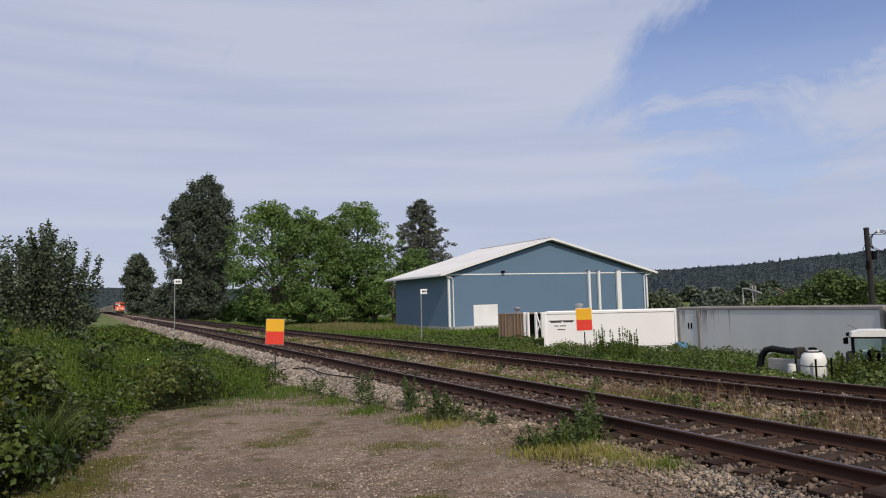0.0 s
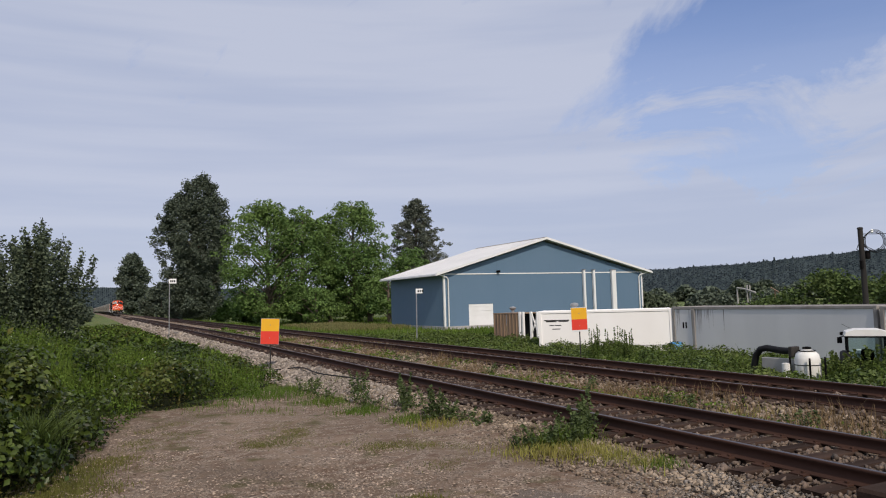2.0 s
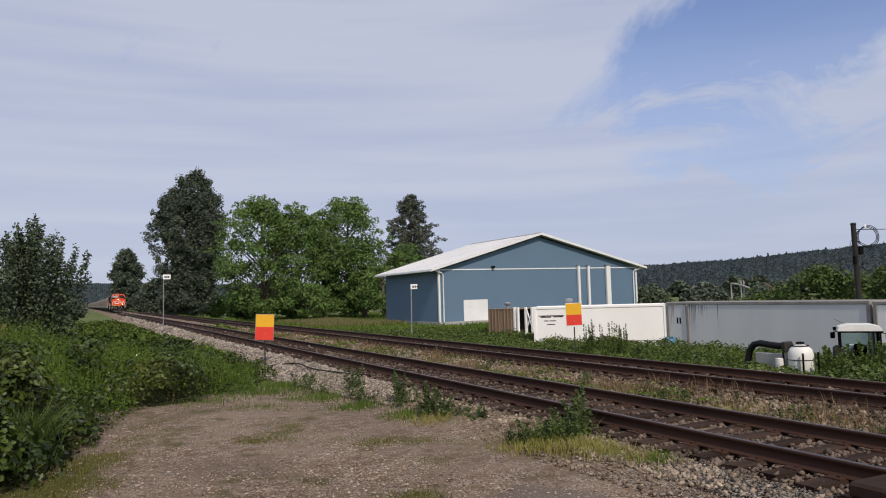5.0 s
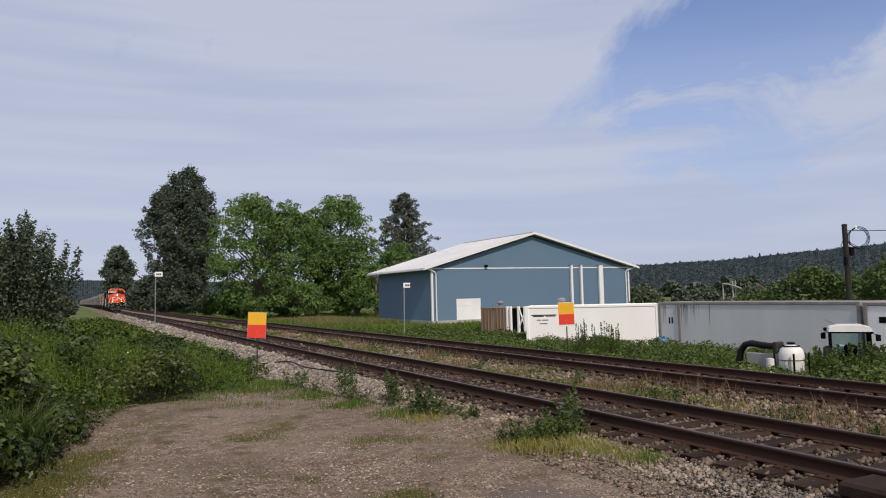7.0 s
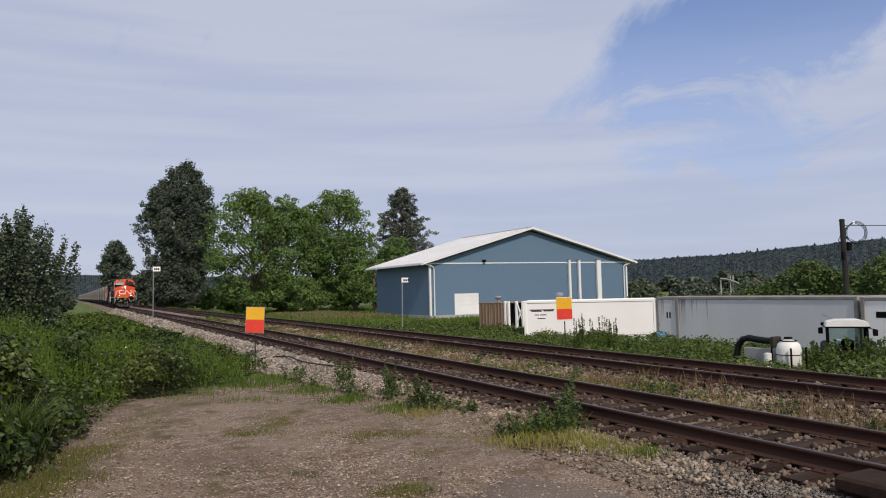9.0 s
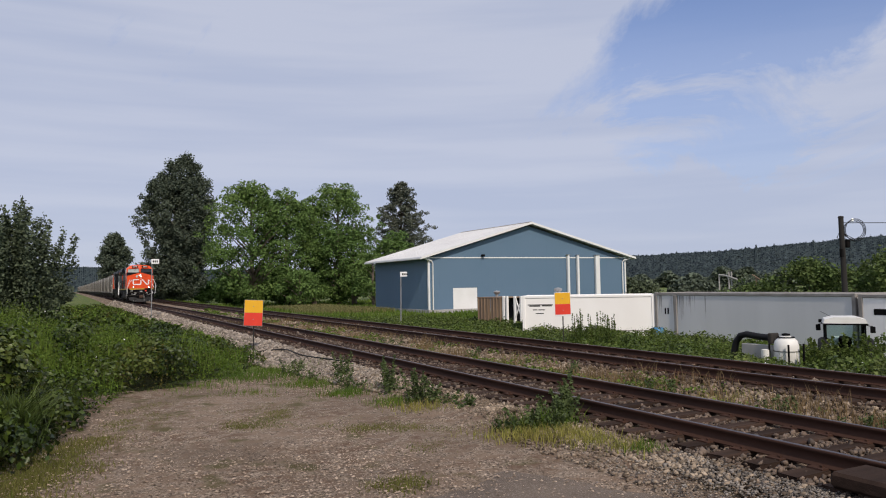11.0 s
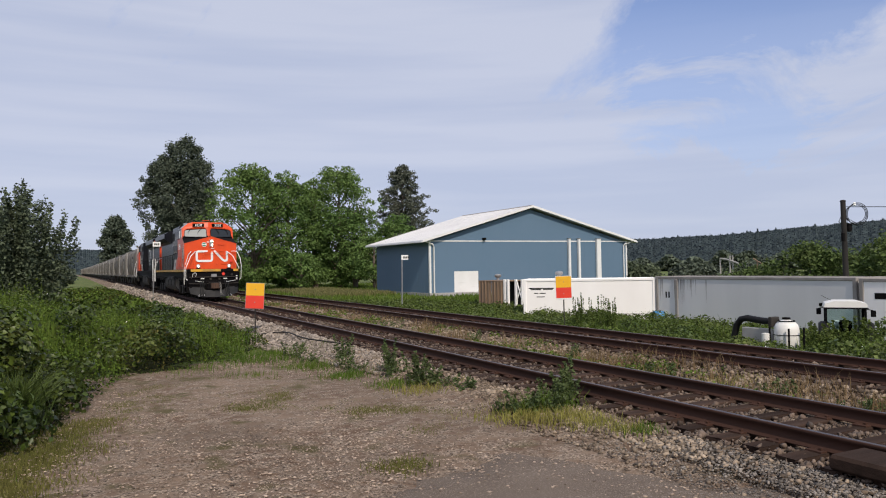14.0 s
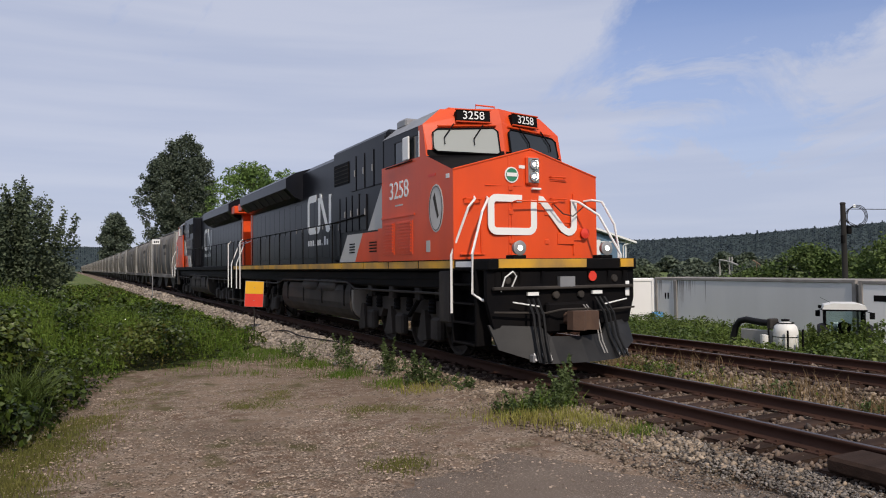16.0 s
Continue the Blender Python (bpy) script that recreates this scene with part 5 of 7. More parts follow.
        for k in range(4):
            part("tank_slot", Geo().box(min(s * 1.44, s * 1.5), max(s * 1.44, s * 1.5), 7.6 + k * 0.9, 8.2 + k * 0.9, 0.95, 1.1, 0.01), M["black"], tank)
        part("cable_conduit", Geo().tube([(s * 1.42, 1.0, 1.55), (s * 1.42, 8.0, 1.5), (s * 1.42, 14.0, 1.52), (s * 1.42, 20.0, 1.55)], 0.04, 6), M["black"], o)
        for y0 in (2.2, 3.6, 4.9, 14.4, 16.2, 18.0):
            part("hanger", Geo().box(min(s * 1.3, s * 1.42), max(s * 1.3, s * 1.42), y0, y0 + 0.25, 1.1, 1.5, 0.02), M["grime"], o)
        part("brake_pipe", Geo().tube([(s * 1.5, 0.9, 1.28), (s * 1.5, 5.8, 1.26), (s * 1.52, 6.4, 1.42), (s * 1.52, 13.2, 1.42), (s * 1.5, 14.0, 1.28), (s * 1.5, 20.0, 1.28)], 0.028, 6), M["grime"], o)
        for y0 in (6.6, 8.6, 10.6, 12.6):
            part("tank_strap", Geo().box(min(s * 1.44, s * 1.53), max(s * 1.44, s * 1.53), y0, y0 + 0.07, 0.8, 1.34, 0.01), M["black"], tank)
        part("bell", Geo().lathe([(0.02, 0.16), (0.07, 0.14), (0.1, 0.03), (0.14, 0.0)], (s * 1.3, 1.1, 1.12), "z", 12), M["grime"], o, smooth=True)
    loco_truck(o, (1.65, 3.45, 5.2), 0.53)
    loco_truck(o, (15.3, 17.1, 18.9), 0.53)
    for s in (-1, 1):
        part("rear_number_box", Geo().box(min(s * 0.62, s * 1.52), max(s * 0.62, s * 1.52), 20.75, 21.45, 4.22, 4.56, 0.03), M["orange"], o, "orange number box")
        part("numeral_bar", Geo().box(min(s * 1.0, s * 1.1), max(s * 1.0, s * 1.1), 21.45, 21.46, 4.28, 4.48), M["white_paint"], o)
        tube_rail(o, "grab_rail", [(s * 0.95, 21.1, 3.0), (s * 1.3, 21.3, 2.85), (s * 1.63, 21.3, 2.0), (s * 1.63, 21.3, 0.95)], "white grab rail")
        tube_rail(o, "grab_rail", [(s * 1.5, 20.5, 3.0), (s * 1.63, 20.5, 2.9), (s * 1.63, 20.5, 0.95)], "white grab rail")
        part("hood_end_window", Geo().box(min(s * 0.35, s * 0.8), max(s * 0.35, s * 0.8), 21.05, 21.07, 3.6, 4.1, 0.01), M["black"], o)
        part("rear_step", Geo().box(min(s * 1.3, s * 1.6), max(s * 1.3, s * 1.6), 20.6, 21.25, 0.42, 0.46), M["grime"], o)
    part("rear_coupler", Geo().box(-0.14, 0.14, 21.3, 21.95, 0.72, 1.0, 0.04), M["rust"], o)
    part("rear_plate", Geo().box(-1.5, 1.5, 21.2, 21.3, 0.5, 1.72, 0.03), M["black"], o)
    return o


def hopper():
    """Smooth-sided covered hopper with three outlet bays."""
    o = thing("hopper_wagon", "dusty grey covered hopper wagon with dark underframe", "railway wagon", group="hopper wagons")
    L = 18.1
    sec = [(-1.25, 1.35), (-1.5, 1.75), (-1.6, 2.5), (-1.6, 3.4), (-1.52, 4.05), (-1.2, 4.5), (-0.6, 4.68), (0.6, 4.68), (1.2, 4.5), (1.52, 4.05), (1.6, 3.4), (1.6, 2.5), (1.5, 1.75), (1.25, 1.35)]
    part("body", Geo().prism(sec, "y", 1.35, L - 1.35), M["hopper"], o, smooth=True)
    for s, y in ((-1, 1.35), (1, L - 1.35)):
        e = y + s * 0.95
        part("slope_sheet", Geo().prism([(y - s * 0.02, 4.5), (e, 4.3), (e, 3.7), (y - s * 0.02, 2.1)], "x", -1.45, 1.45), M["hopper"], o)
        part("end_frame", Geo().box(-1.5, 1.5, min(e, e + s * 0.1), max(e, e + s * 0.1), 3.3, 4.4, 0.03), M["pale_steel"], o, "pale end frame")
        for q in (-1, 1):
            part("end_post", Geo().box(q * 1.42 - 0.07, q * 1.42 + 0.07, min(e, e + s * 0.12), max(e, e + s * 0.12), 1.25, 3.4, 0.02), M["pale_steel"], o)
            lad = part("ladder", Geo().tube([(q * 1.58, e + s * 0.06, 1.2), (q * 1.58, e + s * 0.06, 4.5)], 0.02, 5), M["pale_steel"], o)
            for k in range(8):
                part("rung", Geo().tube([(q * 1.58, e + s * 0.06, 1.4 + k * 0.38), (q * 1.58, e - s * 0.34, 1.4 + k * 0.38)], 0.014, 5), M["pale_steel"], lad)
        part("end_platform", Geo().box(-1.45, 1.45, min(y, y + s * 1.2), max(y, y + s * 1.2), 1.1, 1.3, 0.02), M["grime"], o)
        part("coupler", Geo().box(-0.13, 0.13, min(e, e + s * 0.55), max(e, e + s * 0.55), 0.75, 1.0, 0.03), M["rust"], o)
    for q in (-1, 1):
        part("side_sill", Geo().box(min(q * 1.45, q * 1.58), max(q * 1.45, q * 1.58), 0.5, L - 0.5, 1.15, 1.42, 0.02), M["hopper"], o)
        for k in range(5):
            y = 2.4 + k * (L - 4.8) / 4
            part("side_rib", Geo().prism([(q * 1.5, 1.4), (q * 1.6, 2.5), (q * 1.6, 3.4), (q * 1.5, 4.05), (q * 1.56, 4.07), (q * 1.64, 3.4), (q * 1.64, 2.5), (q * 1.56, 1.4)], "y", y, y + 0.09), M["hopper"], o)
        for a, b, z, h in ((5.2, 7.4, 3.4, 0.3), (5.4, 6.9, 2.9, 0.22), (11.8, 12.9, 2.3, 0.5)):
            part("marking", Geo().box(min(q * 1.601, q * 1.606), max(q * 1.601, q * 1.606), a, b, z, z + h), M["grime"], o, "dark unreadable marking")
    for y in (3.4, 8.05, 12.7):
        part("outlet_bay", Geo().prism([(y - 1.4, 1.5), (y + 3.4, 1.5), (y + 1.35, 0.42), (y + 0.65, 0.42)], "x", -1.2, 1.2), M["grime"], o)
    part("running_board", Geo().box(-0.75, 0.75, 0.6, L - 0.6, 4.78, 4.83, 0.01), M["galv"], o)
    part("hatch_trough", Geo().box(-0.3, 0.3, 1.6, L - 1.6, 4.66, 4.86, 0.04), M["hopper"], o)
    for yc in (2.4, L - 2.4):
        t = part("truck", Geo().box(-1.0, 1.0, yc - 0.2, yc + 0.2, 0.55, 0.95, 0.04), M["grime"], o)
        for d in (-0.89, 0.89):
            wheelset(t, 0.95, yc + d, 0.46)
        for q in (-1, 1):
            part("side_frame", Geo().prism([(yc - 1.15, 0.4), (yc - 0.6, 0.36), (yc - 0.35, 0.22), (yc + 0.35, 0.22), (yc + 0.6, 0.36), (yc + 1.15, 0.4), (yc + 1.15, 0.62), (yc + 0.4, 0.86), (yc - 0.4, 0.86), (yc - 1.15, 0.62)], "x", min(q * 0.95, q * 1.1), max(q * 0.95, q * 1.1)), M["grime"], t)
    return o


def shorten(o, start=7.5, factor=0.92):
    """Draws the rear of a locomotive in: long parts are compressed, short ones move as they are."""
    def place(y):
        return start + (y - start) * factor if y > start else y
    for c in list(o.children):
        if c.type != "MESH":
            continue
        m = c.matrix_basis
        ys = [(m @ v.co).y for v in c.data.vertices]
        lo, hi = min(ys), max(ys)
        if hi <= start:
            continue
        if hi - lo < 2.0:
            mid = (lo + hi) / 2
            c.matrix_basis = Matrix.Translation((0, place(mid) - mid, 0)) @ m
            continue
        if c.data.users > 1:
            c.data = c.data.copy()
        inv = m.inverted()
        for v in c.data.vertices:
            w = m @ v.co
            w.y = place(w.y)
            v.co = inv @ w
        shorten(c, start, factor)


def build_train():
    TRAIN.append((locomotive("clean orange and black lead diesel locomotive with white road number", True), 0.0, 22.3))
    TRAIN.append((locomotive("grimy orange and black second diesel locomotive running tail first", False), -41.6, 22.3))
    for ob, offset, length in TRAIN:
        shorten(ob)
    first = hopper()
    for k in range(28):
        TRAIN.append((first if k == 0 else copy_thing(first, Matrix()), 42.4 + 18.9 * k, 18.1))


build_train()
# ---- plants ----
M["leaf_strip"] = material("sunlit verge weeds", (0.072, 0.108, 0.024), (0.130, 0.158, 0.044), rough=0.65, scale=0.7, fine=5, bump=0, spec=0.15, per_island=0.5, translucent=0.25)
M["leaf_olive"] = material("trodden olive turf", (0.115, 0.122, 0.032), (0.170, 0.155, 0.050), rough=0.8, scale=0.8, fine=6, bump=0, spec=0.15, per_island=0.35, translucent=0.2)
M["leaf_bronze"] = material("olive bronze bramble tops", (0.078, 0.08, 0.018), (0.115, 0.098, 0.03), rough=0.6, scale=0.6, fine=5, bump=0, spec=0.15, per_island=0.45, translucent=0.25)
M["leaf_gloss"] = material("glossy bramble leaves", (0.028, 0.050, 0.008), (0.076, 0.102, 0.016), rough=0.42, mixfac=1.0, scale=0.8, fine=6, bump=0, spec=0.4, per_island=0.65, translucent=0.2)
M["leaf_verge"] = material("verge bramble leaves", (0.062, 0.098, 0.022), (0.120, 0.150, 0.038), rough=0.5, mixfac=1.0, scale=0.5, fine=5, bump=0, spec=0.25, per_island=0.5, translucent=0.2)
M["leaf_weedy"] = material("dusty green weed leaves", (0.062, 0.092, 0.034), (0.110, 0.140, 0.052), rough=0.6, mixfac=1.0, scale=2.0, fine=8, bump=0, spec=0.15, per_island=0.4, translucent=0.2)
M["leaf_brown"] = material("dead brown stalks", (0.17, 0.115, 0.062), (0.24, 0.18, 0.095), rough=0.85, scale=1, fine=6, bump=0, spec=0.1, per_island=0.3, translucent=0.15)
M["leaf_young"] = material("young bramble leaves", (0.072, 0.108, 0.020), (0.115, 0.132, 0.032), rough=0.5, mixfac=1.0, scale=0.8, fine=6, bump=0, spec=0.25, per_island=0.4, translucent=0.25)
# near-black colour that paints the shade seen between bramble leaves
M["bramble_shade"] = material("painted shade between bramble leaves", (0.018, 0.022, 0.010), (0.035, 0.036, 0.016), rough=1, scale=2, fine=12, bump=0.8, bump_size=0.05, spec=0.05)
M["leaf_bush"] = material("olive bush leaves", (0.075, 0.115, 0.035), (0.12, 0.155, 0.05), rough=0.65, scale=0.4, fine=3, bump=0, spec=0.15, per_island=0.4, translucent=0.2)
# canopy colour lifted towards blue to paint the distance haze
M["hill_leaf"] = material("far canopy tinted with haze", (0.058, 0.074, 0.084), (0.072, 0.090, 0.100), rough=1, scale=0.004, fine=0.02, bump=0, per_island=0.06, spec=0.05, translucent=0.5)
M["leaf_weed"] = material("fresh weed leaves", (0.076, 0.130, 0.018), (0.140, 0.180, 0.032), rough=0.6, scale=1.5, fine=6, bump=0, spec=0.15, per_island=0.45, translucent=0.25)
def scatter(n, x0, x1, y0, y1, rng, keep, near=None):
    """n random places in a rectangle, thinned by keep(x, y) in 0..1; with near, denser towards small y."""
    x = rng.uniform(x0, x1, n)
    y = y0 + (y1 - y0) * rng.uniform(0, 1, n) ** (near or 1.0)
    k = rng.uniform(0, 1, n) < keep(x, y)
    return x[k], y[k]


def lumps(x, y, s=1.0):
    return (np.sin(x * 1.7 * s + 1.3 * np.sin(y * 0.9 * s)) * np.sin(y * 1.35 * s + 0.8) + 0.6 * np.sin(x * 3.9 * s + y * 2.7 * s) * np.sin(y * 3.1 * s - x * 1.1 * s)) * 0.5


def bramble_top(x, y):
    """Height of the bramble thicket over the ground on the lot's side."""
    u = x - track_x(y)
    left = np.interp(y, [-10, 6, 9.5, 12.3, 15.0, 16.8, 17.3, 18.4, 20.4, 21.6], [-3.4, -2.4, -1.0, -0.14, 0.52, 1.1, 2.5, 3.6, 4.6, 5.6])
    inside = smooth01(-0.05, 0.4, left - x)
    h = 0.66 + 0.28 * np.exp(-((x + 0.6) / 1.3) ** 2 - ((y - 18.5) / 2.6) ** 2) + 1.0 * smooth01(0.3, -3.2, x) * smooth01(46, 18, y) + 0.28 * smooth01(-3, -9, x)
    h = h * (0.45 + 0.55 * smooth01(-2.3, -5.5, u)) * inside * smooth01(-2.45, -3.1, u)
    big = np.sqrt(np.abs(np.sin(1.5 * x + 1.1 * np.sin(1.0 * y)) * np.sin(1.15 * y + 1.2 * np.sin(0.9 * x))))
    small = np.sqrt(np.abs(np.sin(4.1 * x + 1.3 * np.sin(2.3 * y)) * np.sin(3.3 * y + 1.5 * np.sin(2.9 * x))))
    return h * np.clip(0.20 + 1.0 * big + 0.45 * small + 0.42 * lumps(x, y, 0.5), 0.14, 2) * smooth01(130, 90, y)


def fresh_zone(x, y):
    """Where soft bright weeds outgrow the brambles."""
    return np.clip(0.68 + 1.3 * lumps(x + 1.0, y, 0.42) + 0.8 * np.exp(-((x + 1.5) / 2.2) ** 2 - ((y - 18) / 6.0) ** 2), 0, 1) * (0.1 + 0.9 * smooth01(12.5, 16.5, y))


def build_brambles():
    rng = np.random.default_rng(11)
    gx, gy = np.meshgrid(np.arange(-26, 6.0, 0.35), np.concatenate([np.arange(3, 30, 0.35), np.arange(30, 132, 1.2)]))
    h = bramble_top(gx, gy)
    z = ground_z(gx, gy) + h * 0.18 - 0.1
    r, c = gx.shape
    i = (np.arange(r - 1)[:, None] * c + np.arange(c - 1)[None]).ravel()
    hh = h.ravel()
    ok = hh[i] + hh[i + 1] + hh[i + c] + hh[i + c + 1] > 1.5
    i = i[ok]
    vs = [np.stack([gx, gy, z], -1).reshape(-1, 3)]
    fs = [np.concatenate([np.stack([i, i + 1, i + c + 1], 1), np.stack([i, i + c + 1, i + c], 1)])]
    # sheet below the leaves, its dark colour standing in for shade in the gaps
    under = fast_mesh("bramble_understory", vs[0], fs[0], M["bramble_shade"])
    tagged(new("bramble_understory", under), "dark sheet painting the shade under the brambles", "undergrowth", kind="stuff")
    kinds = [[], [], []]
    for n, x0, x1, y0, y1, size, pw in ((130000, -9, 5.6, 5, 30, 0.085, 1.35), (80000, -22, 5.6, 26, 128, 0.27, 1.4)):
        x, y = scatter(n, x0, x1, y0, y1, rng, lambda a, b: np.clip(bramble_top(a, b) * 7, 0, 1), pw)
        h = bramble_top(x, y)
        zz = ground_z(x, y) + h * (1 - 0.95 * rng.uniform(0, 1, len(x)) ** 1.5) + rng.normal(0, 0.05, len(x))
        fresh = fresh_zone(x, y) > rng.uniform(0.35, 0.9, len(x))
        bronze = ~fresh & (lumps(x - 2, y + 4, 0.55) + 0.3 * smooth01(-2.5, -4.5, x) > rng.uniform(0.0, 0.5, len(x)))
        for kind, k, s in ((0, ~fresh & ~bronze, size), (1, fresh, size * 0.7), (2, bronze, size * 0.8)):
            kinds[kind].append((np.stack([x, y, zz], 1)[k], s))
    for pieces, name, label, mat in zip(kinds, ("bramble_thicket", "nettle_patch", "bronze_bramble"),
                                        ("dense dark green bramble thicket beside the gravel lot", "soft bright green weeds rising among the brambles", "olive bronze bramble shoots over the thicket"),
                                        ("leaf_dark", "leaf_weed", "leaf_bronze")):
        vs, fs, off = [], [], 0
        for c, s in pieces:
            if name == "nettle_patch":
                c = np.concatenate([c, c[::2] + rng.normal(0, 0.06, c[::2].shape)])
            v, f = leaves(c, s, rng, up=0.5)
            vs.append(v)
            fs.append(f + off)
            off += len(v)
        tagged(new(name, fast_mesh(name, np.concatenate(vs), np.concatenate(fs), M[mat])), label, "bushes", kind="stuff")
    # arching mounds of larger leaves over the thicket
    x, y = scatter(4000, -9, 5.2, 5, 34, rng, lambda a, b: np.clip(bramble_top(a, b) * 1.6 - 0.35, 0, 1) * np.clip(1.0 - fresh_zone(a, b), 0.04, 1), 1.3)
    r = 0.15 + 0.36 * rng.uniform(0, 1, len(x)) ** 1.6
    z = ground_z(x, y) + bramble_top(x, y) * rng.uniform(0.5, 1.12, len(x)) - r * 0.35
    kind = rng.uniform(0, 1, len(x)) + 0.5 * lumps(x - 2, y + 4, 0.55)
    for name, label, mat, k in (("bramble_mound", "glossy dark green bramble leaves in arching mounds", "leaf_gloss", kind < 0.88), ("young_bramble", "pale young bramble shoots over the thicket", "leaf_young", kind >= 0.88)):
        c, d = shells(np.stack([x, y, z], 1)[k], r[k], 1050, rng, 0.8)
        v, f = leaves(c, 0.098, rng, aspect=0.72, fold=0.18, out=d)
        tagged(new(name, fast_mesh(name, v, f, M[mat])), label, "bushes", kind="stuff")
    # taller bright grass through it
    x, y = scatter(42000, -9, 5.6, 6, 34, rng, lambda a, b: np.clip(bramble_top(a, b) * 2, 0, 1) * np.clip(fresh_zone(a, b) - 0.35, 0.01, 0.8), 1.2)
    h = bramble_top(x, y)
    roots = np.stack([x, y, ground_z(x, y) + h * 0.45], 1)
    v, f = blades(roots, 0.24 + 0.55 * h, 0.008, rng)
    tagged(new("tall_grass", fast_mesh("tall_grass", v, f, M["leaf_mid"])), "tall bright green grass growing through brambles", "grass", kind="stuff")
    # a rank clump of grass at the thicket's front
    n = 700
    x, y = rng.normal(-0.75, 0.13, n), rng.normal(11.3, 0.2, n)
    v, f = blades(np.stack([x, y, ground_z(x, y) + 0.15], 1), 0.66, 0.011, rng, 0.7)
    tagged(new("grass_clump", fast_mesh("grass_clump", v, f, M["leaf_verge"])), "rank clump of arching green grass", "grass", kind="stuff")
    # small white blossom heads
    x, y = scatter(500, -9, 4, 6, 30, rng, lambda a, b: np.clip(bramble_top(a, b), 0, 1) * (lumps(a, b, 0.7) > 0.35))
    zz = ground_z(x, y) + bramble_top(x, y) * 1.02
    v, f = leaves(np.stack([x, y, zz], 1), 0.055, rng, up=1.2, aspect=0.9)
    tagged(new("bramble_blossom", fast_mesh("bramble_blossom", v, f, M["white_paint"])), "small white bramble blossoms on the thicket", "flowers", kind="stuff")


def strip_top(x, y):
    """Weeds between the far track and the containers."""
    u = x - track_x(y)
    h = 0.24 + 0.50 * smooth01(GAP + 2.5, GAP + 4.2, u)
    h = h * (1 - 0.3 * smooth01(GAP + 5.0, GAP + 7.0, u) * smooth01(22, 14, y)) + 0.42 * smooth01(GAP + 3.2, GAP + 4.6, u) * smooth01(13.6, 12.0, y)
    h = h * smooth01(GAP + 2.1, GAP + 3.2, u) * smooth01(26.8, 25.8, x) * smooth01(70, 45, y)
    return h * np.clip(1 + 0.45 * lumps(x, y, 0.8) + 0.25 * lumps(x, y, 1.9), 0.3, 2)


def build_strip():
    rng = np.random.default_rng(12)
    vs, fs, off = [], [], 0
    gx, gy = np.meshgrid(np.arange(13, 27.4, 0.5), np.arange(-2, 72, 0.6))
    h = strip_top(gx, gy)
    r, c = gx.shape
    i = (np.arange(r - 1)[:, None] * c + np.arange(c - 1)[None]).ravel()
    ok = h.ravel()[i] + h.ravel()[i + c + 1] > 0.08
    i = i[ok]
    vs.append(np.stack([gx, gy, ground_z(gx, gy) + h * 0.7 - 0.05], -1).reshape(-1, 3))
    fs.append(np.concatenate([np.stack([i, i + 1, i + c + 1], 1), np.stack([i, i + c + 1, i + c], 1)]))
    off = len(vs[0])
    x, y = scatter(120000, 13.5, 27, 2, 70, rng, lambda a, b: np.clip(strip_top(a, b) * 3, 0, 1), 1.25)
    h = strip_top(x, y)
    zz = ground_z(x, y) + h * (1 - 0.8 * rng.uniform(0, 1, len(x)) ** 2.4) + rng.normal(0, 0.05, len(x))
    v, f = leaves(np.stack([x, y, zz], 1), 0.085 + 0.0016 * y, rng, up=0.5)
    vs.append(v)
    fs.append(f + off)
    me = fast_mesh("trackside_weeds", np.concatenate(vs), np.concatenate(fs), M["leaf_strip"])
    tagged(new("trackside_weeds", me), "green brambles and weeds along the far track", "weeds", kind="stuff")
    x, y = scatter(2600, 14.5, 27, 3, 62, rng, lambda a, b: np.clip(strip_top(a, b) * 1.8 - 0.5, 0, 1), 1.25)
    r = rng.uniform(0.16, 0.42, len(x))
    c, d = shells(np.stack([x, y, ground_z(x, y) + strip_top(x, y) * rng.uniform(0.6, 1.0, len(x)) - r * 0.45], 1), r, 620, rng, 0.8)
    v, f = leaves(c, 0.13, rng, aspect=0.7, fold=0.18, out=d)
    tagged(new("verge_bramble", fast_mesh("verge_bramble", v, f, M["leaf_verge"])), "dark green bramble mounds below the containers", "bushes", kind="stuff")
    x, y = scatter(34000, 13.2, 27, 3, 70, rng, lambda a, b: np.clip(strip_top(a, b) * 2, 0, 1) * np.clip(0.25 + lumps(a, b, 0.5), 0.08, 1), 1.3)
    h = strip_top(x, y)
    v, f = blades(np.stack([x, y, ground_z(x, y) + h * 0.4], 1), 0.25 + 0.6 * h, 0.012, rng)
    tagged(new("verge_grass", fast_mesh("verge_grass", v, f, M["leaf_mid"])), "bright green grass along the far track", "grass", kind="stuff")
    x, y = scatter(420, 15, 24, 6, 18, rng, lambda a, b: (strip_top(a, b) > 0.3) * (lumps(a, b, 0.9) > 0.4) * smooth01(18, 9, b))
    v, f = leaves(np.stack([x, y, ground_z(x, y) + strip_top(x, y) * 1.05], 1), 0.11, rng, up=1.2, aspect=0.9)
    tagged(new("elder_blossom", fast_mesh("elder_blossom", v, f, M["white_paint"])), "creamy white blossom among the weeds", "flowers", kind="stuff")


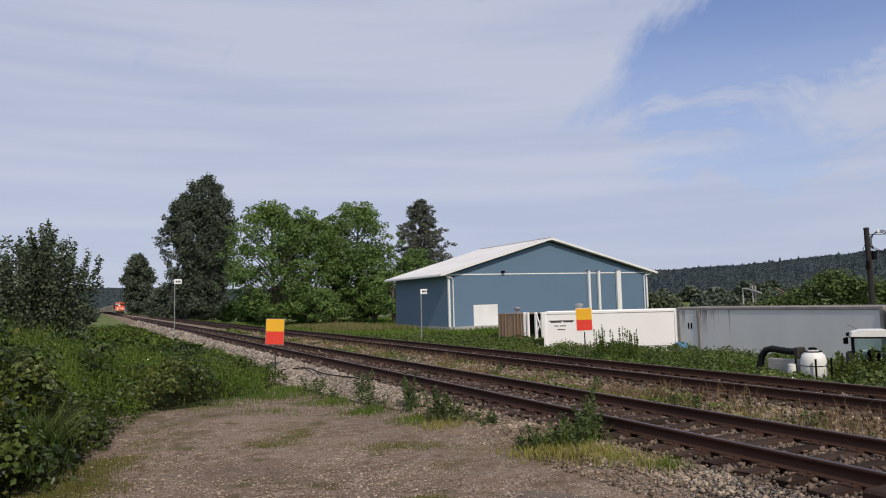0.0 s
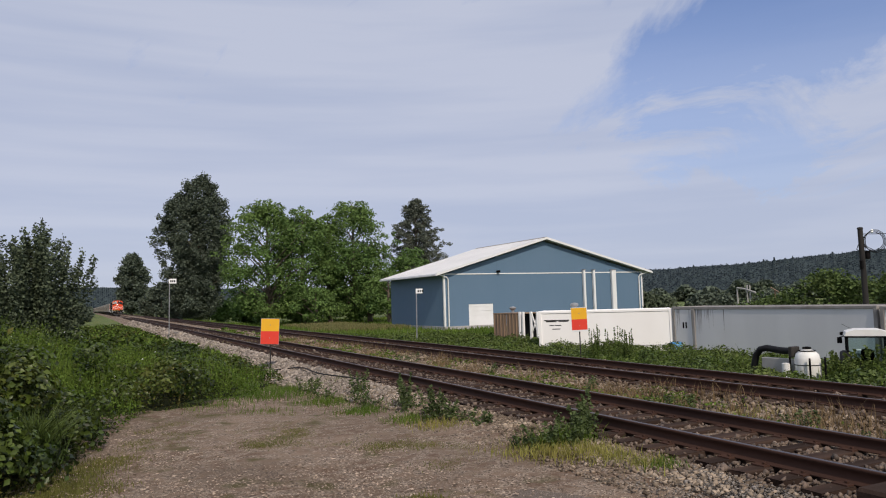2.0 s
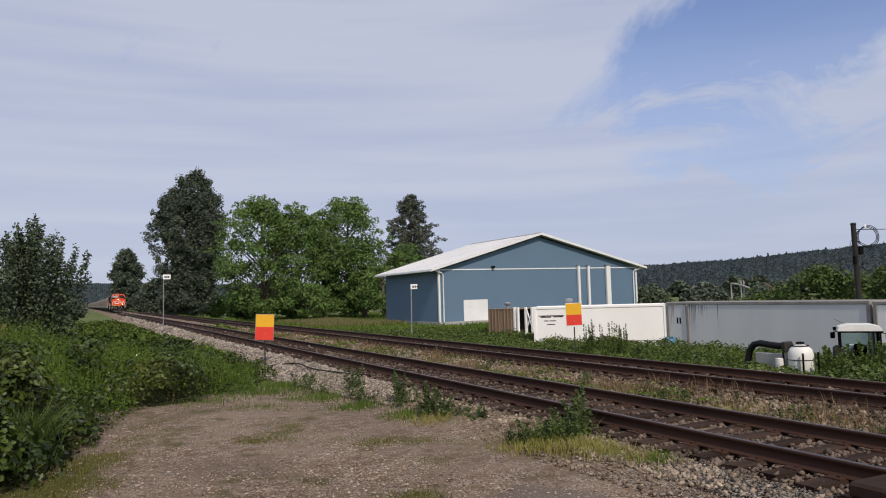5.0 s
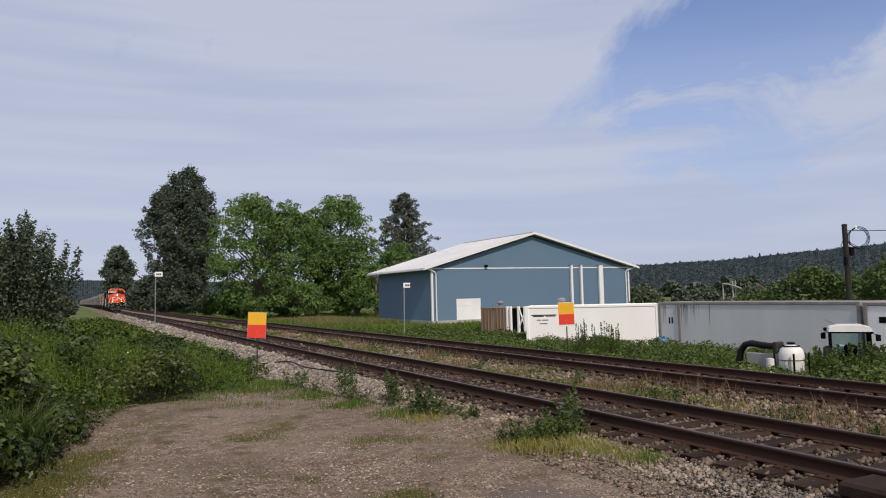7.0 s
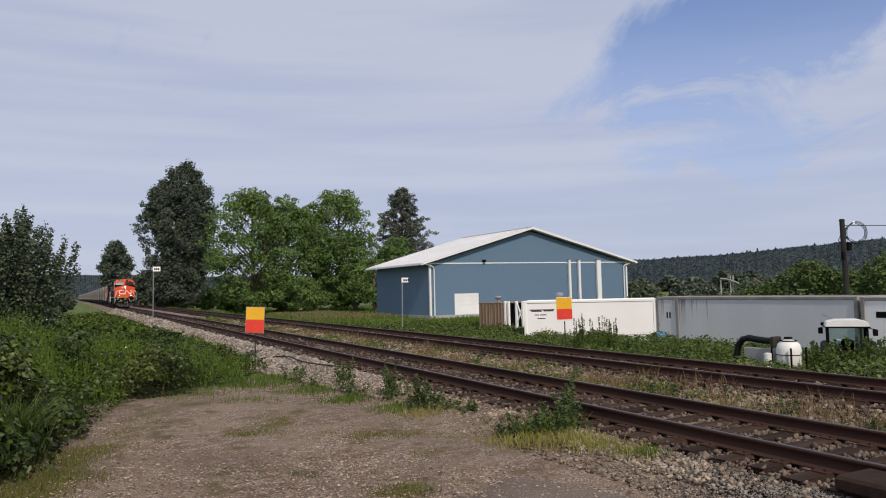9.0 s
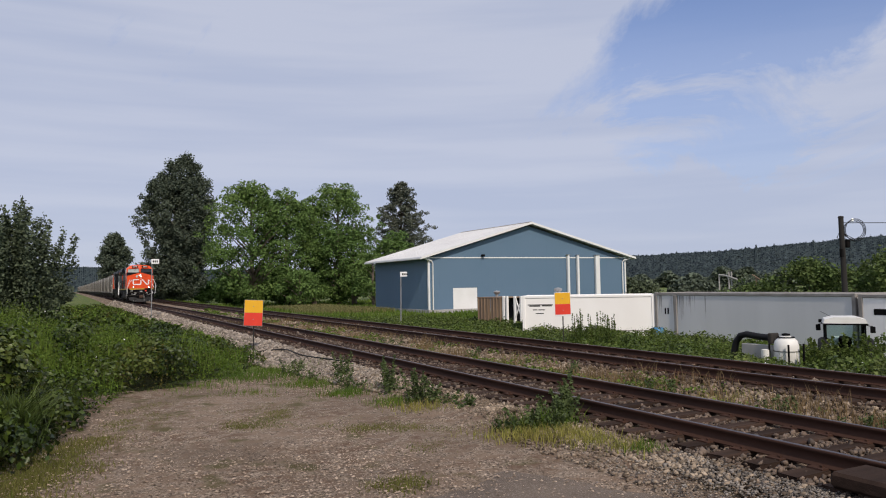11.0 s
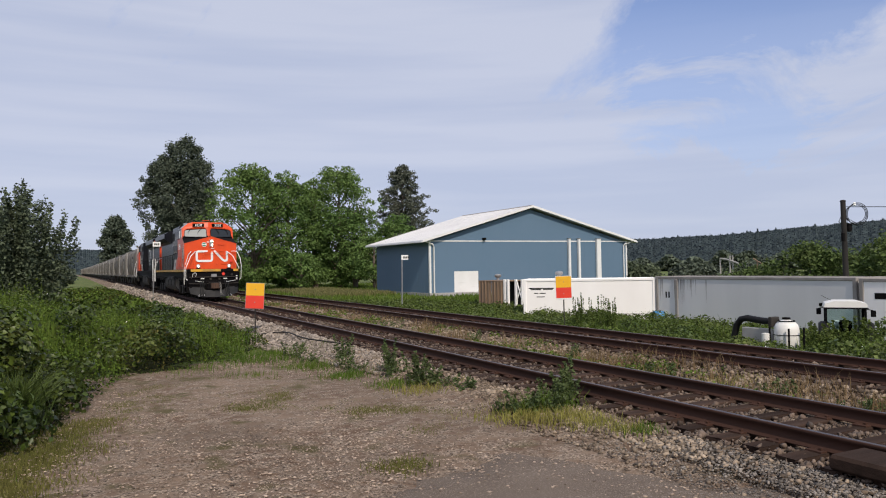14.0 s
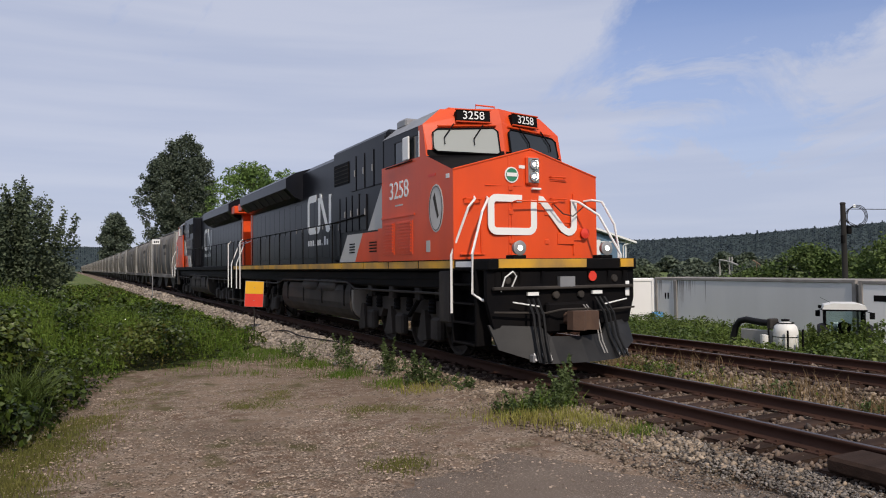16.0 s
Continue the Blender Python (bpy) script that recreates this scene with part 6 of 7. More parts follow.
def weed(x, y, height, n, label, spread=0.16, mat="leaf_bush", leaf=0.055, name="weed_plant", stems=7):
    """A bushy weed: thin stems set with leaves."""
    rng = np.random.default_rng(int(abs(x * 100) + y * 10))
    z0 = float(ground_z(np.array(x), np.array(y))) - 0.04
    o = thing(name, label, "weed", at=(x, y, z0), group="trackside weeds")
    g, cs = Geo(), []
    for k in range(stems):
        a = rng.uniform(0, 6.28)
        r = spread * rng.uniform(0.2, 1.1)
        h = height * rng.uniform(0.55, 1.0)
        top = (math.cos(a) * r * 1.6, math.sin(a) * r * 1.6, h)
        foot = (math.cos(a) * r * 0.5, math.sin(a) * r * 0.5, 0)
        g.tube([foot, tuple((p + q) / 2 for p, q in zip(foot, top)), top], 0.006, 5, 0.002)
        t = rng.uniform(0.12, 1.0, n // stems)
        c = np.outer(1 - t, foot) + np.outer(t, top) + rng.normal(0, 1, (len(t), 3)) * (spread * 0.33 * (1.15 - t))[:, None]
        cs.append(c)
    tagged(part("stem", g, M["leaf_mid"], o), kind="stuff")
    v, f = leaves(np.concatenate(cs), leaf, rng, up=0.3)
    part("foliage", fast_mesh("foliage", v, f, M[mat]), None, o)


def tuft_field(name, label, mat, spots, height, width, rng):
    """Grass tufts: spots are x, y, radius, blades."""
    xs, ys = [], []
    for x, y, r, n in spots:
        xs.append(rng.normal(x, r, n))
        ys.append(rng.normal(y, r, n))
    x, y = np.concatenate(xs), np.concatenate(ys)
    v, f = blades(np.stack([x, y, ground_z(x, y) - 0.02], 1), height, width, rng)
    tagged(new(name, fast_mesh(name, v, f, M[mat])), label, "grass", kind="stuff")


def build_small_weeds():
    rng = np.random.default_rng(5)
    label = "leafy green weed growing on the ballast edge"
    for x, y, h, n, s in ((6.55, 8.85, 0.78, 620, 0.19), (6.2, 8.6, 0.5, 520, 0.22), (5.85, 8.5, 0.42, 520, 0.24), (5.6, 8.6, 0.40, 420, 0.2), (5.45, 8.85, 0.28, 220, 0.16), (5.42, 11.85, 0.86, 620, 0.17), (5.55, 11.55, 0.5, 380, 0.18),
                          (5.62, 13.55, 0.74, 560, 0.19), (5.45, 13.2, 0.42, 300, 0.2), (5.6, 16.3, 0.62, 460, 0.2), (5.3, 15.5, 0.36, 260, 0.2), (4.9, 16.8, 0.3, 200, 0.22), (5.72, 11.2, 0.3, 200, 0.2), (5.76, 10.6, 0.3, 220, 0.16), (5.2, 14.5, 0.3, 240, 0.22), (4.9, 18.3, 0.5, 300, 0.25),
                          (9.75, 10.2, 0.4, 260, 0.25), (9.95, 8.0, 0.35, 200, 0.2), (10.0, 13.5, 0.4, 240, 0.3), (9.8, 6.5, 0.3, 160, 0.2), (9.9, 18.0, 0.4, 240, 0.35), (9.7, 23.0, 0.4, 240, 0.4)):
        weed(x, y, h, n, label, s, "leaf_weedy", 0.062)
    for x, y in ((20.0, 25.9), (19.8, 25.2), (20.2, 24.6), (19.9, 24.2), (19.8, 23.6), (20.3, 26.5), (19.7, 26.2), (20.4, 25.3)):
        weed(x, y, 2.2, 560, "tall spiky green weed in front of a container", 0.15, leaf=0.085, stems=6, name="tall_weed", mat="leaf_strip")
    for x, y, h in ((20.6, 13.2, 2.0), (21.2, 13.9, 2.1), (20.3, 13.9, 1.9), (21.6, 14.6, 2.0), (20.9, 14.5, 1.9), (20.2, 12.6, 2.0), (20.8, 12.4, 2.1), (21.4, 13.0, 2.0), (20.9, 15.1, 1.7), (21.5, 15.3, 1.75), (20.5, 14.6, 1.7)):
        weed(x, y, h * 0.86, 800, "leafy green shrub shoots before the tractor", 0.36, leaf=0.12, stems=8, name="shrub_shoots", mat="leaf_strip")
    green = [(5.9, 8.6, 0.2, 250), (6.2, 8.5, 0.18, 200), (6.0, 6.7, 0.12, 200), (5.1, 12.2, 0.25, 500), (4.9, 14.0, 0.3, 500), (4.6, 16.0, 0.4, 600), (3.9, 18.2, 0.6, 900),
             (2.2, 17.0, 0.5, 250), (3.1, 15.3, 0.35, 120), (-1.5, 8.6, 0.3, 300),  (4.8, 19.3, 0.5, 700)]
    tuft_field("grass_tufts", "short green grass tufts on the gravel", "leaf_mid", green, 0.16, 0.006, rng)
    dry = [(5.5, 8.3, 0.22, 500), (5.75, 7.9, 0.2, 500), (5.85, 7.4, 0.16, 400), (5.9, 6.9, 0.14, 220), (5.3, 8.6, 0.25, 250), (5.3, 11.3, 0.25, 350), (9.9, 9.2, 0.4, 260),
           (9.7, 12.0, 0.4, 240), (9.9, 16.0, 0.6, 300), (9.8, 21.0, 0.8, 400), (9.8, 26.0, 1.0, 500), (9.8, 33.0, 1.4, 700), (9.8, 42.0, 2, 900)]
    tuft_field("dry_grass", "dry yellow grass at the ballast edge", "leaf_dry", dry, 0.17, 0.006, rng)
    tall = [(5.55, 8.7, 0.16, 45), (5.85, 8.55, 0.18, 60), (6.1, 8.5, 0.16, 40)]
    tuft_field("tall_tuft", "tall green grass tuft on the ballast edge", "leaf_weed", tall, 0.34, 0.006, rng)
    turf = []
    for k in range(80):
        y = rng.uniform(5.6, 12.0)
        turf.append((float(np.interp(y, [6, 9.5, 12], [-1.75, -0.6, 0.15])) + rng.normal(0, 0.26), y, 0.2, 260))
    # worn patches of turf on the lot: middle, spread along x and y, tufts
    for px, py, wx, wy, n in ((3.1, 12.0, 0.5, 0.45, 26), (2.6, 11.6, 0.4, 0.3, 12), (4.5, 9.9, 0.22, 0.25, 12), (3.9, 10.6, 0.3, 0.2, 6), (4.3, 8.8, 0.3, 0.2, 8), (1.6, 14.8, 0.6, 0.4, 20),
                              (2.5, 15.2, 0.6, 0.5, 22), (0.9, 13.0, 0.4, 0.4, 12), (3.15, 7.2, 0.3, 0.12, 5), (3.4, 13.8, 0.6, 0.4, 14), (4.9, 10.4, 0.3, 0.5, 14), (5.2, 9.4, 0.3, 0.3, 12)):
        for k in range(n):
            turf.append((rng.normal(px, wx), rng.normal(py, wy), 0.13, 150))
    tuft_field("olive_turf", "short olive turf creeping over the gravel", "leaf_olive", turf, 0.055, 0.005, rng)
    stalks = [(rng.uniform(9.2, 10.9), 5 + 40 * rng.uniform(0, 1) ** 1.4, 0.16, 26) for k in range(150)]
    tuft_field("dry_stalks", "thin brown dead stalks between the two tracks", "leaf_brown", stalks, 0.34, 0.006, rng)
    # low creeping weeds on the ballast between the tracks
    x, y = scatter(32000, 9.0, 10.8, 4, 70, rng, lambda a, b: np.clip(1.5 * lumps(a * 1.3, b, 0.9) - 0.08, 0, 1), 1.5)
    v, f = leaves(np.stack([x, y, ground_z(x, y) + 0.05 + 0.12 * rng.uniform(0, 1, len(x)) ** 2], 1), 0.05 + 0.0022 * y, rng, up=0.4)
    tagged(new("creeping_weeds", fast_mesh("creeping_weeds", v, f, M["leaf_weed"])), "low creeping weeds between the two tracks", "weeds", kind="stuff")
    # meadow beyond the tracks
    x, y = scatter(60000, 14, 75, 58, 140, rng, lambda a, b: np.clip(0.6 + lumps(a, b, 0.2), 0.1, 1), 1.3)
    inside = (x > 34) & (x < 62.5) & (y > 69) & (y < 87.6)
    x, y = x[~inside], y[~inside]
    v, f = blades(np.stack([x, y, ground_z(x, y) - 0.03], 1), 0.45, 0.05, rng)
    tagged(new("meadow_grass", fast_mesh("meadow_grass", v, f, M["leaf_mid"])), "uncut meadow grass round the barn", "grass", kind="stuff")
    x, y = scatter(16000, 24, 36, 78, 104, rng, lambda a, b: smooth01(33.8, 32, a), 1.2)
    v, f = blades(np.stack([x, y, ground_z(x, y) - 0.03], 1), 0.6, 0.05, rng)
    tagged(new("hay_grass", fast_mesh("hay_grass", v, f, M["hay"])), "pale ripe hay grass beside the barn", "grass", kind="stuff")


def tree(name, label, x, y, height, trunk_r, clumps, leaf_mat, leaf, per, seed, z0=None, squash=0.8, category="tree", group="", droop=0.0, skin=False):
    """clumps: dx, dy, z (from the foot), radius. Limbs reach every third clump."""
    rng = np.random.default_rng(seed)
    z0 = float(ground_z(np.array(x), np.array(y))) - 0.1 if z0 is None else z0
    o = thing(name, label, category, at=(x, y, z0), group=group)
    g = Geo()
    g.tube([(0, 0, 0), (0.05 * height * rng.normal() * 0.2, 0, height * 0.35), (0, 0.1, height * 0.62), (0, 0, height * 0.86)], trunk_r, 8, trunk_r * 0.2)
    for k, (dx, dy, z, r) in enumerate(clumps):
        if k % 7 == 0:
            b = max(0.08 * height, z - 0.55 * math.hypot(dx, dy) - 0.05 * height)
            g.tube([(0, 0, b), (dx * 0.5, dy * 0.5, (b + z) * 0.5 + 0.02 * height), (dx, dy, z)], trunk_r * 0.35, 5, trunk_r * 0.08)
    part("trunk", g, M["bark"], o, smooth=True)
    cs = []
    for dx, dy, z, r in clumps:
        n = max(30, int(per * r * r))
        d = rng.normal(size=(n, 3))
        d /= np.linalg.norm(d, axis=1)[:, None]
        rad = r * rng.uniform(0.35, 1.0, n) ** 0.6 * (1 + 0.25 * rng.normal(size=n))
        c = d * rad[:, None] * np.array([1, 1, squash])
        c[:, 2] -= droop * np.hypot(c[:, 0], c[:, 1])
        cs.append(c + np.array([dx, dy, z]))
    outward = None
    if skin:
        q = np.array(clumps)
        inner, outward = shells(q[:, :3], q[:, 3], per, rng, squash, -0.5)
        cs = [inner]
    v, f = leaves(np.concatenate(cs), leaf, rng, up=0.25, aspect=0.75, out=outward)
    part("crown", fast_mesh("crown", v, f, M[leaf_mat]), None, o)
    return o


def ovoid_clumps(n, width, z_lo, z_hi, r_lo, r_hi, seed, belly=0.45, edge=0.85):
    """Clumps through an egg-shaped crown, uneven at the rim."""
    rng = np.random.default_rng(seed)
    out = []
    while len(out) < n:
        t = rng.uniform(0, 1)
        w = (math.sin(math.pi * min(1, t / (2 * belly)) if t < belly else math.pi * (0.5 + 0.5 * (t - belly) / (1 - belly)))) ** 0.42
        a, q = rng.uniform(0, 6.28), rng.uniform(0.2, 1.0) ** 0.5
        r = rng.uniform(r_lo, r_hi)
        rad = max(0.0, (width / 2) * w * q * edge * rng.uniform(0.85, 1.12) - r * 0.35)
        out.append((math.cos(a) * rad, math.sin(a) * rad, z_lo + (z_hi - z_lo) * t, r))
    return out


def build_trees():
    cotton = []
    for dx, w, lo, hi, n, belly, seed in ((0.6, 10.6, 1.2, 28.7, 260, 0.6, 1), (-3.0, 9.2, 4.0, 25.2, 200, 0.58, 11), (2.2, 8.8, 8.0, 24.5, 120, 0.55, 12), (-0.9, 8.5, 1.0, 12.0, 90, 0.5, 13)):
        cotton += [(x + dx, y, z, r) for x, y, z, r in ovoid_clumps(n, w, lo, hi, 0.4, 1.3, seed, belly, 1.08)]
    tree("cottonwood_tree", "tall dark green cottonwood tree beyond the track", 18.1, 149, 28, 0.6, cotton, "leaf_poplar", 0.40, 170, 1, squash=1.15)
    # the maple row: a broad dome and a narrower one, with lower growth between and before them
    for x, y, h, w, n, seed in ((24.3, 114, 19.5, 13.8, 170, 2), (38.4, 114, 20.0, 12.2, 140, 3), (29.6, 113, 18.3, 9.6, 95, 4), (34.6, 115, 17.6, 7.0, 55, 5), (40.4, 112, 13.0, 8.0, 50, 10)):
        big = ovoid_clumps(n, w, 0.8, h - 1.2, 0.75, 1.75, seed, 0.52, 1.04)
        tips = ovoid_clumps(n, w * 1.12, 1.0, h + 0.1, 0.35, 0.75, seed + 60, 0.52, 1.12)
        tree("maple_tree", "broad bright green leafy maple beside the meadow", x, y, h, 0.45, big + tips, "leaf_tree", 0.36, 76, seed, group="maple row", skin=True)
    for x, y, h, w, n, seed in ((45.0, 104, 11.9, 8.6, 70, 8), (40.6, 104, 8.6, 7.0, 50, 9), (30.0, 107, 6.0, 7.5, 44, 6)):
        tree("maple_tree", "bright green leafy tree at the meadow edge", x, y, h, 0.3, ovoid_clumps(n, w, 1.0, h - 0.6, 0.5, 1.2, seed, 0.45, 1.05), "leaf_tree", 0.34, 100, seed, group="maple row", skin=True)
    rng = np.random.default_rng(3)
    # tall fir with drooping whorls
    cl = []
    for k in range(25):
        z = 7.6 + k * 0.68
        w = 5.7 * (1 - (k / 25.0) ** 3.4) + 1.4
        for a in np.arange(0, 6.28, 6.28 / max(4, 10 - k // 3)):
            q = rng.uniform(0.4, 1.05)
            for s in (0.45, 0.8, 1.0):
                cl.append((math.cos(a + k) * w * q * s, math.sin(a + k) * w * q * s, z - 0.35 * s * q + rng.normal(0, 0.35), 1.05 - 0.35 * s))
    tree("fir_tree", "tall grey green fir rising behind the barn", 60.1, 137.5, 25.2, 0.45, cl, "needle", 0.34, 110, 20, squash=0.55, droop=0.1)
    # upright willow shrub on the lot's side
    cl = []
    r2 = random.Random(9)
    for k in range(105):
        a = r2.uniform(0, 6.28)
        q = r2.uniform(0, 1) ** 0.6 * 2.5
        top = 6.35 - 0.5 * q ** 1.35 + r2.uniform(-0.8, 0.7)
        for s in (0.25, 0.4, 0.55, 0.68, 0.8, 0.9, 1.0):
            cl.append((math.cos(a) * q * (0.45 + 0.65 * s), math.sin(a) * q * (0.45 + 0.65 * s), top * s, 0.62 - 0.44 * s))
    tree("willow_shrub", "grey green upright willow shrub beside the track", -2.8, 42, 6.0, 0.12, cl, "leaf_willow", 0.16, 330, 31, squash=1.9, category="shrub")
    # further trees down the line
    tree("tree", "dark rounded tree far down the line", 16.6, 400, 31, 0.8, ovoid_clumps(90, 17.0, 3, 30, 1.8, 3.2, 41), "leaf_poplar", 1.1, 40, 41)
    for x, y, h, w, s in ((-4.0, 150, 4.2, 8, 35), (-4.5, 205, 5.0, 9, 36), (-8.5, 260, 6.0, 12, 37), (-12, 130, 5.0, 12, 38), (14.5, 190, 9, 8, 42), (17.5, 175, 7.5, 7, 43), (20, 185, 6, 8, 44), (13.6, 215, 7, 7, 45), (25, 165, 5, 7, 46), (43, 128, 6, 8, 47), (33, 128, 5, 9, 48), (24, 128, 5, 9, 49)):
        tree("shrub", "dark green leafy shrub at the field edge", x, y, h, 0.15, ovoid_clumps(32, w, 0.8, h - 0.6, 0.9, 1.6, s), "leaf_tree" if s > 45 else "leaf_poplar", 0.6, 70, s, category="shrub", group="field edge shrubs")
    # bushes behind the containers
    for x, y, h, w, s in ((49, 36, 4.8, 8.5, 51), (52, 31, 5.4, 8.5, 52), (47, 28, 4.8, 7.0, 53), (54, 26, 5.6, 9, 54), (57, 38, 4.2, 8.5, 55), (50, 42, 3.0, 7.0, 56)):
        tree("bush", "leafy green bush behind the containers", x, y, h, 0.1, ovoid_clumps(70, w, 0.6, h - 0.5, 0.45, 1.0, s, 0.45), "leaf_bush", 0.26, 190, s, category="bush", group="bushes behind containers", z0=-1.7)
    for k in range(10):
        x, y = 62 + k * 3.2, 82 - k * 4.2
        tree("bush", "low dark hedge bush behind the yard", x + 4 * math.sin(k * 2.1), y, 3.4 + 0.7 * math.sin(k * 1.7), 0.12, ovoid_clumps(34, 8.5, 0.5, 2.9, 0.9, 1.5, 60 + k), "leaf_poplar" if k % 2 else "leaf_willow", 0.45, 90, 60 + k, category="bush", group="yard hedge", z0=-1.7)


def build_hills():
    """Wooded ridges on the horizon, rough with tree tops."""
    def ridge(name, label, heading0, heading1, dist, crest, depth, seed, n=700):
        rng = np.random.default_rng(seed)
        a = np.radians(np.linspace(heading0, heading1, n))
        c = np.interp(np.degrees(a), [p[0] for p in crest], [p[1] for p in crest])
        c = c + np.interp(np.linspace(0, 90, n), np.arange(91), rng.normal(0, 1.6, 91)) + rng.exponential(1.5, n) * (rng.uniform(0, 1, n) > 0.45)
        rows = []
        for t in np.linspace(0, 1, 9):
            d = dist * (1 + depth * (t - 1))
            z = -4 + (c + 4) * t ** 0.8 + (rng.normal(0, 1.0, n) if 0 < t < 1 else 0)
            rows.append(np.stack([np.sin(a) * d, np.cos(a) * d, z], 1))
        d = dist * 1.3
        rows.append(np.stack([np.sin(a) * d, np.cos(a) * d, 0 * a - 4], 1))
        v = np.concatenate(rows)
        i = (np.arange(len(rows) - 1)[:, None] * n + np.arange(n - 1)[None]).ravel()
        f = np.stack([i, i + 1, i + n + 1, i + n], 1)
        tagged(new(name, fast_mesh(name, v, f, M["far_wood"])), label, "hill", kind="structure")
        m = 40000
        j, t = rng.integers(0, n, m), rng.uniform(0.05, 1.0, m)
        d = dist * (1 + depth * (t - 1))
        cz = -4 + (c[j] + 4) * t ** 0.8 + rng.uniform(-1, 2.0, m)
        cc = np.stack([np.sin(a[j]) * d, np.cos(a[j]) * d, cz], 1)
        lv, lf = leaves(cc, 5.0, rng, up=1.5, aspect=0.8)
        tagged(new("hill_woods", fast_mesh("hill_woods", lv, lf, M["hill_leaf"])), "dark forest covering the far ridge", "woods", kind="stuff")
    ridge("backdrop", "long dark wooded ridge on the horizon", 36, 120, 2000, [(36, 62), (42, 68), (48, 72), (53, 85), (60, 98), (70, 120), (120, 110)], 0.3, 71)
    ridge("backdrop", "low wooded rise beyond the line", -60, 36, 2400, [(-60, 60), (-4, 66), (2, 72), (8, 60), (20, 45), (36, 58)], 0.3, 72)
    # belts of trees nearer by, joined woods
    rng = np.random.default_rng(77)
    vs, fs, off = [], [], 0
    for h0, h1, d, top, n in ((38, 75, 330, 7.0, 30000), (-12, 34, 520, 11, 26000)):
        a = np.radians(rng.uniform(h0, h1, n))
        crown = top * (0.75 + 0.3 * np.sin(a * 61) * np.sin(a * 23 + 1) + 0.2 * np.sin(a * 190))
        dd = d * rng.uniform(0.92, 1.06, n)
        c = np.stack([np.sin(a) * dd, np.cos(a) * dd, -1.5 + crown * rng.uniform(0, 1, n) ** 0.6], 1)
        keep = np.abs(c[:, 0] - track_x(c[:, 1]) - 2.2) > 9
        v, f = leaves(c[keep], 1.9, rng, up=0.4, aspect=0.9)
        vs.append(v)
        fs.append(f + off)
        off += len(v)
    tagged(new("far_woods", fast_mesh("far_woods", np.concatenate(vs), np.concatenate(fs), M["leaf_poplar"])), "far belts of dark green woodland", "woods", kind="stuff")


build_brambles()
build_strip()
build_small_weeds()
build_trees()
build_hills()
# ---- signs, poles, yard clutter ----
def flag_sign(x, y, z_ground, z_mid, w, h, lean, turn, label, blank):
    """A two-colour board, yellow above red, on a thin steel post."""
    o = thing("track_sign", label, "sign", at=pose(x, y, z_ground, 0, 0, turn), group="yellow and red track signs")
    zm = z_mid - z_ground
    b = part("board", Geo().box(-w / 2, w / 2, -0.008, 0.008, -h / 2, h / 2, 0.004), M["white_paint"] if blank else M["galv"], o, at=pose(0, 0, zm, 0, lean, 0))
    part("yellow_half", Geo().box(-w / 2 + 0.012, w / 2 - 0.012, -0.014, -0.008, 0.01, h / 2 - 0.012), M["yellow"], b, "yellow upper half")
    part("red_half", Geo().box(-w / 2 + 0.012, w / 2 - 0.012, -0.014, -0.008, -h / 2 + (0.06 if blank else 0.012), 0.006), M["red"], b, "red lower half")
    part("post", Geo().tube([(0, 0.03, -0.2), (0, 0.03, zm * 0.5), (math.sin(radians(lean)) * 0.1, 0.03, zm + h * 0.35)], 0.022, 8), M["wood_pole"], o, "thin dark steel post", smooth=True)
    for dz in (-0.25, 0.25):
        part("bolt", Geo().lathe([(0.016, -0.014), (0.016, -0.022), (0.003, -0.024)], (0, 0, dz * h), "y", 8), M["galv"], b)


def milepost(x, y, z_top, z_ground, label, w=0.55, h=0.36):
    o = thing("mile_marker", label, "sign", at=(x, y, z_ground), group="white mile markers")
    zt = z_top - z_ground
    part("post", Geo().tube([(-0.05, 0.03, -0.3), (-0.02, 0.03, zt * 0.5), (0, 0.03, zt)], 0.035, 8), M["galv"], o, "slim pale steel post", smooth=True)
    b = part("plate", Geo().box(-0.05, w - 0.05, -0.012, 0.012, zt - h, zt, 0.006), M["white_paint"], o, "small white plate")
    for k in range(3):
        part("character_bar", Geo().box(0.06 + k * 0.13, 0.15 + k * 0.13, -0.016, -0.011, zt - h * 0.72, zt - h * 0.3), M["black"], b)


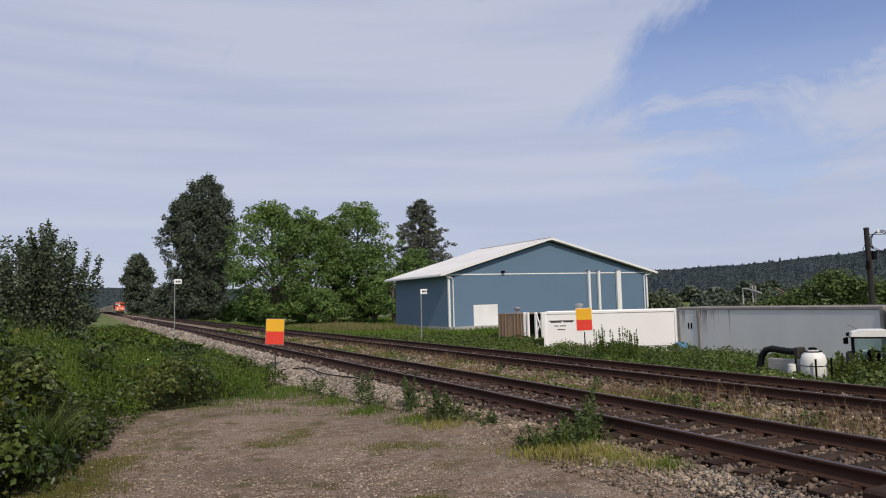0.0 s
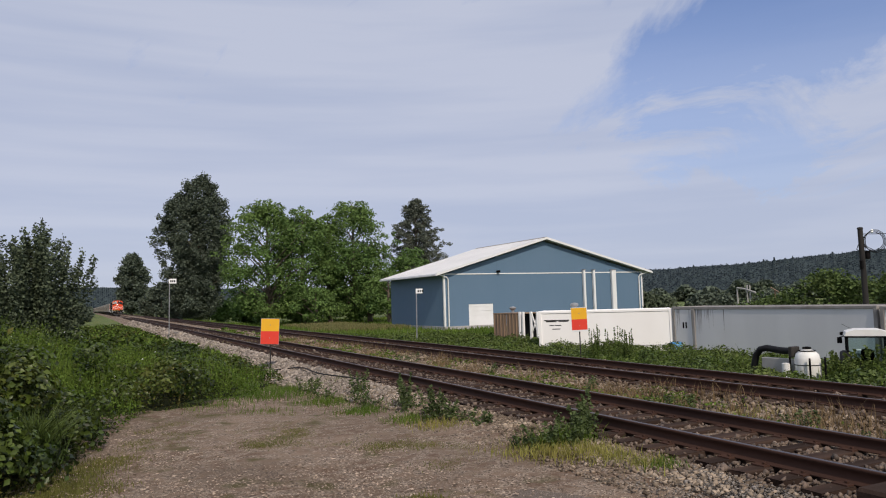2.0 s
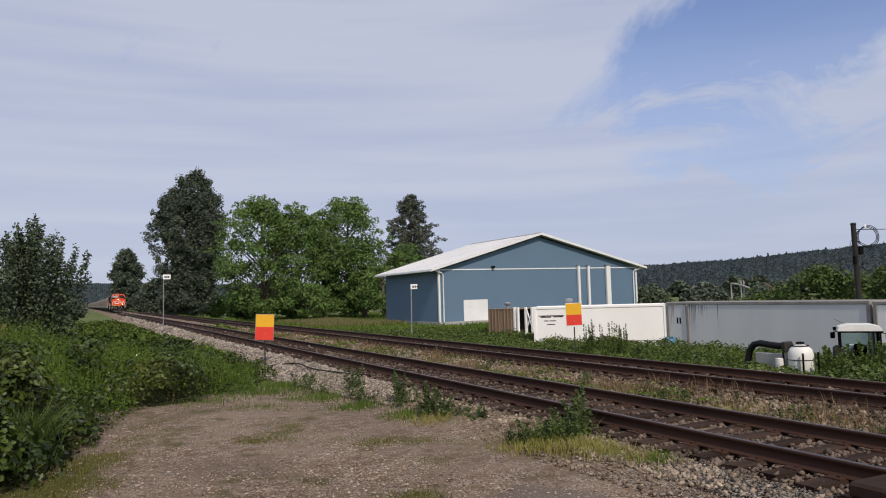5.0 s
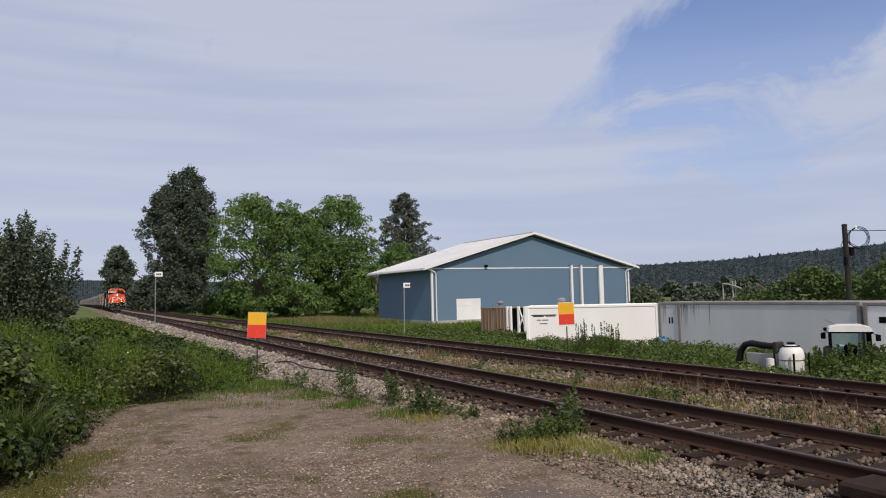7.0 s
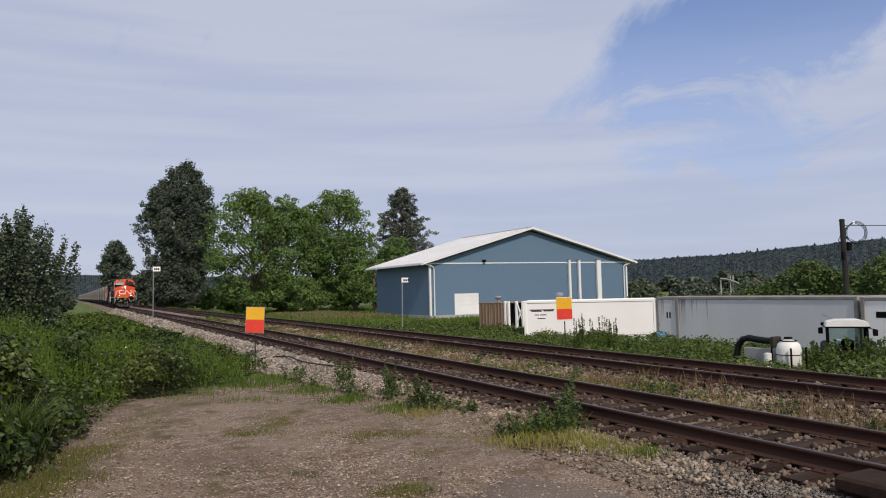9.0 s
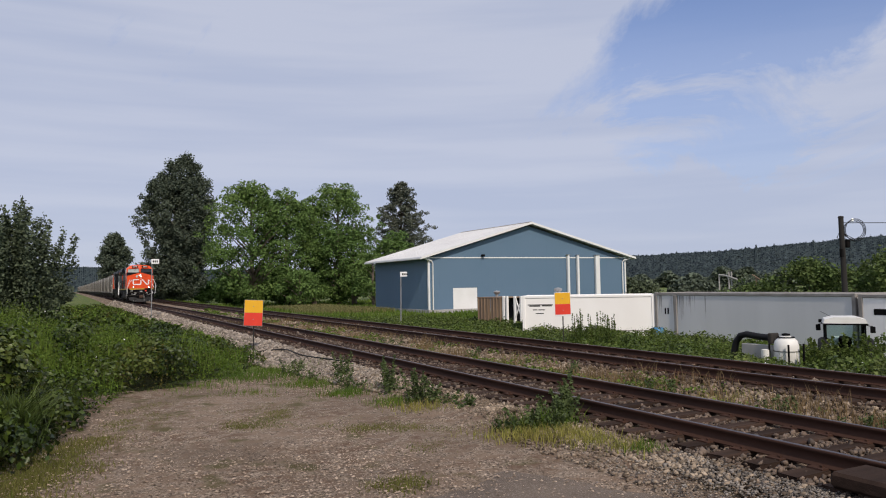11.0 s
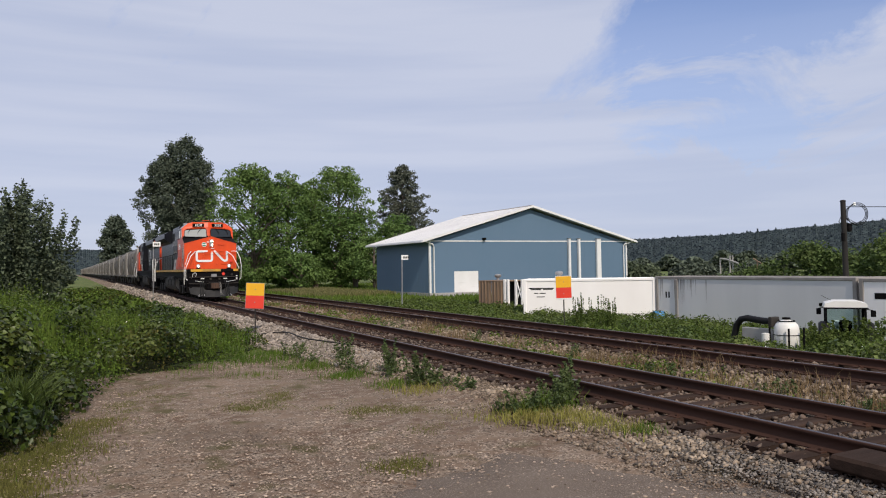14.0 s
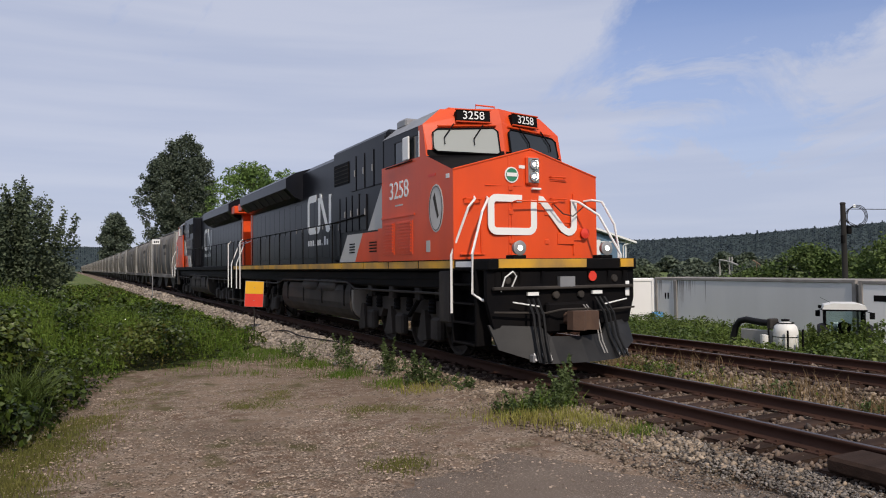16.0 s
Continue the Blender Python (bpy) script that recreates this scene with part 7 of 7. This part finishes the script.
def utility_pole(x, y):
    o = thing("utility_pole", "dark weathered timber utility pole with coiled cable", "utility pole", at=(x, y, -1.7))
    part("shaft", Geo().tube([(0.12, 0, -0.3), (0.06, 0, 3.5), (0, 0, 6.72)], 0.16, 12, 0.13), M["wood_pole"], o, smooth=True)
    part("shaft_cap", Geo().lathe([(0.165, 6.70), (0.12, 6.78), (0.02, 6.80)], (0, 0, 0), "z", 12), M["wood_pole"], o)
    part("transformer_can", Geo().lathe([(0.02, 0.0), (0.13, 0.02), (0.14, 0.4), (0.1, 0.46), (0.02, 0.47)], (0.34, -0.1, 5.05), "z", 12), M["black"], o, "small dark transformer can", smooth=True)
    part("junction_box", Geo().box(-0.26, -0.1, -0.16, 0.0, 4.55, 5.0, 0.02), M["black"], o)
    part("insulator", Geo().lathe([(0.03, 0.0), (0.08, 0.04), (0.05, 0.1), (0.08, 0.14), (0.03, 0.2)], (0.35, -0.42, 6.45), "z", 10), M["white_paint"], o, smooth=True)
    for k in range(3):
        coil = [(0.35 + 0.35 * math.cos(a) + 0.1 * k, -0.45 - 0.35 * math.cos(a), 6.0 + (0.5 + 0.06 * k) * math.sin(a)) for a in [i * 0.42 for i in range(16)]]
        part("cable_loop", Geo().tube(coil, 0.02, 5), M["tarp"], o, smooth=True)
    for dz, dx in ((6.42, 0.12),):
        wire = []
        for k in range(13):
            t = k / 12
            wire.append((dx + 30 * t, -34 * t, dz - 2.6 * t * (1 - t) + 0.3 * t))
        part("overhead_wire", Geo().tube(wire, 0.02, 5), M["tarp"], o, "black overhead wire")
    part("drop_cable", Geo().tube([(0.1, 0.05, 6.2), (-0.25, 0.1, 5.6), (0.3, -0.1, 5.2), (0.15, -0.1, 5.8), (0.5, -0.4, 5.5)], 0.025, 5), M["tarp"], o, smooth=True)


def tractor(x, y, z):
    """White-roofed farm tractor whose cab shows above the weeds; it faces along +y."""
    o = thing("tractor", "old farm tractor with white cab roof and glass cab", "tractor", at=pose(x, y, z, 0, 0, -52) @ Matrix.Scale(0.82, 4))
    part("roof", Geo().prism([(-0.86, 2.12), (-0.8, 2.30), (-0.45, 2.40), (0.45, 2.40), (0.8, 2.30), (0.86, 2.12)], "y", -0.85, 0.85), M["plastic"], o, "white rounded cab roof", smooth=True)
    part("roof_rim", Geo().box(-0.88, 0.88, -0.88, 0.88, 2.06, 2.13, 0.03), M["black"], o)
    for sx in (-0.76, 0.76):
        for sy in (-0.76, 0.0, 0.76):
            part("cab_post", Geo().box(sx - 0.035, sx + 0.035, sy - 0.035, sy + 0.035, 0.9, 2.08, 0.008), M["black"], o)
    for sx in (-0.77, 0.77):
        part("side_glass", Geo().box(sx - 0.006, sx + 0.006, -0.72, 0.72, 1.05, 2.05), M["cab_glass"], o, "tinted cab glass")
    for sy in (-0.77, 0.77):
        part("end_glass", Geo().box(-0.72, 0.72, sy - 0.006, sy + 0.006, 1.05, 2.05), M["cab_glass"], o, "tinted cab glass")
    part("cab_base", Geo().box(-0.8, 0.8, -0.8, 0.8, 0.55, 0.95, 0.06), M["black"], o)
    part("bonnet", Geo().box(-0.4, 0.4, 0.8, 2.4, 0.6, 1.35, 0.1), M["plastic"], o)
    part("seat", Geo().box(-0.25, 0.25, -0.5, -0.1, 0.95, 1.5, 0.06), M["black"], o)
    part("steering_wheel", Geo().lathe([(0.18, 0.0), (0.2, 0.02), (0.18, 0.04)], (0, 0.35, 1.45), "z", 14), M["black"], o)
    for sx, yy in ((-1.0, 0.75), (1.05, -0.7)):
        m = part("mirror", Geo().box(sx - 0.1, sx + 0.1, yy - 0.04, yy + 0.04, 1.72, 2.0, 0.02), M["black"], o, "black wing mirror")
        part("mirror_arm", Geo().tube([(sx * 0.75, yy, 2.05), (sx, yy, 2.0)], 0.018, 6), M["black"], o)
    part("work_lamp", Geo().box(-0.98, -0.82, 0.72, 0.9, 2.08, 2.24, 0.03), M["black"], o)
    part("aerial", Geo().tube([(-0.5, 0.5, 2.38), (-0.9, 0.75, 2.6)], 0.008, 5), M["black"], o)
    for sx in (-0.85, 0.85):
        t = part("rear_wheel", Geo().lathe([(0.3, -0.2), (0.68, -0.22), (0.75, -0.12), (0.75, 0.12), (0.68, 0.22), (0.3, 0.2)], (sx, -0.5, 0.75), "x", 24), M["tarp"], o, "black tyre", smooth=True)
        part("rim", Geo().lathe([(0.36, -0.1), (0.36, 0.1), (0.05, 0.06)], (sx, -0.5, 0.75), "x", 18), M["plastic"], t)
        part("front_wheel", Geo().lathe([(0.2, -0.14), (0.42, -0.15), (0.47, -0.08), (0.47, 0.08), (0.42, 0.15), (0.2, 0.14)], (sx * 0.9, 1.9, 0.47), "x", 20), M["tarp"], o, "black tyre", smooth=True)


def sprayer(x, y, z):
    o = thing("sprayer_tank", "white plastic farm sprayer tank on a frame", "sprayer tank", at=pose(x, y, z) @ Matrix.Diagonal((0.88, 0.88, 0.97, 1.0)))
    prof = [(0.05, 0.42), (0.38, 0.44), (0.45, 0.55), (0.45, 1.12), (0.40, 1.3), (0.26, 1.42), (0.12, 1.46), (0.12, 1.5), (0.02, 1.51)]
    part("tank", Geo().lathe(prof, (0, 0, 0), "z", 24), M["plastic"], o, smooth=True)
    part("lid", Geo().lathe([(0.15, 1.48), (0.15, 1.54), (0.02, 1.56)], (0, 0, 0), "z", 16), M["black"], o, smooth=True)
    part("strap", Geo().tube([(0.465 * math.cos(a), 0.465 * math.sin(a), 0.95) for a in [k * 0.4 for k in range(17)]], 0.012, 5), M["black"], o)
    part("strap", Geo().tube([(0.30 * math.cos(a), 0.30 * math.sin(a), 1.42) for a in [k * 0.4 for k in range(17)]], 0.02, 5), M["black"], o)
    for dx, dy in ((-0.42, -0.42), (0.42, -0.42), (-0.42, 0.42), (0.42, 0.42)):
        part("leg", Geo().box(dx - 0.03, dx + 0.03, dy - 0.03, dy + 0.03, 0, 1.2, 0.01), M["black"], o)
    part("cradle", Geo().box(-0.5, 0.5, -0.5, 0.5, 0.34, 0.44, 0.02), M["black"], o)


def yard_things():
    g = -1.58
    tractor(25.12, 17.15, -1.64)
    sprayer(21.2, 16.55, -1.58)
    o = thing("suction_hose", "thick black ribbed hose bent over a steel frame", "hose", at=(21.1, 17.6, g))
    path = [(0, 1.05, 0.15), (0, 1.03, 0.75), (0, 0.92, 1.12), (0, 0.72, 1.34), (0, 0.45, 1.40), (0, 0.1, 1.36), (0, -0.2, 1.34), (0, -0.55, 1.33)]
    part("hose_body", Geo().tube(path, 0.115, 12), M["tarp"], o, smooth=True)
    part("end_clamp", Geo().box(-0.2, 0.2, -0.72, -0.55, 1.15, 1.5, 0.03), M["grime"], o)
    part("frame_tube", Geo().box(-0.1, 0.1, -0.7, 0.62, 0.6, 1.08, 0.02), M["pale_steel"], o, "grey steel frame")
    for yy in (-0.6, 0.6):
        part("frame_leg", Geo().box(-0.08, 0.08, yy - 0.05, yy + 0.05, 0, 0.9, 0.01), M["grime"], o)
    part("float", Geo().lathe([(0.02, 0.6), (0.14, 0.62), (0.14, 0.95), (0.02, 0.97)], (-0.3, -0.55, 0), "z", 12), M["plastic"], o, smooth=True)
    b = thing("plastic_drum", "small blue plastic drum in the weeds", "drum", at=(26.9, 28.6, g))
    part("shell", Geo().lathe([(0.05, 0.0), (0.29, 0.02), (0.3, 0.4), (0.31, 0.42), (0.3, 0.44), (0.3, 0.86), (0.27, 0.9), (0.05, 0.9)], (0, 0, 0), "z", 18), M["blue"], b, smooth=True)
    part("bung", Geo().lathe([(0.04, 0.9), (0.04, 0.93), (0.01, 0.93)], (0.12, 0, 0), "z", 8), M["black"], b)
    # far yard: leaning pipe frame and a parked trailer roof
    f = thing("loading_frame", "pale derelict steel loading frame beyond the containers", "steel frame", at=(52.0, 48.5, -1.6))
    part("beam", Geo().tube([(0, -1.2, 3.75), (0, -2.0, 3.65), (0, -3.2, 3.3)], 0.08, 8), M["concrete"], f, smooth=True)
    for a, b2, zt in ((0, -1.2, 3.8), (0, -2.3, 4.0), (0.1, -2.5, 4.0)):
        part("post", Geo().tube([(a, b2, 0), (a, b2, zt)], 0.07, 8), M["concrete"], f, smooth=True)
    part("arm", Geo().tube([(0, -4.8, 3.7), (0, -5.2, 3.5), (0, -5.7, 3.2)], 0.05, 8), M["rust"], f, smooth=True)
    part("arm_post", Geo().tube([(0, -5.2, 0), (0, -5.2, 3.5)], 0.05, 8), M["rust"], f, smooth=True)
    # pale vehicle far beyond the meadow
    c = thing("parked_van", "white van parked far beyond the meadow", "van", at=pose(37.5, 205, -1.45, 0, 0, 70))
    part("body", Geo().prism([(-2.3, 0.35), (2.4, 0.35), (2.5, 1.1), (1.6, 1.25), (1.1, 2.1), (-2.2, 2.15), (-2.35, 1.9)], "y", -0.95, 0.95), M["white_metal"], c)
    part("window_band", Geo().prism([(1.55, 1.25), (1.1, 1.95), (-0.2, 1.95), (-0.2, 1.25)], "y", -0.962, 0.962), M["glass"], c)
    for a in (-1.5, 1.6):
        for s in (-0.9, 0.9):
            part("wheel", Geo().lathe([(0.1, -0.1), (0.34, -0.1), (0.34, 0.1), (0.1, 0.1)], (a, s, 0.34), "y", 14), M["tarp"], c)


M["cab_glass"] = bpy.data.materials.new("thin tinted glass")
M["cab_glass"].use_nodes = True


def tint_glass():
    nt = M["cab_glass"].node_tree
    b = nt.nodes["Principled BSDF"]
    b.inputs["Base Color"].default_value = (0.75, 0.85, 0.82, 1)
    b.inputs["Roughness"].default_value = 0.03
    b.inputs["Transmission Weight"].default_value = 1.0
    b.inputs["IOR"].default_value = 1.1


tint_glass()
flag_sign(5.36, 24.9, -0.55, 0.92, 0.62, 0.88, 3.0, -12, "yellow over red track sign, faded, on a leaning post", False)
flag_sign(15.35, 21.0, -0.75, 0.99, 0.56, 0.84, -1.0, -32, "yellow over red track sign with white lower edge", True)
milepost(5.05, 58.5, 4.05, -0.95, "white mile marker on a slim post beside the track")
milepost(16.1, 37.0, 2.5, -1.1, "white mile marker beside the far track", 0.42, 0.27)
utility_pole(37.2, 25.3)
yard_things()


def ballast_cable():
    o = thing("cable", "black cable lying loose over the ballast", "cable")
    pts = []
    for k in range(15):
        t = k / 14
        y = 24.4 - 6.2 * t
        x = 5.42 + 0.75 * t + 0.18 * math.sin(t * 7)
        pts.append((x, y, float(ground_z(np.array(x), np.array(y))) + 0.06 + 0.1 * math.sin(t * math.pi) ** 2))
    part("cable_run", Geo().tube(pts, 0.022, 6), M["tarp"], o, smooth=True)


ballast_cable()
# ---- ties, plates and ballast ----
def tie_mesh(seed):
    g = Geo().box(-1.3, 1.3, -0.115, 0.115, -0.13, 0.0, 0.012)
    r = random.Random(seed)
    g.v = [(x + r.uniform(-0.02, 0.02), y + r.uniform(-0.012, 0.012), z + r.uniform(-0.006, 0.006)) for x, y, z in g.v]
    return g.mesh("tie", M["tie"])


def build_ties():
    kinds = [tie_mesh(k) for k in range(6)]
    r = random.Random(2)
    for tr, base in TRACKS:
        y, count = 2.0, 0
        rest = Geo()
        plates = Geo()
        while y < 190:
            x = float(track_x(np.array(y))) + base
            if count < 150:
                ob = part("tie", kinds[r.randrange(6)], None, tr)
                ob.matrix_basis = pose(x + r.uniform(-0.05, 0.05), y, -0.172 + r.uniform(-0.012, 0.004), r.uniform(-1, 1), 0, r.uniform(-1.2, 1.2))
            else:
                rest.box(x - 1.3, x + 1.3, y - 0.115, y + 0.115, -0.3, -0.175)
            if y < 45:
                for s in (-0.7525, 0.7525):
                    plates.box(x + s - 0.17, x + s + 0.17, y - 0.09, y + 0.09, -0.176, -0.158)
                    for q in (-0.1, 0.1):
                        plates.box(x + s + q - 0.014, x + s + q + 0.014, y - 0.05, y - 0.02, -0.16, -0.135)
            count += 1
            y += 0.5
        tagged(part("far_ties", rest, M["tie"], tr), kind="stuff")
        tagged(part("tie_plates", plates, M["rail"], tr, "rusty tie plates and spikes"), kind="stuff")


def stones(name, label, x, y, z, size, mat, rng, small=False, flat=0.0):
    """Broken, sharp-edged stones at the given places, joined."""
    base = np.array([(a, b, c) for c in (-1, 1) for b in (-1, 1) for a in (-1, 1)]) * 0.72
    tri = np.array([(0, 2, 3), (0, 3, 1), (4, 5, 7), (4, 7, 6), (0, 1, 5), (0, 5, 4), (2, 6, 7), (2, 7, 3), (0, 4, 6), (0, 6, 2), (1, 3, 7), (1, 7, 5)])
    if small:
        base = np.array([(1, 0, 0), (-1, 0, 0), (0, 1, 0), (0, -1, 0), (0, 0, 1), (0, 0, -1)]) * 1.1
        tri = np.array([(0, 2, 4), (2, 1, 4), (1, 3, 4), (3, 0, 4), (2, 0, 5), (1, 2, 5), (3, 1, 5), (0, 3, 5)])
    n, k = len(x), len(base)
    v = base[None] + rng.normal(0, 0.24, (n, k, 3))
    v = v * rng.uniform(0.55, 1.3, (n, 1, 3)) * np.array([1, 1, 0.75])
    a, b = rng.uniform(0, 6.28, n), rng.uniform(0, 6.28, n)
    for p, q, ang in ((0, 1, a), (1, 2, b)):
        c, s = np.cos(ang)[:, None], np.sin(ang)[:, None]
        vp, vq = v[:, :, p] * c - v[:, :, q] * s, v[:, :, p] * s + v[:, :, q] * c
        v[:, :, p], v[:, :, q] = vp, vq
    if flat:
        v[:, :, 2] *= flat
    v = v * np.asarray(size)[:, None, None] + np.stack([x, y, z], 1)[:, None, :]
    f = (tri[None] + (np.arange(n) * k)[:, None, None]).reshape(-1, 3)
    ob = new(name, fast_mesh(name, v.reshape(-1, 3), f, mat))
    return tagged(ob, label, "stones", kind="stuff")


def build_ballast():
    rng = np.random.default_rng(21)
    xs, ys, ss = [], [], []

    def band(n, u0, u1, y0, y1, size, pw=1.5, keep=1.0):
        y = y0 + (y1 - y0) * rng.uniform(0, 1, n) ** pw
        u = rng.uniform(u0, u1, n)
        if u0 < -2:
            u = u1 + (u - u1) * np.interp(y, [5, 10, 15, 19], [0.5, 0.55, 0.8, 1.0])
        ok = rng.uniform(0, 1, n) < keep
        xs.append(track_x(y[ok]) + u[ok])
        ys.append(y[ok])
        ss.append(size * (0.45 + 1.15 * rng.uniform(0, 1, ok.sum()) ** 1.5))

    band(20000, -2.75, -1.3, 3.5, 22, 0.026, 1.2)
    band(6500, -3.7, -1.3, 3.5, 13, 0.018, 1.2)
    band(9000, -3.0, -1.35, 20, 60, 0.055, 1.3)
    band(1800, -3.0, -1.4, 55, 140, 0.12, 1.2)
    band(9500, -0.68, 0.68, 3, 26, 0.027, 1.2)
    band(3500, -1.33, -0.86, 3, 24, 0.026, 1.2)
    band(3500, 0.86, 1.4, 3, 24, 0.028, 1.2)
    band(3000, -1.2, 1.4, 24, 70, 0.05, 1.3)
    band(13000, 1.3, 3.2, 4, 26, 0.034, 1.2)
    band(4500, 1.3, 3.2, 24, 70, 0.065, 1.3)
    band(7500, 3.1, 5.2, 5, 40, 0.029, 1.3)
    band(2600, GAP + 0.9, GAP + 2.4, 5, 50, 0.055, 1.3)
    x, y, s = np.concatenate(xs), np.concatenate(ys), np.concatenate(ss)
    u = x - track_x(y)
    # keep clear of the rails themselves
    free = np.ones(len(x), bool)
    for b in (-0.7525, 0.7525, GAP - 0.7525, GAP + 0.7525):
        free &= np.abs(u - b) > 0.13
    on_tie = (np.abs(u) < 1.33) | (np.abs(u - GAP) < 1.33)
    phase = np.abs(((y - 2.0 + 0.25) % 0.5) - 0.25)
    free &= ~(on_tie & (phase < 0.135) & (rng.uniform(0, 1, len(x)) < 0.9))
    x, y, s, on_tie = x[free], y[free], s[free], on_tie[free]
    z = ground_z(x, y) + s * 0.15 + np.where(on_tie, rng.uniform(0.0, 0.065, len(x)), rng.uniform(0, 0.035, len(x)))
    k = on_tie
    pale = ~k & (x < track_x(y)) & (rng.uniform(0, 1, len(x)) < smooth01(11, 20, y))
    grey = ~k & ~pale & (x < track_x(y) - 1.0) & (rng.uniform(0, 1, len(x)) < smooth01(7.6, 5.2, y) * 0.9)
    b = ~k & ~pale & ~grey
    stones("fresh_gravel", "fresh blue grey crushed gravel beside the crossing", x[grey], y[grey], z[grey], s[grey] * 0.58, M["gravel_grey"], rng, flat=0.7)
    stones("ballast", "crushed grey and rust brown ballast stones beside the tracks", x[b], y[b], z[b], s[b], M["ballast"], rng, flat=0.8)
    stones("pale_ballast", "clean pale grey ballast stones on the shoulder", x[pale], y[pale], z[pale], s[pale], M["ballast_pale"], rng)
    stones("crib_stones", "dark oily stones between the rails", x[k], y[k], z[k], s[k], M["crib"], rng)
    # pebbles on the lot
    n = 120000
    y = 4.6 + 15 * rng.uniform(0, 1, n) ** 1.35
    x = rng.uniform(-3.2, 6.2, n)
    k = (rng.uniform(0, 1, n) < lot_mask(x, y) * np.clip(0.6 + 0.8 * lumps(x, y, 0.7), 0.2, 1))
    x, y = x[k], y[k]
    s = 0.0055 + 0.019 * rng.uniform(0, 1, len(x)) ** 3.5
    off = road_edge(x, y)
    on = off > -1.3 * rng.uniform(0, 1, len(x)) ** 1.7 + 0.05
    x, y, s, off = x[on], y[on], s[on], off[on]
    lift = np.maximum(0, 0.045 - 0.10 * smooth01(-0.6, 0.25, off))
    stones("lot_pebbles", "small loose pebbles on the gravel lot", x, y, ground_z(x, y) + lift + s * 0.1, s, M["pebble"], rng, small=True, flat=0.42)


build_ties()
build_ballast()
def motions():
    """The train rolls along the near track at a steady pace."""
    for ob, offset, length in TRAIN:
        rows = []
        for k in range(9):
            t = 2.0 * k
            y = NOSE + SPEED * (16.0 - t) + abs(offset)
            if offset < 0:   # runs tail first
                rows.append((t, pose(float(track_x(y - 11)), y, 0, 0, 0, 180 + math.degrees(math.atan2(-(float(track_x(y)) - float(track_x(y - 22))), 22.0)))))
                continue
            a, b = y + 0.15 * length, y + 0.85 * length
            xa, xb = float(track_x(a)), float(track_x(b))
            turn = math.degrees(math.atan2(-(xb - xa), b - a))
            x = xa - (xb - xa) / (b - a) * 0.15 * length
            rows.append((t, pose(x, y, 0, 0, 0, turn)))
        walk(ob, rows)


motions()
